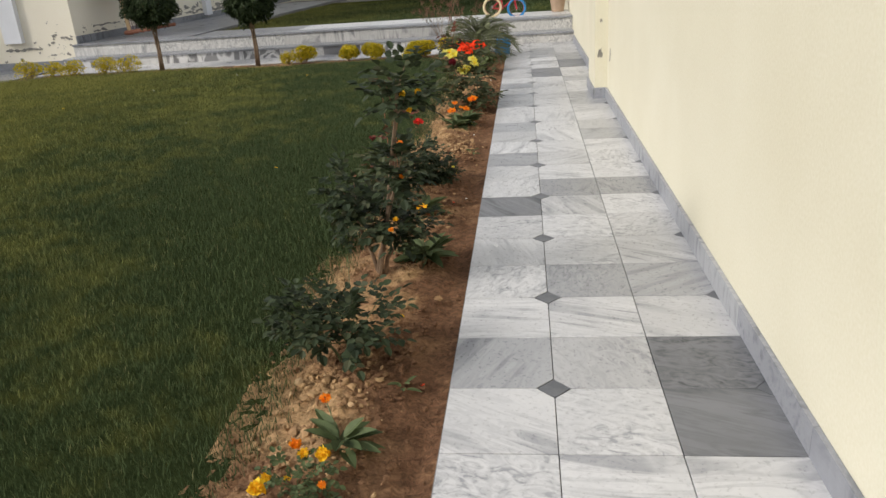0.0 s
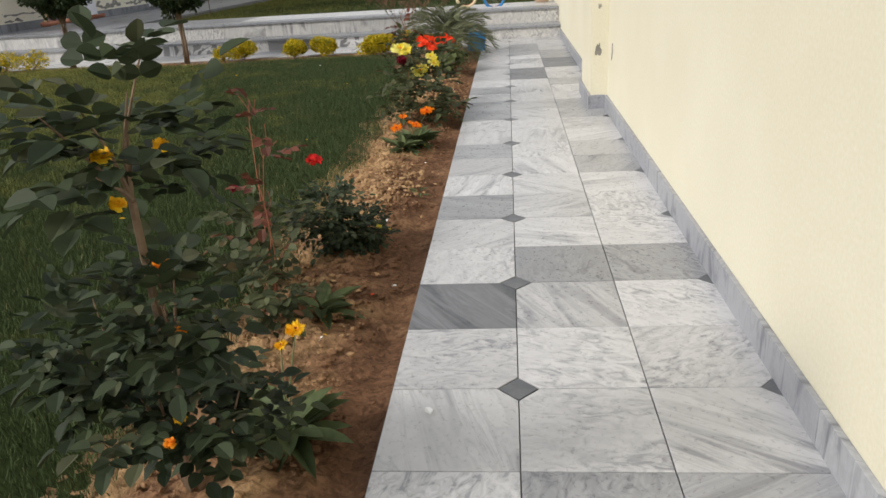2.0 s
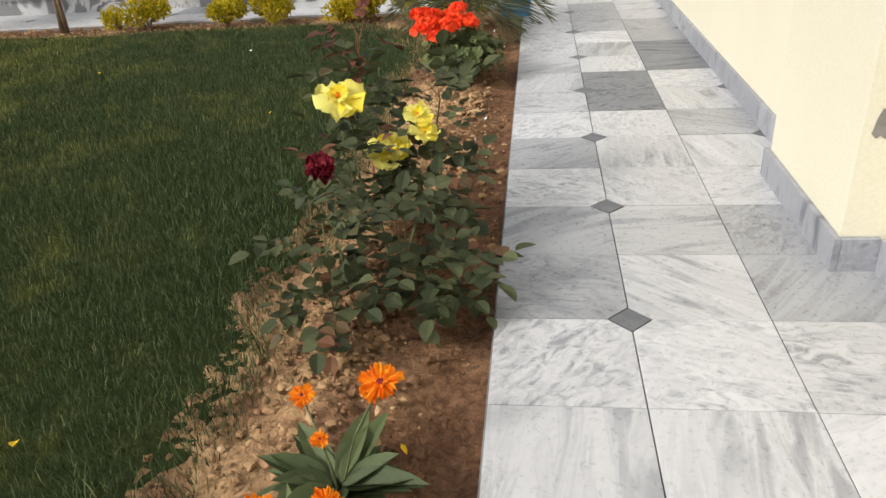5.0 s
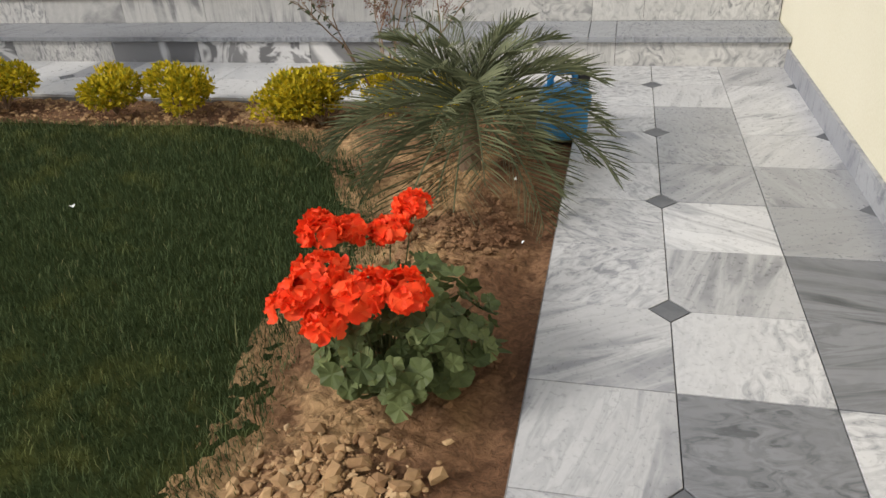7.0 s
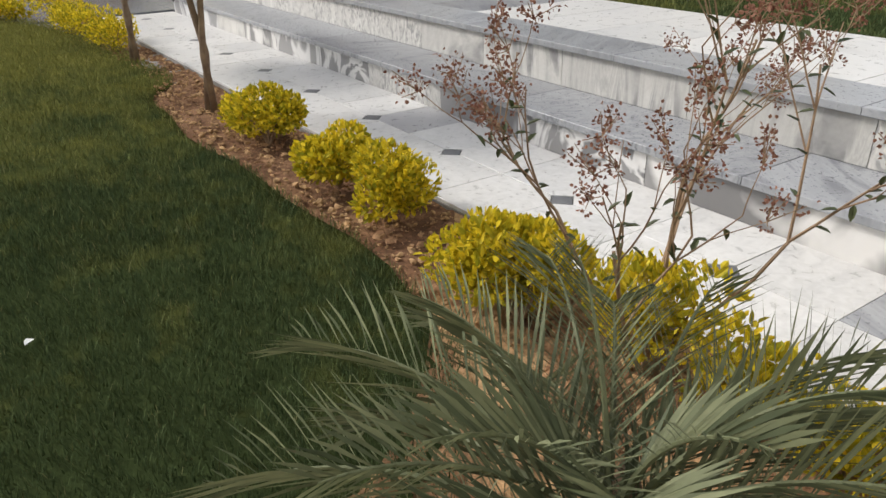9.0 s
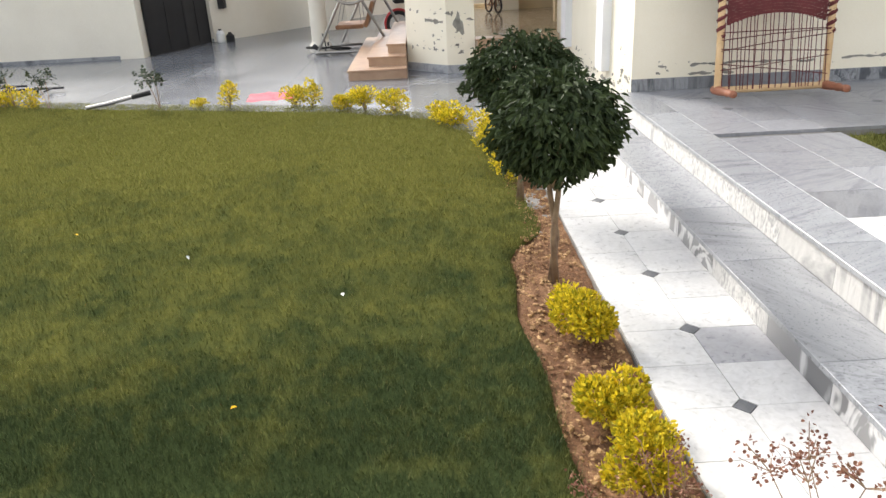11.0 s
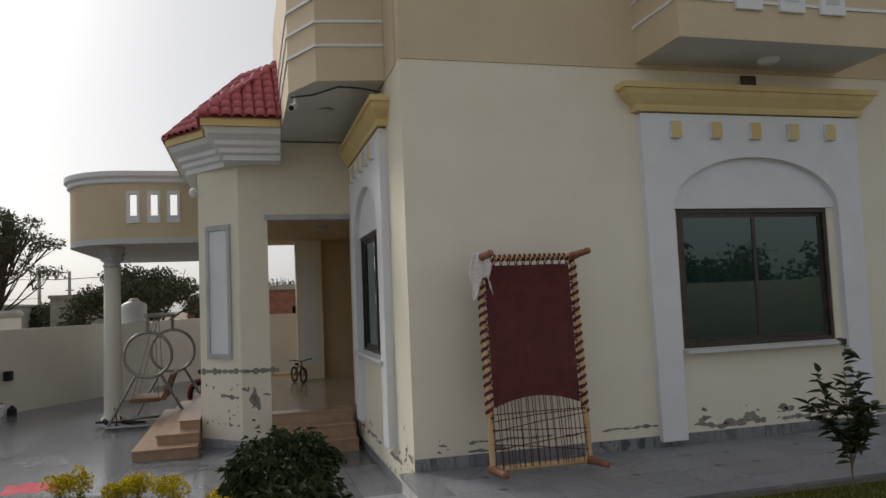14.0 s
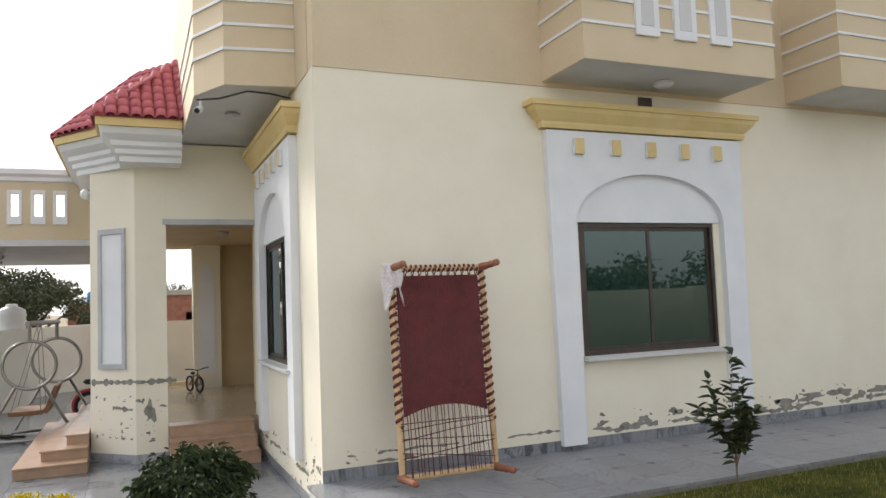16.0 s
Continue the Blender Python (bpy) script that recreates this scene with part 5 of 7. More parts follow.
def rosette(name, base, n, size, label, flowers=(), seed=1):
    """A ring of long soft leaves at ground level."""
    r = random.Random(seed)
    root = thing(name, label, "flower", "calendula plants", at=base)
    g = Geo()
    for k in range(n):
        a = k * 2.4 + r.uniform(-0.5, 0.5)
        rise = 0.25 + 0.9 * k / n + r.uniform(-0.25, 0.25)
        broad_leaf(g, (0.01 * math.cos(a), 0.01 * math.sin(a), 0.005 + 0.035 * k / n), (math.cos(a), math.sin(a), rise), (0, 0, 1), size * r.uniform(0.7, 1.1), size * 0.34, 0.1, r.uniform(0.25, 0.7))
    part("foliage", g, L_CALEN, root)
    st = Geo()
    for fx, fy, fz, R, mat, lab in flowers:
        tube(st, [(0, 0, 0), (fx * 0.4, fy * 0.4, fz * 0.6), (fx, fy, fz)], 0.003, 0.002, 5)
        fl = part("flower", bloom(Geo(), (0, 0, 0), (r.uniform(-0.2, 0.2), -0.4, 1), R, 2, 20, r, 0.18), mat, root, lab, at=(fx, fy, fz))
        part("flower_centre", lump(Geo(), (0, 0, 0.004), R * 0.25, R * 0.25, R * 0.14, r), P_DARKRED, fl)
    if flowers:
        part("stem_frame", st, M_STEM, root)
    return root


rosette("calendula", (-0.3, 0.03, -0.01), 18, 0.12, "soft green leaf rosette in the bare soil", [(-0.07, 0.12, 0.1, 0.018, P_ORANGE, "orange bud")], 5)
rosette("calendula", (-0.235, 1.53, -0.01), 26, 0.16, "large calendula rosette with gold flowers", [(-0.03, 0.26, 0.18, 0.028, P_GOLD, "gold flower"), (-0.02, 0.1, 0.22, 0.016, P_GOLD, "gold bud")], 6)
rosette("calendula", (-0.31, 2.22, -0.01), 20, 0.13, "soft green leaf rosette in the bare soil", (), 7)
rosette("calendula", (-0.27, 4.62, -0.01), 40, 0.15, "leafy calendula with two bright orange flowers", [(0.08, 0.11, 0.2, 0.042, P_ORANGE, "bright orange flower"), (-0.08, 0.1, 0.17, 0.025, P_ORANGE, "orange flower"), (-0.02, 0.0, 0.15, 0.018, P_ORANGE, "orange flower")], 8)
rosette("calendula", (-0.33, 4.45, -0.01), 30, 0.13, "leafy calendula with orange flowers", [(-0.02, -0.02, 0.16, 0.035, P_ORANGE, "bright orange flower"), (0.1, 0.0, 0.17, 0.03, P_ORANGE, "orange flower")], 9)
rosette("weed", (-0.12, 3.55, -0.01), 6, 0.05, "tiny green weed in the soil", (), 10)
rosette("weed", (-0.16, 0.35, -0.01), 6, 0.05, "tiny green weed in the soil", (), 11)
rosette("weed", (-0.12, 7.8, -0.01), 7, 0.06, "tiny green weed in the soil", (), 12)

shrub("rose_bush", (-0.4, 0.52, 0), [(-0.36, 0.46, 0.2, 0.2, 0.12), (-0.48, 0.5, 0.2, 0.12, 0.09)], "low dark green rose bush without flowers", "rose bush", L_ROSE, M_STEM, 0.032, 85, (), 11, "rose bushes")
shrub("rose_bush", (-0.42, 1.36, 0), [(-0.36, 1.2, 0.32, 0.13, 0.12), (-0.5, 1.22, 0.42, 0.06, 0.13), (-0.26, 1.26, 0.27, 0.1, 0.1), (-0.23, 1.08, 0.58, 0.05, 0.12), (-0.17, 0.93, 0.9, 0.11, 0.13)], "tall dark rose bush with bare trunk and yellow buds", "rose bush", L_ROSE, M_BARK, 0.037, 58,
      [(-0.163, 0.868, 0.904, 0.013, 3, 6, GO, "yellow bud"), (-0.116, 0.935, 0.9, 0.013, 3, 6, GO, "yellow bud"), (-0.14, 0.84, 0.85, 0.012, 3, 6, GO, "yellow bud"), (-0.233, 1.105, 0.532, 0.016, 3, 6, OR, "orange bud"), (-0.22, 1.06, 0.68, 0.014, 3, 6, OR, "orange bud"), (-0.3, 1.1, 0.3, 0.012, 3, 6, OR, "orange bud"), (-0.28, 1.12, 0.34, 0.012, 3, 6, GO, "yellow bud")], 12, "rose bushes", 0.011)
shrub("rose_bush", (-0.6, 1.74, 0), [(-0.6, 1.74, 0.1, 0.13, 0.08)], "small loose rose bush with dark leaves beside the lawn", "rose bush", L_ROSE, M_STEM, 0.028, 40, (), 13, "rose bushes")
shrub("rose_bush", (-0.38, 2.8, 0), [(-0.4, 2.76, 0.17, 0.15, 0.13), (-0.31, 2.86, 0.07, 0.13, 0.07)], "dense dark green rose bush with one red flower", "rose bush", L_ROSE, M_STEM, 0.024, 210,
      [(-0.36, 2.54, 0.454, 0.03, 3, 5, P_SCARLET, "red flower"), (-0.2, 2.8, 0.1, 0.012, 3, 6, Y, "small yellow flower")], 14, "rose bushes")
shrub("rose_bush", (-0.5, 2.32, 0), [(-0.56, 2.49, 0.68, 0.05, 0.07), (-0.4, 2.14, 0.62, 0.05, 0.08), (-0.48, 2.3, 0.42, 0.08, 0.12)], "spindly rose bush with russet young leaves", "rose bush", L_RUSSET, M_REDSTEM, 0.036, 4,
      [(-0.62, 2.4, 0.4, 0.02, 3, 6, RD, "wilted dark red flower")], 15, "rose bushes", 0.0024)
shrub("rose_bush", (-0.47, 2.16, 0), [(-0.5, 2.12, 0.14, 0.15, 0.1), (-0.56, 2.45, 0.22, 0.14, 0.13)], "loose grey green rose bush at the lawn edge", "rose bush", L_ROSEGREY, M_STEM, 0.04, 46, (), 16, "rose bushes")
shrub("rose_bush", (-0.3, 5.5, 0), [(-0.27, 5.42, 0.14, 0.2, 0.1), (-0.42, 5.66, 0.26, 0.11, 0.14), (-0.22, 5.68, 0.2, 0.13, 0.1), (-0.14, 5.3, 0.1, 0.13, 0.08)], "rose bush with large open yellow flowers", "rose bush", L_ROSEGREY, M_STEM, 0.05, 26,
      [(-0.471, 5.69, 0.475, 0.074, 2, 5, Y, "large open yellow flower"), (-0.331, 5.685, 0.31, 0.066, 3, 5, Y, "pale yellow flower"), (-0.225, 5.71, 0.355, 0.045, 2, 5, Y, "yellow flower"), (-0.25, 5.75, 0.4, 0.045, 2, 5, Y, "yellow flower")], 17, "rose bushes")
shrub("rose_bush", (-0.44, 5.3, 0), [(-0.44, 5.27, 0.26, 0.12, 0.1), (-0.4, 5.14, 0.12, 0.1, 0.07)], "rose bush with one dark crimson flower", "rose bush", L_ROSEGREY, M_STEM, 0.046, 22,
      [(-0.4, 5.2, 0.45, 0.038, 6, 7, RD, "full dark crimson flower")], 18, "rose bushes")
shrub("rose_bush", (-0.5, 5.85, 0), [(-0.48, 5.8, 0.24, 0.13, 0.14), (-0.48, 5.92, 0.42, 0.1, 0.14)], "loose dark rose bush at the lawn edge", "rose bush", L_ROSEGREY, M_STEM, 0.046, 22, (), 27, "rose bushes", 0.005)
shrub("rose_bush", (-0.46, 6.0, 0), [(-0.46, 5.95, 0.6, 0.08, 0.08)], "thin tall rose shoot with reddish leaves", "rose bush", L_RUSSET, M_REDSTEM, 0.042, 8, (), 19, "rose bushes", 0.004)
shrub("rose_bush", (-0.24, 5.98, 0), [(-0.2, 5.86, 0.32, 0.1, 0.07), (-0.2, 5.98, 0.42, 0.06, 0.05)], "thin rose bush with dull reddish green leaves", "rose bush", L_ROSEGREY, M_STEM, 0.05, 9, (), 20, "rose bushes", 0.004)


def geranium(base, heads, seed):
    """Round scalloped leaves in a dome, with dense heads of small florets."""
    r = random.Random(seed)
    root = thing("geranium", "bushy geranium with vermilion flower heads", "geranium", at=base)
    g, st = Geo(), Geo()
    for k in range(300):
        o = rvec(r)
        fl = r.uniform(0.6, 1.08)
        q = Vector((0.03 + o.x * 0.2 * fl, 0.07 + o.y * 0.22 * fl, 0.155 + 0.135 * o.z * fl))
        n_ = (Vector((o.x, o.y, 0.7 + abs(o.z))) + rvec(r) * 0.75).normalized()
        a = n_.orthogonal().normalized()
        b = n_.cross(a)
        R = r.uniform(0.018, 0.036)
        t0 = r.uniform(0, 6.28)
        rim = [q + (a * math.cos(t0 + t * 0.355) + b * math.sin(t0 + t * 0.355)) * R * (1.0 + 0.09 * math.sin(t * 1.9)) + n_ * R * (0.2 + 0.12 * math.sin(t * 1.9)) for t in range(18)]
        g.add([q] + rim, [(0, i, i + 1) for i in range(1, 18)])
        if k % 4 == 0:
            tube(st, [(0, 0, 0), q * 0.5 + Vector((0, 0, 0.02)), q], 0.003, 0.0016, 5)
    part("foliage", g, L_GERAN, root)
    for x, y, z, R in heads:
        R, z = R * 1.1, z + 0.05
        c = Vector((x, y, z)) - Vector(base)
        tube(st, [c * 0.3, c * 0.7, c], 0.0025, 0.002, 5)
        h = Geo()
        for k in range(30):
            o = rvec(r)
            if o.z < -0.2:
                o.z = -o.z
            p = Vector((o.x * 1.3, o.y * 1.3, o.z * 0.6)) * R * r.uniform(0.8, 1.1)
            bloom(h, p, o * Vector((1, 1, 1.6)) + rvec(r) * 0.3, 0.0245 * r.uniform(0.8, 1.15), 1, 5, r, 0.2, 0.15)
        part("flower_head", h, P_RED, root, "dense vermilion flower head", True, at=c)
    part("stem_frame", st, M_STEM, root)


geranium((-0.32, 7.58, 0), [(-0.47, 7.62, 0.26, 0.042), (-0.46, 7.55, 0.26, 0.045), (-0.49, 7.52, 0.24, 0.042), (-0.41, 7.49, 0.22, 0.03), (-0.34, 7.54, 0.27, 0.047), (-0.26, 7.55, 0.27, 0.047),
         (-0.52, 7.78, 0.28, 0.036), (-0.47, 7.82, 0.27, 0.03), (-0.57, 7.86, 0.27, 0.016), (-0.37, 7.86, 0.25, 0.034), (-0.34, 7.98, 0.27, 0.03)], 4)


def palm(base, crown, n, length, seed):
    """Arching feather fronds with narrow leaflets from a short stump."""
    r = random.Random(seed)
    root = thing("palm", "young date palm with arching grey green feather fronds", "palm", at=base)
    st = lathe(Geo(), (0, 0, -0.04), [(0.04, 0), (0.045, 0.06), (0.036, 0.22), (0.03, 0.34), (0.012, 0.42)], 10)
    part("stump", st, M_BARK, root, "fibrous brown stump")
    c = Vector(crown) - Vector(base)
    for k in range(n):
        a = k * 2.399 + r.uniform(-0.2, 0.2)
        rise = 1.4 - 2.1 * (k / n) ** 0.95 + r.uniform(-0.15, 0.15)
        L = length * (0.62 + 0.48 * min(1.0, 1.6 * k / n)) * r.uniform(0.9, 1.08)
        pts, p, el = [], c.copy() - Vector((0, 0, 0.1)), rise
        for q in range(15):
            pts.append(p.copy())
            p = p + Vector((math.cos(a) * math.cos(el), math.sin(a) * math.cos(el), math.sin(el))) * L / 14
            el -= 0.02 + 0.008 * q + 0.03 * r.random()
        g = tube(Geo(), pts, 0.006, 0.0015, 5)
        for q in range(29):
            t = 0.14 + 0.84 * q / 28
            i = min(13, int(t * 14))
            at = pts[i].lerp(pts[i + 1], t * 14 - i)
            d = (pts[i + 1] - pts[i]).normalized()
            side = d.cross(Vector((0, 0, 1))).normalized()
            up = side.cross(d)
            ll = L * 0.37 * math.sin(math.pi * min(0.93, 0.25 + t * 0.62)) * r.uniform(0.85, 1.1)
            for s in (1, -1):
                dd = (side * s * 0.8 + d * (0.65 + 0.5 * t) + up * 0.42 + rvec(r) * 0.13).normalized()
                w = 0.0034
                tip = at + dd * ll - Vector((0, 0, 0.07 * ll))
                m_ = at + dd * ll * 0.5
                n_ = up * w
                g.add([at - n_ * 0.4, at + n_ * 0.4, m_ + n_ + side * s * 0.002, m_ - n_, tip], [(0, 1, 2, 3), (3, 2, 4)])
        part("frond", g, L_PALM, root)
    return root


palm((-0.38, 8.95, 0.0), (-0.36, 8.9, 0.4), 42, 0.6, 3)


def bush(name, base, R, RZ, n, label, mat, category, group, seed, size=0.026, lumps=7):
    """A clipped clump made of many small leaves round several uneven centres."""
    r = random.Random(seed)
    root = thing(name, label, category, group, at=base)
    st, g = Geo(), Geo()
    cs = []
    for k in range(lumps):
        o = rvec(r)
        cs.append((Vector((o.x * R * 0.55, o.y * R * 0.55, RZ * (0.9 + 0.45 * o.z))), r.uniform(0.45, 0.68)))
    for c, q in cs:
        tube(st, [(0, 0, -0.03), c * 0.5, c], 0.006, 0.002, 5)
    for k in range(n):
        c, q = r.choice(cs)
        o = rvec(r)
        p = c + Vector((o.x * R * q, o.y * R * q, o.z * RZ * q)) * (0.72 + 0.3 * r.random())
        if p.z < 0.005:
            p.z = 0.01 + r.random() * 0.03
        leaf(g, p, o + rvec(r) * 0.8 + Vector((0, 0, 0.5)), o + rvec(r) * 0.3, size * r.uniform(0.7, 1.3), size * r.uniform(0.45, 0.7), 0.15, 0.1)
    part("stem_frame", st, M_TWIG, root)
    part("foliage", g, mat, root)
    return root


for k, (x, y, R, RZ, n) in enumerate([(-1.22, 9.5, 0.2, 0.14, 2600), (-1.45, 9.52, 0.15, 0.12, 1500), (-2.03, 9.56, 0.17, 0.13, 2200), (-2.42, 9.58, 0.16, 0.12, 2000), (-3.1, 9.57, 0.18, 0.14, 2200), (-0.85, 9.62, 0.17, 0.14, 1300), (-0.6, 9.62, 0.14, 0.12, 900), (-0.38, 9.6, 0.12, 0.1, 700),
                                    (-3.35, 9.57, 0.12, 0.1, 600), (-6.0, 9.55, 0.2, 0.14, 900), (-6.4, 9.55, 0.2, 0.14, 900), (-6.9, 9.5, 0.2, 0.14, 900), (-7.6, 9.45, 0.2, 0.16, 900), (-7.25, 9.5, 0.16, 0.14, 700)]):
    bush("golden_shrub", (x, y, 0), R, RZ, n, "small clipped shrub with golden yellow leaves in the soil strip", L_DURANTA, "shrub", "golden hedge along the path", 40 + k)
for k, (x, y, R, RZ, n) in enumerate([(-8.25, 9.15, 0.24, 0.13, 700), (-8.5, 9.05, 0.2, 0.12, 600), (-9.05, 8.45, 0.26, 0.15, 800), (-9.3, 8.05, 0.22, 0.15, 800), (-9.5, 7.75, 0.18, 0.13, 600), (-9.85, 7.3, 0.14, 0.2, 500), (-9.95, 7.05, 0.2, 0.14, 700), (-10.0, 6.15, 0.15, 0.2, 450), (-10.1, 5.7, 0.12, 0.06, 200),
                                    (-10.75, 3.1, 0.16, 0.14, 400), (-10.9, 2.6, 0.25, 0.16, 700), (-11.1, 2.1, 0.25, 0.16, 600)]):
    bush("golden_shrub", (x, y, 0), R, RZ, n, "small golden leaved shrub at the edge of the driveway", L_DURANTA, "shrub", "golden hedge along the driveway", 70 + k, 0.036)


def twiggy(name, base, h, spread, n, leaf_mat, leaf_size, label, category, seed, heads=True):
    """A sparse shrub of thin forking twigs with dry seed heads at the tips."""
    r = random.Random(seed)
    root = thing(name, label, category, at=base)
    st, lv, seed_heads = Geo(), Geo(), []
    def grow(p, d, L, rad, depth):
        pts = [p]
        for q in range(4):
            d = (d + rvec(r) * 0.13 + Vector((0, 0, 0.05))).normalized()
            pts.append(pts[-1] + d * L / 4)
        tube(st, pts, rad, rad * 0.6, 5)
        if depth == 0:
            if heads:
                top, g = pts[-1], Geo()
                seed_heads.append(g)
                for q in range(6):
                    o = (rvec(r) + d * 0.8) * 0.04
                    tube(st, [top, top + o], 0.0012, 0.0008, 4)
                    for w in range(12):
                        e = rvec(r)
                        leaf(g, top + o * r.uniform(0.5, 1.1) + e * 0.01, e, rvec(r), 0.0085, 0.0065, 0.3)
            else:
                for q in range(7):
                    leaf(lv, pts[-1 - q % 3], rvec(r) + d, (0, 0, 1), leaf_size, leaf_size * 0.4, 0.2, 0.2)
            return
        if heads and depth < 3:
            for q in range(3):
                leaf(lv, pts[1 + q], rvec(r) + Vector((0, 0, 0.3)), (0, 0, 1), 0.035, 0.014, 0.2, 0.2)
        for q in range(2 if depth != 2 else 3):
            a = r.uniform(0, 6.28)
            nd = (d + Vector((math.cos(a), math.sin(a), 0.12)) * spread).normalized()
            grow(pts[r.choice([2, 3, 4])], nd, L * r.uniform(0.55, 0.8), rad * 0.6, depth - 1)
    for k in range(n):
        a = k * 6.28 / n + r.uniform(-0.4, 0.4)
        grow(Vector((0, 0, -0.02)), Vector((math.cos(a) * (0.08 if k == 0 else 0.75), math.sin(a) * (0.08 if k == 0 else 0.75), 1)).normalized(), h * (0.5 if k == 0 else 0.45), 0.0065, 3)
    tagged(part("branch_frame", st, M_TWIG, root), "", "", "", "stuff")
    part("foliage", lv, leaf_mat, root)
    for head in seed_heads:
        part("seed_head", head, L_SEED, root, "dry brown seed head")
    return root


twiggy("crape_myrtle", (-0.86, 9.58, 0), 1.02, 0.55, 5, L_CITRUS, 0.03, "leafless crape myrtle with dry brown seed heads", "shrub", 5)


def round_tree(base, cz, R, RZ, label, seed, n=5200):
    """A clipped standard: thin twin trunk and a ball of drooping leaves."""
    r = random.Random(seed)
    root = thing("standard_ficus", label, "tree", "clipped trees beside the path", at=base)
    for s in (0.012, -0.016):
        tr = Geo()
        tube(tr, [(s, s, -0.03), (s * 1.6 + 0.01, -s, cz * 0.3), (s * 0.6, s * 1.4, cz * 0.55), (s * 2, s * 3, cz * 0.8), (s * 6, s * 6, cz * 1.1)], 0.021, 0.012, 8)
        part("trunk", tr, M_BARK, root, "pale brown trunk", True)
    for k in range(9):
        a = k * 0.7
        tr = Geo()
        tube(tr, [(0, 0, cz * 0.6), (math.cos(a) * R * 0.3, math.sin(a) * R * 0.3, cz * 0.85), (math.cos(a) * R * 0.7, math.sin(a) * R * 0.7, cz + RZ * 0.3 * math.sin(k))], 0.01, 0.003, 6)
        part("branch", tr, M_BARK, root)
    g = Geo()
    for k in range(n):
        o = rvec(r)
        bumpy = 1 + 0.34 * noise.noise(o * 2.1 + Vector((seed, 0, 0))) + 0.24 * noise.noise(o * 5)
        q = (0.55 + 0.45 * r.random() ** 0.5) * bumpy
        p = Vector((o.x * R * q, o.y * R * q, cz + o.z * RZ * q))
        leaf(g, p, Vector((o.x, o.y, o.z * 0.4 - 0.7)) + rvec(r) * 0.7, o + rvec(r) * 0.55, r.uniform(0.045, 0.07), r.uniform(0.018, 0.028), 0.2, 0.2)
    part("crown", g, L_FICUS, root, "dense ball of drooping dark green leaves")
    return root


round_tree((-3.85, 9.56, 0), 0.94, 0.35, 0.29, "small clipped ficus with a round dark green crown", 3)
round_tree((-5.42, 9.56, 0), 0.98, 0.38, 0.29, "small clipped ficus with a round dark green crown", 8)


def sapling(base, h, n, label, seed, mat, group=""):
    """A young upright plant with long leaves along a few stems."""
    r = random.Random(seed)
    root = thing("sapling", label, "sapling", group, at=base)
    st, g = Geo(), Geo()
    for k in range(n):
        a = k * 2.1 + r.uniform(-0.3, 0.3)
        lean = 0.0 if k == 0 else r.uniform(0.08, 0.24)
        top = Vector((math.cos(a) * lean * h, math.sin(a) * lean * h, h * (1 if k == 0 else r.uniform(0.55, 0.85))))
        b = Vector((0, 0, h * (0.0 if k == 0 else r.uniform(0.15, 0.35))))
        pts = [b.lerp(top, q / 6) + rvec(r) * 0.01 for q in range(7)]
        pts[0] = b if k else Vector((0, 0, -0.03))
        tube(st, pts, 0.009 if k == 0 else 0.005, 0.002, 6)
        for q in range(34):
            t = 0.25 + 0.75 * q / 25
            i = min(5, int(t * 6))
            p = pts[i].lerp(pts[i + 1], t * 6 - i)
            leaf(g, p, Vector((r.uniform(-1, 1), r.uniform(-1, 1), r.uniform(-0.1, 0.8))), (0, 0, 1), h * r.uniform(0.09, 0.14), h * 0.056, 0.18, 0.35)
    part("stem", st, M_BARK, root)
    part("foliage", g, mat, root)
    return root


sapling((-5.42, 14.6, RISE2 - 0.075), 1.12, 8, "young citrus sapling with narrow leaves in the raised lawn", 4, L_CITRUS)


def small_rose(base, h, label, seed):
    r = random.Random(seed)
    root = thing("young_rose", label, "rose bush", "young roses along the driveway", at=base)
    st, g = Geo(), Geo()
    for k in range(2):
        top = Vector((r.uniform(-0.15, 0.15), -0.18 + 0.2 * k, h * r.uniform(0.8, 1)))
        tube(st, [(0, 0, -0.02), top * 0.5 + Vector((0.01, 0.02, 0)), top], 0.008, 0.004, 5)
        for q in range(16):
            sprig(g, top + rvec(r) * 0.09, rvec(r), 0.045, r)
    part("stem_frame", st, M_TWIG, root)
    part("foliage", g, L_ROSE, root)


for k, (x, y, h) in enumerate([(-10.2, 5.12, 0.5), (-10.55, 3.42, 0.48), (-10.9, 2.75, 0.5), (-11.0, 2.3, 0.55)]):
    small_rose((x, y, 0), h, "leggy young rose with a few dark leaves by the driveway", 90 + k)

# ---- loose things in the garden ----
def rounded(g, sx, sy, rows, n=24, power=0.45):
    """A rounded-square body from (height, scale) rows."""
    for z, k in rows:
        for i in range(n):
            a = 2 * math.pi * i / n
            c, q = math.cos(a), math.sin(a)
            g.v.append((sx * k * math.copysign(abs(c) ** power, c), sy * k * math.copysign(abs(q) ** power, q), z))
    m = len(rows)
    g.f += [(j * n + i, j * n + (i + 1) % n, (j + 1) * n + (i + 1) % n, (j + 1) * n + i) for j in range(m - 1) for i in range(n)]
    g.f += [tuple(range(n - 1, -1, -1)), tuple((m - 1) * n + i for i in range(n))]
    return g


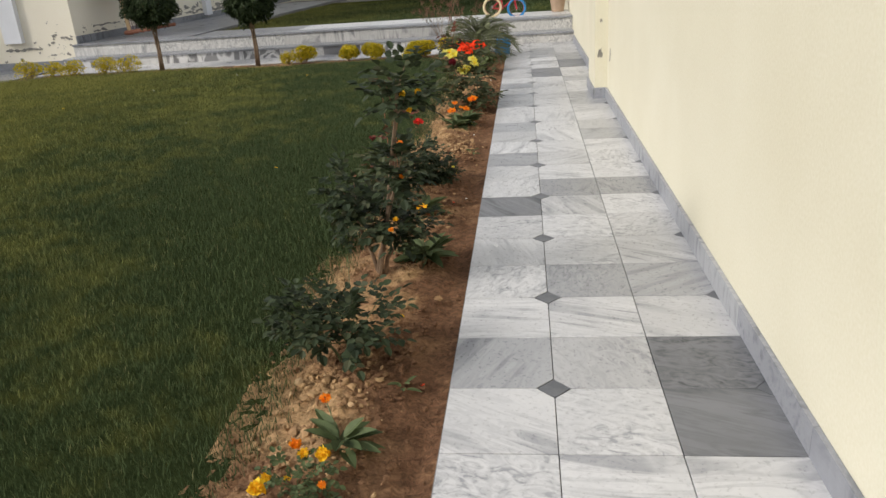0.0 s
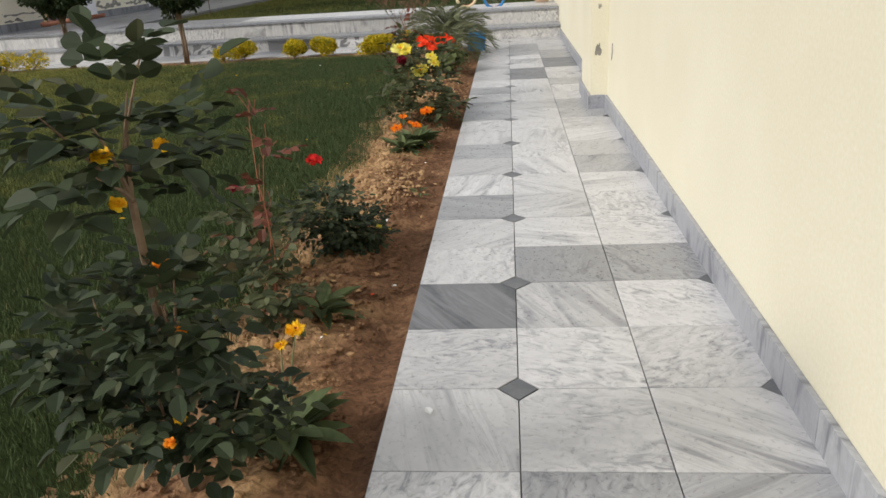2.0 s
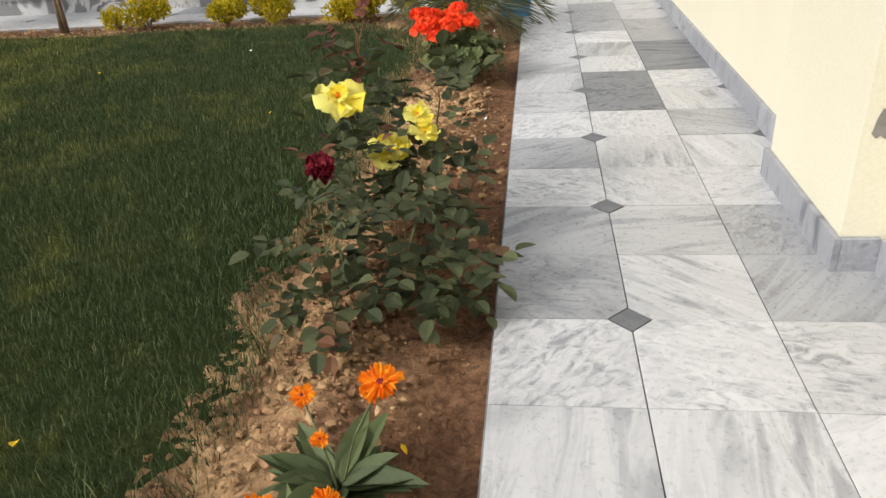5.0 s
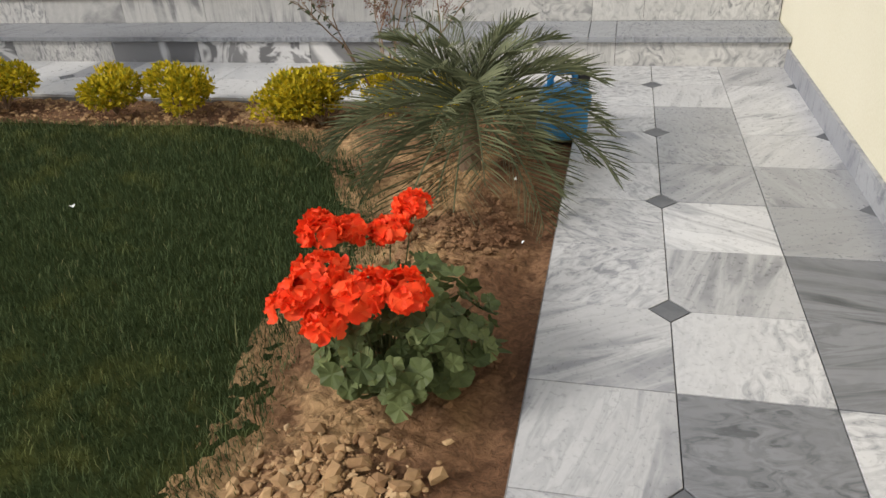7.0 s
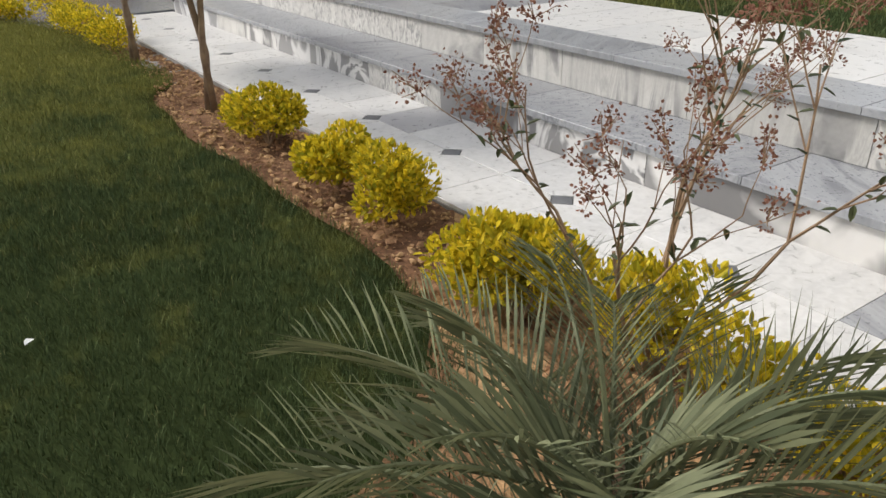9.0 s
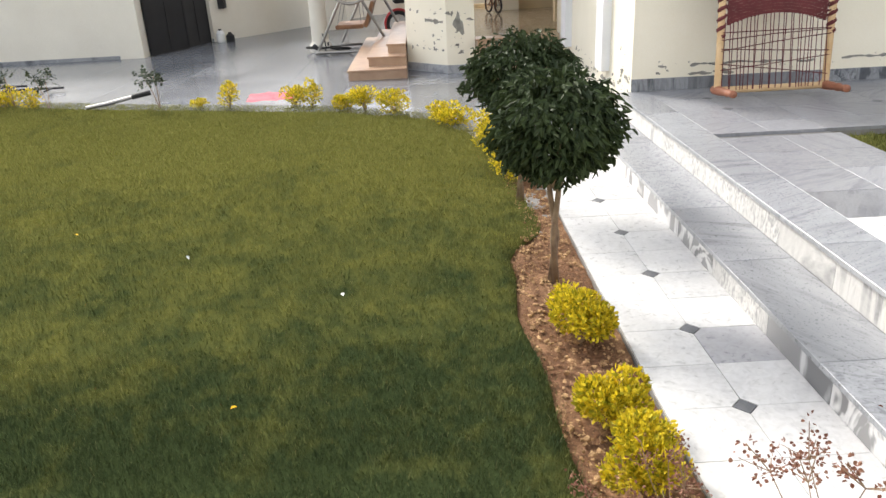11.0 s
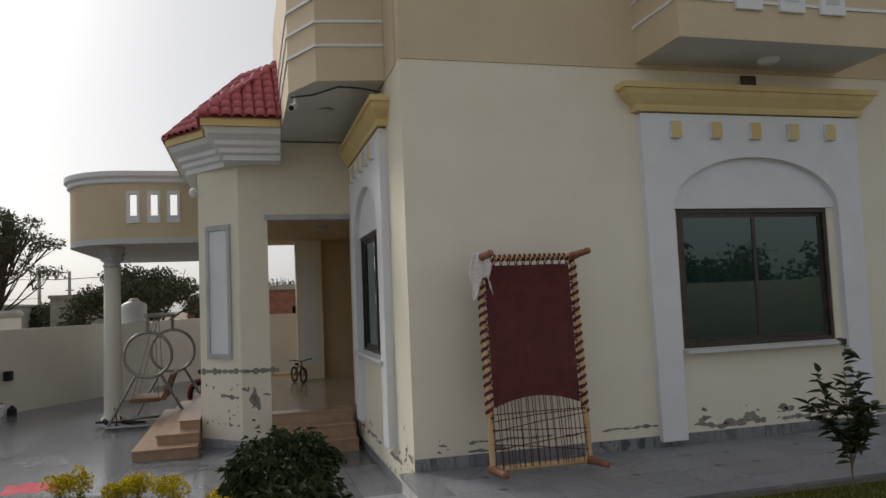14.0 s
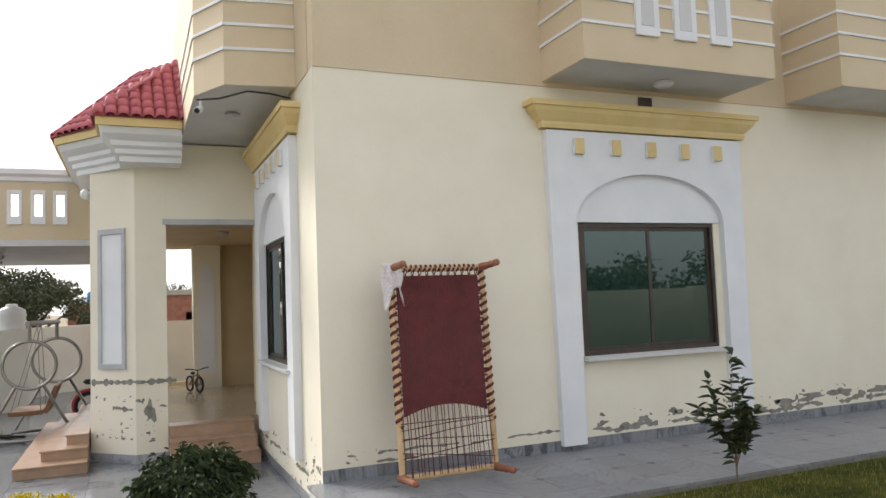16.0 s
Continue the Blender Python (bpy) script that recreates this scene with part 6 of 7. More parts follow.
can = thing("jerrycan", "scuffed bright blue plastic jerrycan standing beside the palm", "jerrycan", at=pose(-0.06, 9.4, -0.01, 0, 6, 28))
part("body", rounded(Geo(), 0.105, 0.075, [(0.0, 0.9), (0.012, 1.0), (0.085, 1.0), (0.095, 0.95), (0.11, 0.95), (0.12, 1.0), (0.18, 1.0), (0.2, 0.97), (0.222, 0.82), (0.23, 0.6)]), M_BLUE, can, "", True)
part("handle", tube(Geo(), [(-0.075, 0, 0.215), (-0.08, 0, 0.26), (-0.062, 0, 0.285), (-0.02, 0, 0.292), (0.02, 0, 0.288), (0.035, 0, 0.262), (0.036, 0, 0.222)], 0.0155, 0.0155, 10), M_BLUE, can, "moulded blue carrying handle", True)
neck = part("neck", lathe(Geo(), (0.072, 0, 0.2), [(0.03, 0), (0.028, 0.04), (0.024, 0.05)], 16), M_BLUE, can)
part("cap", lathe(Geo(), (0.072, 0, 0.248), [(0.031, 0), (0.031, 0.024), (0.026, 0.03)], 16), M_RUBBER, neck, "black screw cap")
r = random.Random(21)
for k in range(26):
    x, y = r.uniform(-0.3, -0.03), r.uniform(0.3, 9.0)
    g = leaf(Geo(), (0, 0, 0), rvec(r), (0, 0, 1), r.uniform(0.014, 0.03), 0.012, 0.2, 0.1)
    tagged(part("fallen_petal", g, r.choice([M_PVC, M_PVC, P_RED, P_GOLD]), at=(x, y, 0.004)), "small fallen petal lying on the soil", "petal", "fallen petals on the soil")
for k, (x, y) in enumerate([(0.12, 1.62), (-1.5, 3.2), (-2.1, 6.0), (-1.2, 7.0), (-3.0, 5.0), (-2.6, 7.9), (-4.4, 7.2), (-1.0, 4.7), (-3.7, 8.3), (-5.0, 6.2), (-1.8, 8.4)]):
    g = leaf(Geo(), (0, 0, 0), (r.uniform(-1, 1), r.uniform(-1, 1), 0.2), (0, 0, 1), 0.032, 0.022, 0.2, 0.1)
    tagged(part("fallen_leaf", g, P_GOLD if k % 2 else M_PVC, at=(x, y, 0.006 if x > 0 else 0.035)), "small yellowed leaf lying on the ground", "leaf", "fallen leaves on the ground")


def wheel(parent, centre, turn, R, tyre_mat, rim_mat, r_t=0.022, name="wheel"):
    w = part(name, torus(Geo(), (0, 0, 0), turn, R, r_t, 30, 8), tyre_mat, parent, at=centre)
    part("rim", torus(Geo(), (0, 0, 0), turn, R * 0.88, 0.007, 28, 6), rim_mat, w)
    sp = Geo()
    for k in range(14):
        a = 2 * math.pi * k / 14
        tube(sp, [turn @ Vector((0.015 * math.cos(a + 0.6), 0.015 * math.sin(a + 0.6), 0.01 * (-1) ** k)), turn @ Vector((R * 0.87 * math.cos(a), R * 0.87 * math.sin(a), 0))], 0.0016, 0.0016, 4)
    tube(sp, [turn @ Vector((0, 0, -0.035)), turn @ Vector((0, 0, 0.035))], 0.014, 0.014, 8)
    part("spoke_set", sp, M_STEEL, w)
    return w


def bicycle(at, R, frame_mat, tyre_a, tyre_b, label):
    """A small bicycle pointing along its own x axis."""
    root = thing("bicycle", label, "bicycle", at=at)
    up = Matrix.Rotation(math.pi / 2, 3, "X")
    wheel(root, (0, 0, R + 0.022), up, R, tyre_a, frame_mat)
    wheel(root, (2.9 * R, 0, R + 0.022), up, R, tyre_b, frame_mat)
    q = R
    g = Geo()
    for a, b in (((0, 0, q), (1.2 * q, 0, 1.0 * q)), ((1.2 * q, 0, q), (0.95 * q, 0, 2.5 * q)), ((1.2 * q, 0, q), (2.5 * q, 0, 2.3 * q)), ((1.0 * q, 0, 2.1 * q), (2.45 * q, 0, 2.6 * q)), ((0, 0, q), (1.0 * q, 0, 2.1 * q)), ((2.9 * q, 0.04, q), (2.48 * q, 0.02, 2.4 * q)), ((2.9 * q, -0.04, q), (2.48 * q, -0.02, 2.4 * q)), ((2.48 * q, 0, 2.3 * q), (2.38 * q, 0, 3.1 * q))):
        tube(g, [a, b], 0.014, 0.014, 7)
    part("frame", g, frame_mat, root, "painted tube frame")
    bar = tube(Geo(), [(2.15 * q, 0.26, 3.35 * q), (2.35 * q, 0.14, 3.3 * q), (2.38 * q, 0, 3.05 * q), (2.35 * q, -0.14, 3.3 * q), (2.15 * q, -0.26, 3.35 * q)], 0.012, 0.012, 7)
    part("handlebar", bar, M_RUBBER, root)
    s = Geo()
    lump(s, (0.9 * q, 0, 2.62 * q), 0.11, 0.06, 0.035, random.Random(2))
    part("saddle", s, M_RUBBER, root)
    part("pedal", box(Geo(), 1.12 * q, 1.32 * q, 0.05, 0.12, 0.72 * q, 0.78 * q, 0.004), M_RUBBER, root)
    part("pedal", box(Geo(), 1.08 * q, 1.28 * q, -0.12, -0.05, 1.2 * q, 1.26 * q, 0.004), M_RUBBER, root)
    return root


bicycle(pose(-0.28, 11.42, RISE2, 0, 6, 12), 0.145, M_REDPAINT, M_CREAMTYRE, M_BLUE, "child's bicycle with cream and blue tyres on the terrace")
bicycle(pose(-16.5, 10.3, 0.53, 0, 0, 22), 0.15, M_BROWN, M_RUBBER, M_RUBBER, "small bicycle parked on the polished porch floor")
bicycle(pose(-15.9, 6.7, 0.03, 80, 0, 65), 0.2, M_BLACK, M_RUBBER, M_RUBBER, "bicycle lying on its side by the carport column")
pot = thing("plant_pot", "plain tan clay pot standing against the wall", "pot", at=(0.86, 11.9, RISE2))
part("body", lathe(Geo(), (0, 0, 0), [(0.1, 0), (0.105, 0.01), (0.14, 0.24), (0.155, 0.25), (0.155, 0.29), (0.135, 0.29), (0.13, 0.24)], 24), M_TERRA, pot, "", True)
part("soil", lathe(Geo(), (0, 0, 0.22), [(0.128, 0), (0.1, 0.015), (0.02, 0.02)], 18), M_SOIL, pot)

# string bed leaning on the house wall
bed = thing("string_bed", "wooden string bed with maroon webbing leaning upright on the wall", "bed", at=(HX + 0.68, 12.22, RISE2 - 0.02))
LEAN = Matrix.Translation((0, 0, 0)) @ Matrix.Rotation(radians(-4.5), 4, "Y")
def bedm(geo):
    geo.v = [tuple(LEAN @ Vector(p)) for p in geo.v]
    return geo
W, H = 0.53, 2.27
for s in (-1, 1):
    part("side_rail", bedm(tube(Geo(), [(0, s * W, 0.12), (0, s * W, H)], 0.034, 0.032, 10)), M_WOOD, bed, "pale wooden side rail")
    wrap = Geo()
    turns = 18
    pts = [(0.026 * math.cos(q * 0.6283), s * W + 0.026 * math.sin(q * 0.6283), 0.62 + (H - 0.66) * q / (turns * 10)) for q in range(turns * 10 + 1)]
    tube(wrap, pts, 0.021, 0.021, 6)
    part("rope_wrap", bedm(wrap), M_MAROON, bed, "spiral maroon rope wrap")
    for z in (0.12, H):
        leg = Geo()
        lathe(leg, (0, 0, 0), [(0.034, -0.1), (0.045, -0.06), (0.045, 0.06), (0.034, 0.08), (0.042, 0.14), (0.03, 0.17), (0.04, 0.26), (0.026, 0.3), (0.036, 0.36), (0.034, 0.4)], 14)
        leg.v = [(p[2], s * W + p[1], z + p[0]) for p in leg.v]
        part("leg", bedm(leg), M_TURNED, bed, "turned reddish wooden leg", True)
for z in (0.12, H):
    part("end_rail", bedm(tube(Geo(), [(0, -W, z), (0, W, z)], 0.033, 0.033, 10)), M_WOOD, bed, "pale wooden end rail")
wrap = Geo()
for k in range(17):
    y = -W + 0.05 + k * (2 * W - 0.1) / 17
    tube(wrap, [(0.027 * math.cos(t), y + 0.045 * t / 6.28, H + 0.027 * math.sin(t)) for t in (q * 6.28 / 10 for q in range(11))], 0.017, 0.017, 5)
part("rope_wrap", bedm(wrap), M_MAROON, bed, "spiral maroon rope wrap")
web = Geo()
NX, NZ = 28, 46
y0, y1, z1 = -W + 0.052, W - 0.052, H - 0.08
def zlow(y):
    return 0.72 - 0.0 + 0.1 * (1 - (y / (W - 0.052)) ** 2)
for i in range(NX):
    for k in range(NZ):
        ya, yb = y0 + (y1 - y0) * i / NX, y0 + (y1 - y0) * (i + 1) / NX
        zl = zlow((ya + yb) / 2)
        za, zb = zl + (z1 - zl) * k / NZ, zl + (z1 - zl) * (k + 1) / NZ
        up_ = 0.0045 if ((abs(i - NX // 2) + abs(k % 23 - 11)) // 2) % 2 else 0.0
        box(web, up_ - 0.006, up_ + 0.004, ya + 0.0004, yb - 0.0004, za + 0.0004, zb - 0.0004)
part("webbing", bedm(web), M_MAROON, bed, "maroon herringbone webbing")
lace = Geo()
for k in range(40):
    z = 0.8 + k * (H - 0.9) / 40
    for s in (-1, 1):
        tube(lace, [(0.03, s * W, z), (0.0, s * (W - 0.05), z + 0.025 * (-1) ** k)], 0.006, 0.006, 4)
for k in range(24):
    y = y0 + (y1 - y0) * k / 23
    tube(lace, [(0.03, y, H), (0.0, y + 0.015 * (-1) ** k, z1)], 0.006, 0.006, 4)
tagged(part("lacing", bedm(lace), M_MAROON, bed), "", "", "", "stuff")
r = random.Random(31)
for k in range(26):
    y = y0 + (y1 - y0) * (k + r.uniform(-0.3, 0.3)) / 25
    part("string", bedm(tube(Geo(), [(0.035, y + r.uniform(-0.02, 0.02), 0.12), (0.0, y, zlow(max(-0.42, min(0.42, y))) + 0.01)], 0.0045, 0.0045, 4)), M_MAROON, bed)
for z, dz in ((0.62, 0.03), (0.55, 0.06), (0.48, -0.03), (0.36, 0.05), (0.3, -0.07), (0.66, 0.0)):
    part("string", bedm(tube(Geo(), [(0.03, -W, z - dz), (0.005, 0, z + r.uniform(-0.01, 0.01)), (0.03, W, z + dz)], 0.0045, 0.0045, 4)), M_MAROON, bed)
cl = Geo()
for j in range(16):
    for i in range(13):
        u, v = i / 12, j / 15
        a = (u - 0.5) * 2.6
        y = -W - 0.02 + 0.11 * math.sin(a) + 0.02 * math.sin(v * 9 + u * 5)
        cl.v.append((0.05 + 0.05 * math.cos(a) + 0.012 * math.sin(u * 14 + v * 3), y, H + 0.05 - 0.5 * v * (0.75 + 0.25 * math.sin(u * 7))))
cl.f = [(j * 13 + i, j * 13 + i + 1, (j + 1) * 13 + i + 1, (j + 1) * 13 + i) for j in range(15) for i in range(12)]
cl = bedm(cl)
cloth = tagged(part("hanging_cloth", cl, M_CLOTH, smooth=True, at=(HX + 0.68, 12.22, RISE2 - 0.02)), "pale printed cloth draped over a corner of the string bed", "cloth")
sol = cloth.modifiers.new("thick", "SOLIDIFY")
sol.thickness = 0.006

# ---- driveway things ----
sw = thing("garden_swing", "polished steel garden swing with ring ends and a brown seat", "swing", at=(-15.3, 7.52, -0.012))
ringm = Matrix.Rotation(math.pi / 2, 3, "Y")
for dx, dy in ((0.25, -0.06), (-0.95, 0.28)):
    part("ring", torus(Geo(), (dx, dy, 1.39), ringm, 0.43, 0.03, 40, 8), M_STEEL, sw, "large steel ring", True)
    part("leg", tube(Geo(), [(dx, dy - 0.22, 1.02), (dx, dy - 0.72, 0.1)], 0.028, 0.028, 8), M_STEEL, sw)
    part("leg", tube(Geo(), [(dx, dy + 0.22, 1.02), (dx, dy + 0.72, 0.1)], 0.028, 0.028, 8), M_STEEL, sw)
    part("foot_bar", tube(Geo(), [(dx, dy - 0.78, 0.05), (dx, dy + 0.78, 0.05)], 0.03, 0.03, 8), M_STEEL, sw)
    part("post", tube(Geo(), [(dx, dy, 1.8), (dx, dy, 2.14)], 0.035, 0.035, 8), M_STEEL, sw)
part("top_bar", tube(Geo(), [(0.35, -0.08, 2.14), (-1.05, 0.3, 2.14)], 0.045, 0.045, 10), M_STEEL, sw)
part("seat", box(Geo(), -0.85, 0.1, -0.42, 0.14, 0.47, 0.55, 0.015), M_BROWN, sw, "brown padded seat")
part("backrest", box(Geo(), -0.85, 0.1, 0.0, 0.07, 0.0, 0.52, 0.015, Matrix.Translation((0, 0.145, 0.5)) @ Matrix.Rotation(radians(-20), 4, "X")), M_BROWN, sw, "brown padded backrest")
for dx, dy in ((0.07, -0.38), (0.07, 0.1), (-0.82, -0.38), (-0.82, 0.1)):
    part("chain", tube(Geo(), [(dx, dy, 0.54), (dx * 0.7, 0.05, 2.1)], 0.007, 0.007, 5), M_STEEL, sw, "thin steel chain")
mb = thing("motorcycle", "red motorcycle parked behind the swing", "motorcycle", at=pose(-17.6, 8.3, -0.012, 0, 0, 100))
upm = Matrix.Rotation(math.pi / 2, 3, "X")
wheel(mb, (0, 0, 0.3), upm, 0.26, M_RUBBER, M_STEEL, 0.045)
wheel(mb, (1.25, 0, 0.3), upm, 0.26, M_RUBBER, M_STEEL, 0.045)
tank = lump(Geo(), (0.78, 0, 0.86), 0.34, 0.17, 0.17, random.Random(3))
part("tank", tank, M_REDPAINT, mb, "red fuel tank", True)
part("seat", box(Geo(), -0.1, 0.52, -0.12, 0.12, 0.76, 0.86, 0.04), M_RUBBER, mb, "black seat")
part("engine", box(box(Geo(), 0.45, 0.85, -0.14, 0.14, 0.3, 0.62, 0.04), 0.2, 0.5, -0.2, -0.14, 0.25, 0.35, 0.02), M_STEEL, mb, "steel engine block")
part("fork", tube(tube(Geo(), [(1.25, 0.08, 0.3), (1.0, 0.08, 1.02)], 0.022), [(1.25, -0.08, 0.3), (1.0, -0.08, 1.02)], 0.022), M_STEEL, mb)
part("handlebar", tube(Geo(), [(0.85, 0.36, 1.08), (0.98, 0.18, 1.1), (1.0, 0, 1.02), (0.98, -0.18, 1.1), (0.85, -0.36, 1.08)], 0.016), M_RUBBER, mb)
part("headlight", lathe(Geo(), (1.1, 0, 0.86), [(0.05, 0), (0.1, 0.05), (0.1, 0.14), (0.06, 0.18)], 14), M_REDPAINT, mb)
part("mudguard", torus(Geo(), (0, 0, 0.32), upm, 0.31, 0.03, 24, 6), M_REDPAINT, mb)
tk = thing("water_tank", "white plastic water tank on the boundary wall", "water tank", at=(-20.6, 6.45, 1.93))
part("body", lathe(Geo(), (0, 0, 0), [(0.3, 0), (0.32, 0.04), (0.31, 0.16), (0.33, 0.2), (0.31, 0.3), (0.33, 0.36), (0.3, 0.5), (0.14, 0.58)], 18), M_PVC, tk, "", True)
part("lid", lathe(Geo(), (0, 0, 0.58), [(0.13, 0), (0.13, 0.05), (0.08, 0.07)], 14), M_PVC, tk)
tagged(part("tank_shelf", box(Geo(), -20.95, -20.2, 6.05, 6.85, -0.1, 1.93, 0.02), M_OFFWHITE), "off-white masonry stand under the water tank", "stand")
g = Geo()
for j in range(9):
    for i in range(13):
        g.v.append((0.34 * (j / 8 - 0.5) + 0.015 * math.sin(i), 0.62 * (i / 12 - 0.5) + 0.012 * math.sin(j * 2), 0.012 + 0.03 * abs(noise.noise(Vector((i * 0.5, j * 0.5, 2)))) + 0.05 * (j / 8)))
g.f = [(j * 13 + i, j * 13 + i + 1, (j + 1) * 13 + i + 1, (j + 1) * 13 + i) for j in range(8) for i in range(12)]
tagged(part("pink_rag", g, M_PINK, smooth=True, at=pose(-10.02, 6.72, 0.07, 0, 16, 0)), "bright pink cloth spread at the lawn edge", "cloth")
hose = thing("pipe", "pale metal pipe with a black end lying by the lawn", "pipe", at=(0, 0, 0))
part("tube", tube(Geo(), [(-10.3, 4.05, 0.03), (-10.45, 4.3, 0.05), (-10.6, 4.6, 0.1)], 0.03), M_STEEL, hose)
part("end", tube(Geo(), [(-10.6, 4.6, 0.1), (-10.68, 4.85, 0.14)], 0.036), M_RUBBER, hose, "black end")
for k, (x, y) in enumerate([(-12.6, 1.2), (-12.2, 2.0)]):
    rk = thing("steel_rack", "dark steel frame lying on the driveway", "frame", "steel frames on the driveway", at=(x, y, 0.0))
    for q in range(5):
        part("bar", tube(Geo(), [(0, 0.18 * q, 0.05), (0.5, 0.18 * q + 0.1, 0.08)], 0.015), M_BLACK, rk)
    part("rail", tube(Geo(), [(0, -0.1, 0.05), (0, 0.9, 0.05)], 0.02), M_BLACK, rk)
tap = thing("water_tap", "short standpipe with a tap at the wall", "tap", at=(-15.85, -0.35, -0.012))
part("pipe", tube(Geo(), [(0, 0, 0), (0, 0, 0.62)], 0.025), M_PVC, tap)
part("spout", tube(Geo(), [(0, 0, 0.58), (0.12, 0.02, 0.58), (0.16, 0.02, 0.52)], 0.016), M_STEEL, tap)
for k, (dy, h, mat) in enumerate(((-0.05, 0.28, M_PVC), (0.18, 0.2, M_RUBBER))):
    cn = thing("can", "small plastic can standing by the gate", "can", "cans by the gate", at=(-18.6, 3.95 + dy, -0.012))
    part("body", lathe(Geo(), (0, 0, 0), [(0.09, 0), (0.1, 0.02), (0.1, h * 0.75), (0.05, h)], 14), mat, cn)
    part("cap", lathe(Geo(), (0, 0, h), [(0.04, 0), (0.04, 0.03)], 10), M_RUBBER, cn)
bx = thing("meter_box", "dark box fixed to the boundary wall by the gate", "box", at=(-19.0, 3.92, 0.75))
part("case", box(Geo(), -0.12, 0.12, -0.05, 0.1, 0, 0.22, 0.01), M_BLACK, bx)

# fixtures on the house
cam_b = thing("security_camera", "white security camera under the balcony corner", "security camera", at=(-9.2, 9.98, 4.8))
part("body", tube(Geo(), [(0, 0, -0.05), (0.16, -0.06, -0.12)], 0.04, 0.045, 12), M_PVC, cam_b)
part("lens", tube(Geo(), [(0.16, -0.06, -0.12), (0.18, -0.067, -0.13)], 0.036, 0.03, 12), M_RUBBER, cam_b)
part("bracket", tube(Geo(), [(0, 0, 0.09), (0, 0, -0.05)], 0.015), M_PVC, cam_b)
cab = thing("cable", "black cable sagging along the balcony edge", "cable")
part("wire", tube(Geo(), [(-9.2, 9.93, 4.86), (-9.0, 10.18, 4.84), (-8.72, 10.48, 4.875), (-8.7, 10.75, 4.86), (-8.7, 11.0, 4.82)], 0.012, 0.012, 6), M_CABLE, cab)
pl = thing("ceiling_lamp", "small round lamp under the porch ceiling", "lamp", at=(-14.0, 10.75, 3.7))
part("globe", lathe(Geo(), (0, 0, -0.1), [(0.04, 0), (0.1, 0.03), (0.12, 0.07), (0.12, 0.1)], 18), M_GREYTRIM, pl, "", True)
dl = thing("downlight", "small round downlight in the balcony slab", "lamp", at=(-9.9, 10.45, 4.885))
part("ring", lathe(Geo(), (0, 0, -0.02), [(0.08, 0), (0.1, 0.01), (0.1, 0.02)], 16), M_GREYTRIM, dl)
wl = thing("wall_lamp", "small white globe lamp under the porch cornice", "lamp", at=(-12.62, 8.5, 4.15))
part("globe", lathe(Geo(), (0, 0, 0), [(0.02, -0.08), (0.06, -0.05), (0.075, 0), (0.05, 0.06), (0.02, 0.08)], 14), M_PVC, wl, "", True)
part("arm", tube(Geo(), [(0, 0.0, 0.05), (0, 0.08, 0.07)], 0.012), M_STEEL, wl)

# ---- beyond the walls ----
def far_tree(name, base, h, crown, label, mat, seed, n, leaf_size, trunk_r=0.16, droop=0.3):
    """A tapered trunk with limbs; leaf clumps (x, y, z, rx, rz) at the limbs' ends, with gaps between."""
    r = random.Random(seed)
    root = thing(name, label, "tree", at=base)
    tr, g = Geo(), Geo()
    tube(tr, [(0, 0, -0.4), (0.05, 0.03, h * 0.14), (0.0, 0.06, h * 0.28), (0.1, 0.1, h * 0.42), (0.05, 0.2, h * 0.6)], trunk_r, trunk_r * 0.4, 9)
    for cx, cy, cz, R, RZ in crown:
        c = Vector((cx, cy, cz))
        fork = Vector((0.04, 0.07, min(cz * 0.75, h * r.uniform(0.24, 0.58))))
        mid = fork.lerp(c, 0.5) + Vector((0, 0, -0.04 * h)) + rvec(r) * 0.15
        tube(tr, [fork, fork.lerp(mid, 0.5) + rvec(r) * 0.1, mid, mid.lerp(c, 0.6) + rvec(r) * 0.15, c], trunk_r * 0.3, 0.02, 6)
        for q in range(4):
            tube(tr, [mid.lerp(c, 0.4), c + Vector((r.gauss(0, R * 0.6), r.gauss(0, R * 0.6), r.gauss(0, RZ * 0.5)))], 0.03, 0.01, 5)
        for q in range(n):
            o = rvec(r)
            k = r.random() ** 0.4
            p = c + Vector((o.x * R, o.y * R, o.z * RZ)) * k
            leaf(g, p, rvec(r) + Vector((0, 0, -droop)), rvec(r), leaf_size * r.uniform(0.6, 1.3), leaf_size * r.uniform(0.35, 0.6), 0.15, 0.1)
    part("trunk", tr, M_DARKBARK, root)
    part("crown", g, mat, root)
    return root


r = random.Random(55)
crown = [(r.gauss(0, 1.5), r.gauss(0.5, 1.6), r.uniform(2.2, 9.3), r.uniform(0.8, 1.3), r.uniform(0.7, 1.2)) for k in range(28)]
far_tree("eucalyptus", (-40, -17.4, -0.2), 10, crown, "tall dark eucalyptus with drooping foliage beyond the wall", L_FAR, 1, 520, 0.2, 0.22, 1.0)
crown = []
for k in range(44):
    a, q = r.uniform(0, 6.28), r.uniform(0.2, 1)
    crown.append((3.5 * q * math.cos(a), 3.5 * q * math.sin(a), 2.9 + 4.6 * math.sqrt(1 - q * q * 0.8) * r.uniform(0.55, 1.05), r.uniform(0.4, 0.8), r.uniform(0.3, 0.55)))
far_tree("feathery_tree", (-40, -2.6, -0.2), 6.5, crown, "open feathery tree with many bare forks beyond the wall", L_FAR, 2, 135, 0.16, 0.2, 0.2)
crown = []
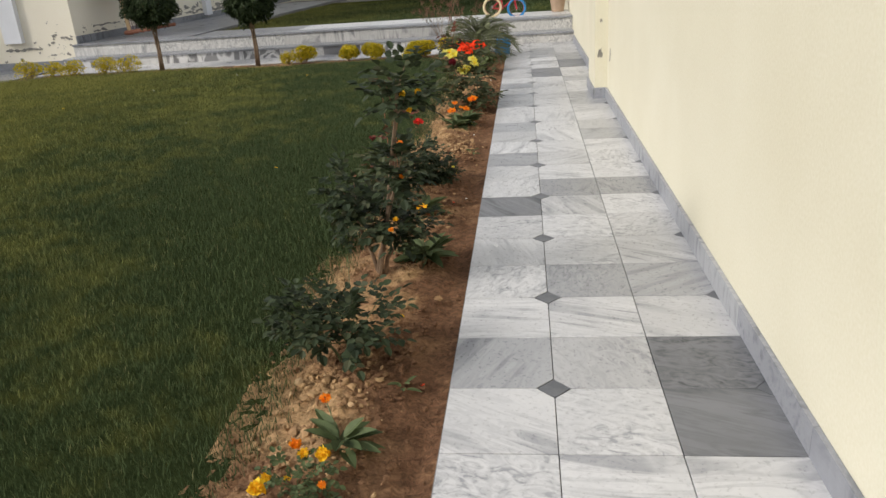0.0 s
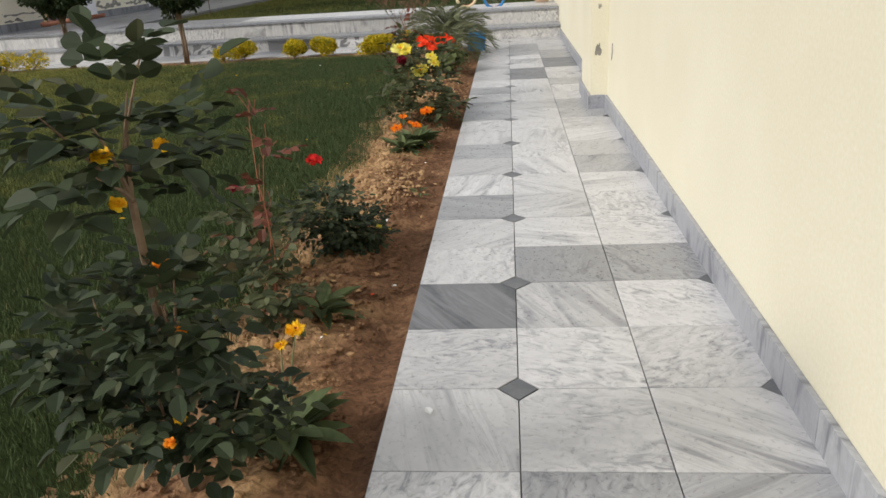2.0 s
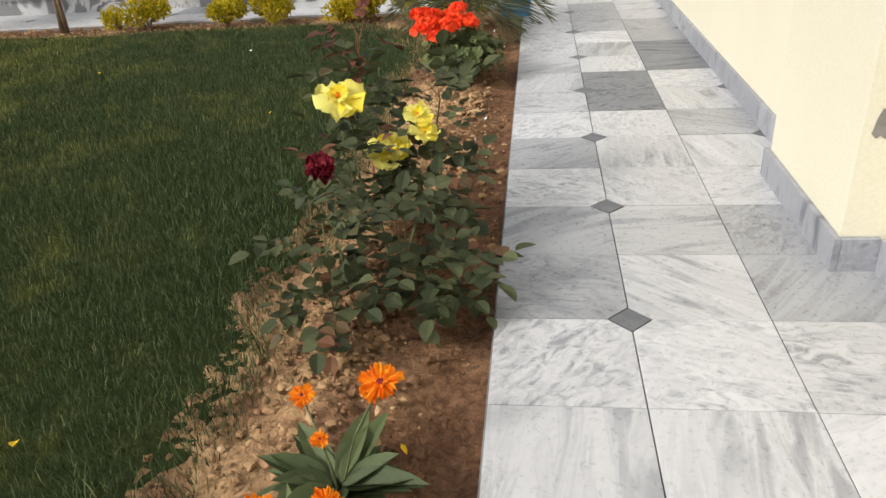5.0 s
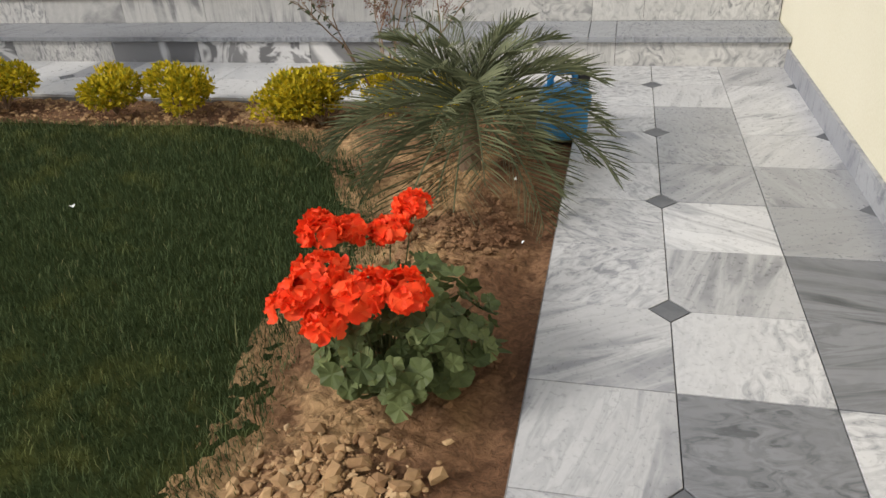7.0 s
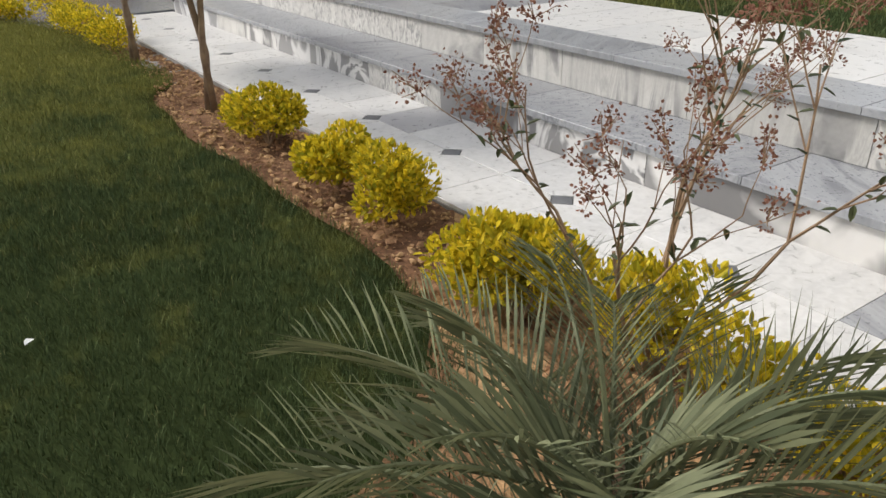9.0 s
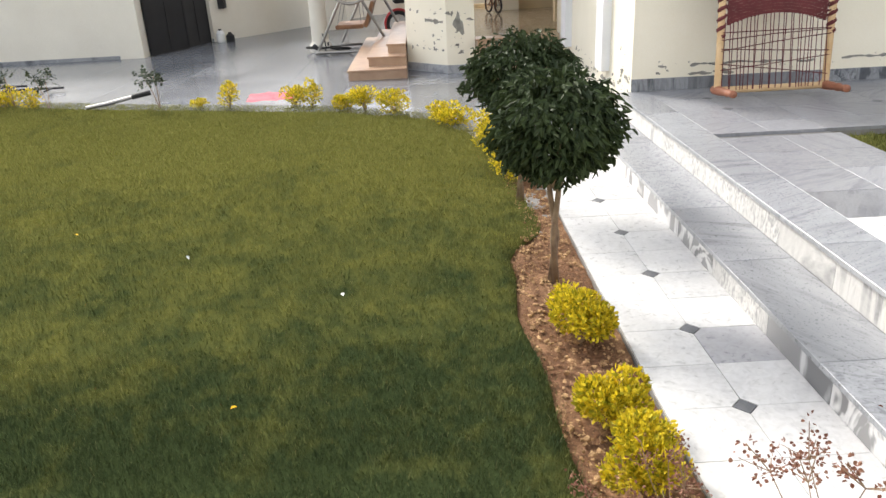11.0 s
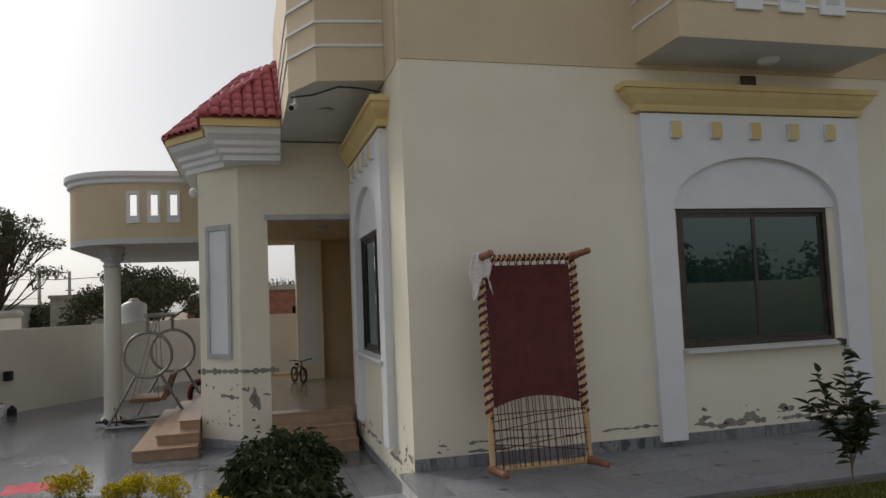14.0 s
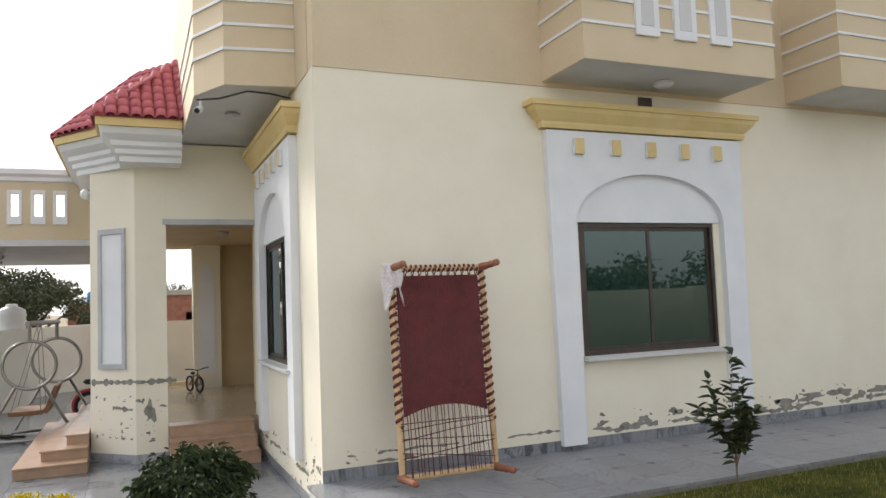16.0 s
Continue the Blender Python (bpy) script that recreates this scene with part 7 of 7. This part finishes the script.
for k in range(34):
    a, q = r.uniform(0, 6.28), r.random() ** 0.6
    crown.append((3.0 * q * math.cos(a), 3.6 * q * math.sin(a), 1.6 + 3.0 * math.sqrt(max(0, 1 - q * q)) * r.uniform(0.6, 1.0), r.uniform(0.7, 1.0), r.uniform(0.5, 0.7)))
far_tree("mango_tree", (-40, 4.6, -0.2), 4, crown, "broad dense dark green tree beyond the wall", L_FAR, 3, 430, 0.18, 0.3, 0.3)
for k, (x, y, h, w) in enumerate([(-46, -11, 4.2, 1.1), (-52, -24, 3.4, 2.4), (-55, -20, 3.4, 2.6), (-55, -15.5, 3.2, 2.2), (-60, -30, 4, 3), (-62, 12, 4.5, 3), (-58, -5, 3.2, 1.5)]):
    crown = [(r.gauss(0, w * 0.5), r.gauss(0, w * 0.7), r.uniform(h * 0.35, h * 0.92), w * 0.4, h * 0.16) for q in range(14)]
    far_tree("far_tree", (x, y, -0.2), h, crown, "small dark tree in the distance", L_FAR, 10 + k, 200, 0.21, 0.14)
for k in range(16):
    y = -6 + k * 2.6 + r.uniform(-1, 1)
    w, h = r.uniform(1.6, 2.4), r.uniform(3.2, 4.6)
    crown = [(r.gauss(0, w * 0.5), r.gauss(0, w * 0.7), r.uniform(h * 0.35, h * 0.92), w * 0.45, h * 0.17) for q in range(14)]
    far_tree("field_tree", (12 + r.uniform(-1, 3), y, -0.2), h, crown, "leafy dark green tree behind the boundary wall", L_FAR, 30 + k, 110, 0.28, 0.16)


def utility_pole(base, h, label):
    root = thing("utility_pole", label, "pole", "utility poles", at=base)
    part("shaft", tube(Geo(), [(0, 0, -0.3), (0, 0, h)], 0.16, 0.11, 8), M_CONCRETE, root)
    part("arm", box(Geo(), -0.05, 0.05, -0.3, 0.3, h - 1.5, h - 1.42, 0.01), M_BLACK, root)


utility_pole((-40, -11.6, -0.2), 7.5, "weathered concrete utility pole beyond the wall")
utility_pole((-62, -6.0, -0.2), 6.0, "thin concrete utility pole in the distance")
utility_pole((-62, -3.9, -0.2), 5.8, "thin concrete utility pole in the distance")
for k, (a, b, s) in enumerate((((-40, -11.6, 6.1), (-38, -30, 6.0), 1.2), ((-40, -11.6, 6.1), (-62, -6.0, 5.4), 0.9), ((-40, -11.6, 6.2), (-36, 6, 4.2), 1.1), ((-62, -6, 5.3), (-62, -3.9, 5.2), 0.3), ((-40, -11.6, 4.2), (-62, -6.0, 3.6), 0.4))):
    a, b = Vector(a), Vector(b)
    w = thing("overhead_wire", "thin sagging overhead wire", "wire", "overhead wires")
    part("strand", tube(Geo(), [a.lerp(b, q / 12) - Vector((0, 0, 4 * s * (q / 12) * (1 - q / 12))) for q in range(13)], 0.016, 0.016, 4), M_CABLE, w)


def far_house(x0, x1, y0, y1, h, mat, label):
    root = thing("far_house", label, "house", "houses beyond the wall", at=(0, 0, 0))
    g = Geo()
    wall_with_holes(g, y0, y1, -0.3, h, [(y0 + 0.3 * (y1 - y0), y0 + 0.45 * (y1 - y0), h * 0.45, h * 0.8)], lambda u, w, d: (x1 - d, u, w), 0.25)
    box(g, x0, x1 - 0.26, y0, y0 + 0.25, -0.3, h)
    box(g, x0, x1 - 0.26, y1 - 0.25, y1, -0.3, h)
    box(g, x0, x0 + 0.25, y0 + 0.26, y1 - 0.26, -0.3, h)
    part("wall", g, mat, root)
    part("roof", box(Geo(), x0 - 0.1, x1 + 0.1, y0 - 0.1, y1 + 0.1, h + 0.001, h + 0.18, 0.02), M_CONCRETE, root)


rt = thing("roof_tank", "small blue water tank on a far roof", "water tank", at=(-48.0, 7.1, 2.93))
part("body", lathe(Geo(), (0, 0, 0), [(0.36, 0), (0.38, 0.05), (0.36, 0.3), (0.38, 0.34), (0.36, 0.6), (0.15, 0.74)], 18), M_BLUE, rt, "", True)
part("lid", lathe(Geo(), (0, 0, 0.74), [(0.14, 0), (0.14, 0.05), (0.08, 0.07)], 12), M_BLUE, rt)
far_house(-50, -45.5, 5.9, 9.6, 2.75, M_BRICK, "low red brick house beyond the trees")
far_house(-52, -46, -1.5, 2.6, 3.2, M_CONCRETE, "low grey concrete house beyond the wall")
far_house(-30, -25, 9.4, 14.0, 2.75, M_BRICK, "low red brick building beyond the wall")
far_house(-60, -54, -9.5, -5.5, 2.9, M_CONCRETE, "low pale building in the distance")

# ---- paving, piece by piece ----
tile_meshes = {}


def tile_mesh(w, h, cuts, t=0.014, c=0.001, cut=0.056):
    """A tile with its top edges eased and the given corners cut for the insets."""
    key = (w, h, cuts)
    if key not in tile_meshes:
        def outline(d):
            a, b = w / 2 - d, h / 2 - d
            pts = []
            for k, (sx, sy) in enumerate(((-1, -1), (1, -1), (1, 1), (-1, 1))):
                if cuts[k]:
                    e = cut + d * 0.41
                    p, q = (sx * (a - e), sy * b), (sx * a, sy * (b - e))
                    pts += [q, p] if k in (0, 2) else [p, q]
                else:
                    pts.append((sx * a, sy * b))
            return pts
        o, i = outline(0.0015), outline(0.0015 + c)
        n = len(o)
        v = [(x, y, -t) for x, y in o] + [(x, y, -c) for x, y in o] + [(x, y, 0) for x, y in i]
        f = [tuple(range(2 * n, 3 * n))]
        for k in range(n):
            j = (k + 1) % n
            f += [(k, j, n + j, n + k), (n + k, n + j, 2 * n + j, 2 * n + k)]
        tile_meshes[key] = Geo().add(v, f).mesh("tile")
    return tile_meshes[key]


DARK = {(2, 0), (2, 1), (0, 6), (1, 20), (1, 21), (2, 22), (2, 23)}
MID = {(0, 1), (1, 3), (2, 3), (2, 7), (1, 7), (0, 9), (2, 11), (0, 12), (0, 15), (0, 16), (2, 15), (2, 16), (0, 18), (2, 19), (2, 24), (2, 25), (1, 25), (1, 26), (1, 27), (-2, 29), (-1, 28)}



def pave(parent, cols, rows, base_material, z=0.0, insets=True):
    """Square tiles on the common grid; dark diamonds where both lines are odd."""
    for i in cols:
        for j in rows:
            cuts = tuple(insets and (i + a) % 2 == 1 and (j + b) % 2 == 1 for a, b in ((0, 0), (1, 0), (1, 1), (0, 1)))
            me = tile_mesh(T, T, cuts)
            material = M_TILE_DARK if (i, j) in DARK else M_TILE_MID if (i, j) in MID else base_material
            key = (me.name, material.name)
            if key not in tile_meshes:
                cp = me if not me.materials else me.copy()
                cp.materials.clear()
                cp.materials.append(material)
                tile_meshes[key] = cp
            part("tile", tile_meshes[key], material, parent, at=pose(T * (i + 0.5), T * (j + 0.5), z + rng.uniform(-0.0012, 0.0008), rng.uniform(-0.15, 0.15), rng.uniform(-0.15, 0.15), 0))


def inset_mesh():
    s = 0.056 - 0.003
    v = [(s, 0, 0), (0, s, 0), (-s, 0, 0), (0, -s, 0), (s, 0, -0.014), (0, s, -0.014), (-s, 0, -0.014), (0, -s, -0.014)]
    return Geo().add(v, [(0, 1, 2, 3), (0, 4, 5, 1), (1, 5, 6, 2), (2, 6, 7, 3), (3, 7, 4, 0)]).mesh("inset")


INSET = inset_mesh()
INSET.materials.append(M_DIAMOND)
pave(garden_path, range(0, 3), range(-9, 30), M_TILE)
for j in range(-9, 30, 2):
    for i in (1, 3):
        if i == 3 and 15 <= j <= 18:
            continue
        part("inset", INSET, M_DIAMOND, garden_path, at=(T * i - (0.004 if i == 3 else 0), T * j, -0.001))
pave(side_path, range(-22, 0), range(28, 30), M_WHITE_TILE)
for i in range(-21, 0, 2):
    part("inset", INSET, M_DIAMOND, side_path, at=(T * i, T * 29, -0.001))


def slab_piece(name, parent, x0, x1, y0, y1, z0, z1, material, c=0.0012):
    """One stone slab, modelled about its own middle."""
    cx, cy, cz = (x0 + x1) / 2, (y0 + y1) / 2, (z0 + z1) / 2
    return part(name, box(Geo(), x0 - cx, x1 - cx, y0 - cy, y1 - cy, z0 - cz, z1 - cz, c), material, parent, at=(cx, cy, cz))


# step and terrace edge
def course(parent, x_from, x_to, y0, z0, z1, tread, seed, riser):
    r = random.Random(seed)
    x = x_to
    while x > x_from:
        L = r.choice([0.62, 0.75, 0.9, 1.05])
        a = max(x_from, x - L)
        if x > 0.0 > a:
            a = 0.0
        slab_piece("riser_slab", parent, a + 0.0015, x - 0.0015, y0, y0 + 0.019, z0, z1 - 0.03, M_SWIRL if seed == 5 and (-2.6 < x <= -0.6 or x < -3.4 and r.random() < 0.6) else riser)
        x = a
    x = x_to
    while x > x_from:
        L = r.choice([0.9, 1.1, 1.25])
        a = max(x_from, x - L)
        if x > 0.0 > a:
            a = 0.0
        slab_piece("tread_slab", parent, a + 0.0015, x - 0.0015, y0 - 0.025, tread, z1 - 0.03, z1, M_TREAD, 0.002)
        x = a


course(terrace, HX, 1.05, Y_STEP1, -0.005, RISE1, Y_STEP2 + 0.0, 5, M_RISER)
course(terrace, HX + 0.0, 1.05, Y_STEP2, RISE1 + 0.0, RISE2, Y_STEP2 + 0.3, 8, M_RISER)
# terrace paving behind the edge
x = 1.05
while x > UL[0] + 0.2:
    for k, (ya, yb) in enumerate(((Y_STEP2 + 0.302, 11.66), (11.663, UL[2]))):
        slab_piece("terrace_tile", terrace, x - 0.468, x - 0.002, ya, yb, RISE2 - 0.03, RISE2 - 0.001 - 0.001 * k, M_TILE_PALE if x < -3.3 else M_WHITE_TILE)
    x -= 0.47
y = Y_STEP2 + 0.302
while y < 22:
    for k in range(4):
        xa = HX + 0.02 + k * 0.52
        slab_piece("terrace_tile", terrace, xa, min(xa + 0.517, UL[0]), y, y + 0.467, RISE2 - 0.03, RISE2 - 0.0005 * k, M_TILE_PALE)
        if k in (1, 2) and int(y * 10) % 2 == 0:
            part("inset", INSET, M_DIAMOND, terrace, at=(xa, y, RISE2 + 0.002))
    y += 0.47
# skirting along the east wall
y = -4.5
sk = bpy.data.objects["wall_east"]
while y < 10.48:
    L = min(0.75, 10.48 - y)
    if not (5.3 < y + L and y < 6.2):
        slab_piece("skirting_slab", sk, 1.036, 1.0545, y + 0.001, y + L - 0.001, -0.01, 0.1, M_SKIRT)
    elif y < 5.52:
        slab_piece("skirting_slab", sk, 1.036, 1.0545, y + 0.001, 5.5, -0.01, 0.1, M_SKIRT)
    else:
        slab_piece("skirting_slab", sk, 1.036, 1.0545, 6.22, y + L - 0.001, -0.01, 0.1, M_SKIRT) if y + L > 6.23 else None
    y += L
slab_piece("skirting_slab", sk, 0.916, 0.9345, 5.5, 6.22, -0.01, 0.1, M_SKIRT)
slab_piece("skirting_slab", sk, 0.9355, 1.036, 5.501, 5.5195, -0.01, 0.1, M_SKIRT)
slab_piece("skirting_slab", sk, 0.9355, 1.036, 6.2005, 6.2195, -0.01, 0.1, M_SKIRT)
# skirting of the house
y = HY
while y < 22:
    slab_piece("skirting_slab", baseboard, HX + 0.0085, HX + 0.019, y + 0.0015, y + 0.5985, RISE2, RISE2 + 0.13, M_DARKSKIRT)
    y += 0.6
x = -12.2
while x < HX - 0.05:
    slab_piece("skirting_slab", baseboard, x + 0.0015, min(x + 0.5985, HX - 0.002), HY - 0.022, HY - 0.0125, -0.03, 0.1, M_DARKSKIRT)
    x += 0.6
# driveway slabs
for i in range(16):
    for j in range(18):
        x0, y0 = -24.4 + i * 1.03, -4.0 + j * 0.97
        if x0 < -7.9 and (x0 + 0.5 < west_edge(y0 + 0.5) + 0.7 or y0 > 9.2) and not (x0 < -16.4 and y0 < 2.6):
            slab_piece("driveway_slab", driveway, x0 + 0.002, min(x0 + 1.028, HX), y0 + 0.002, y0 + 0.968, -0.05, -0.012, M_DRIVE)
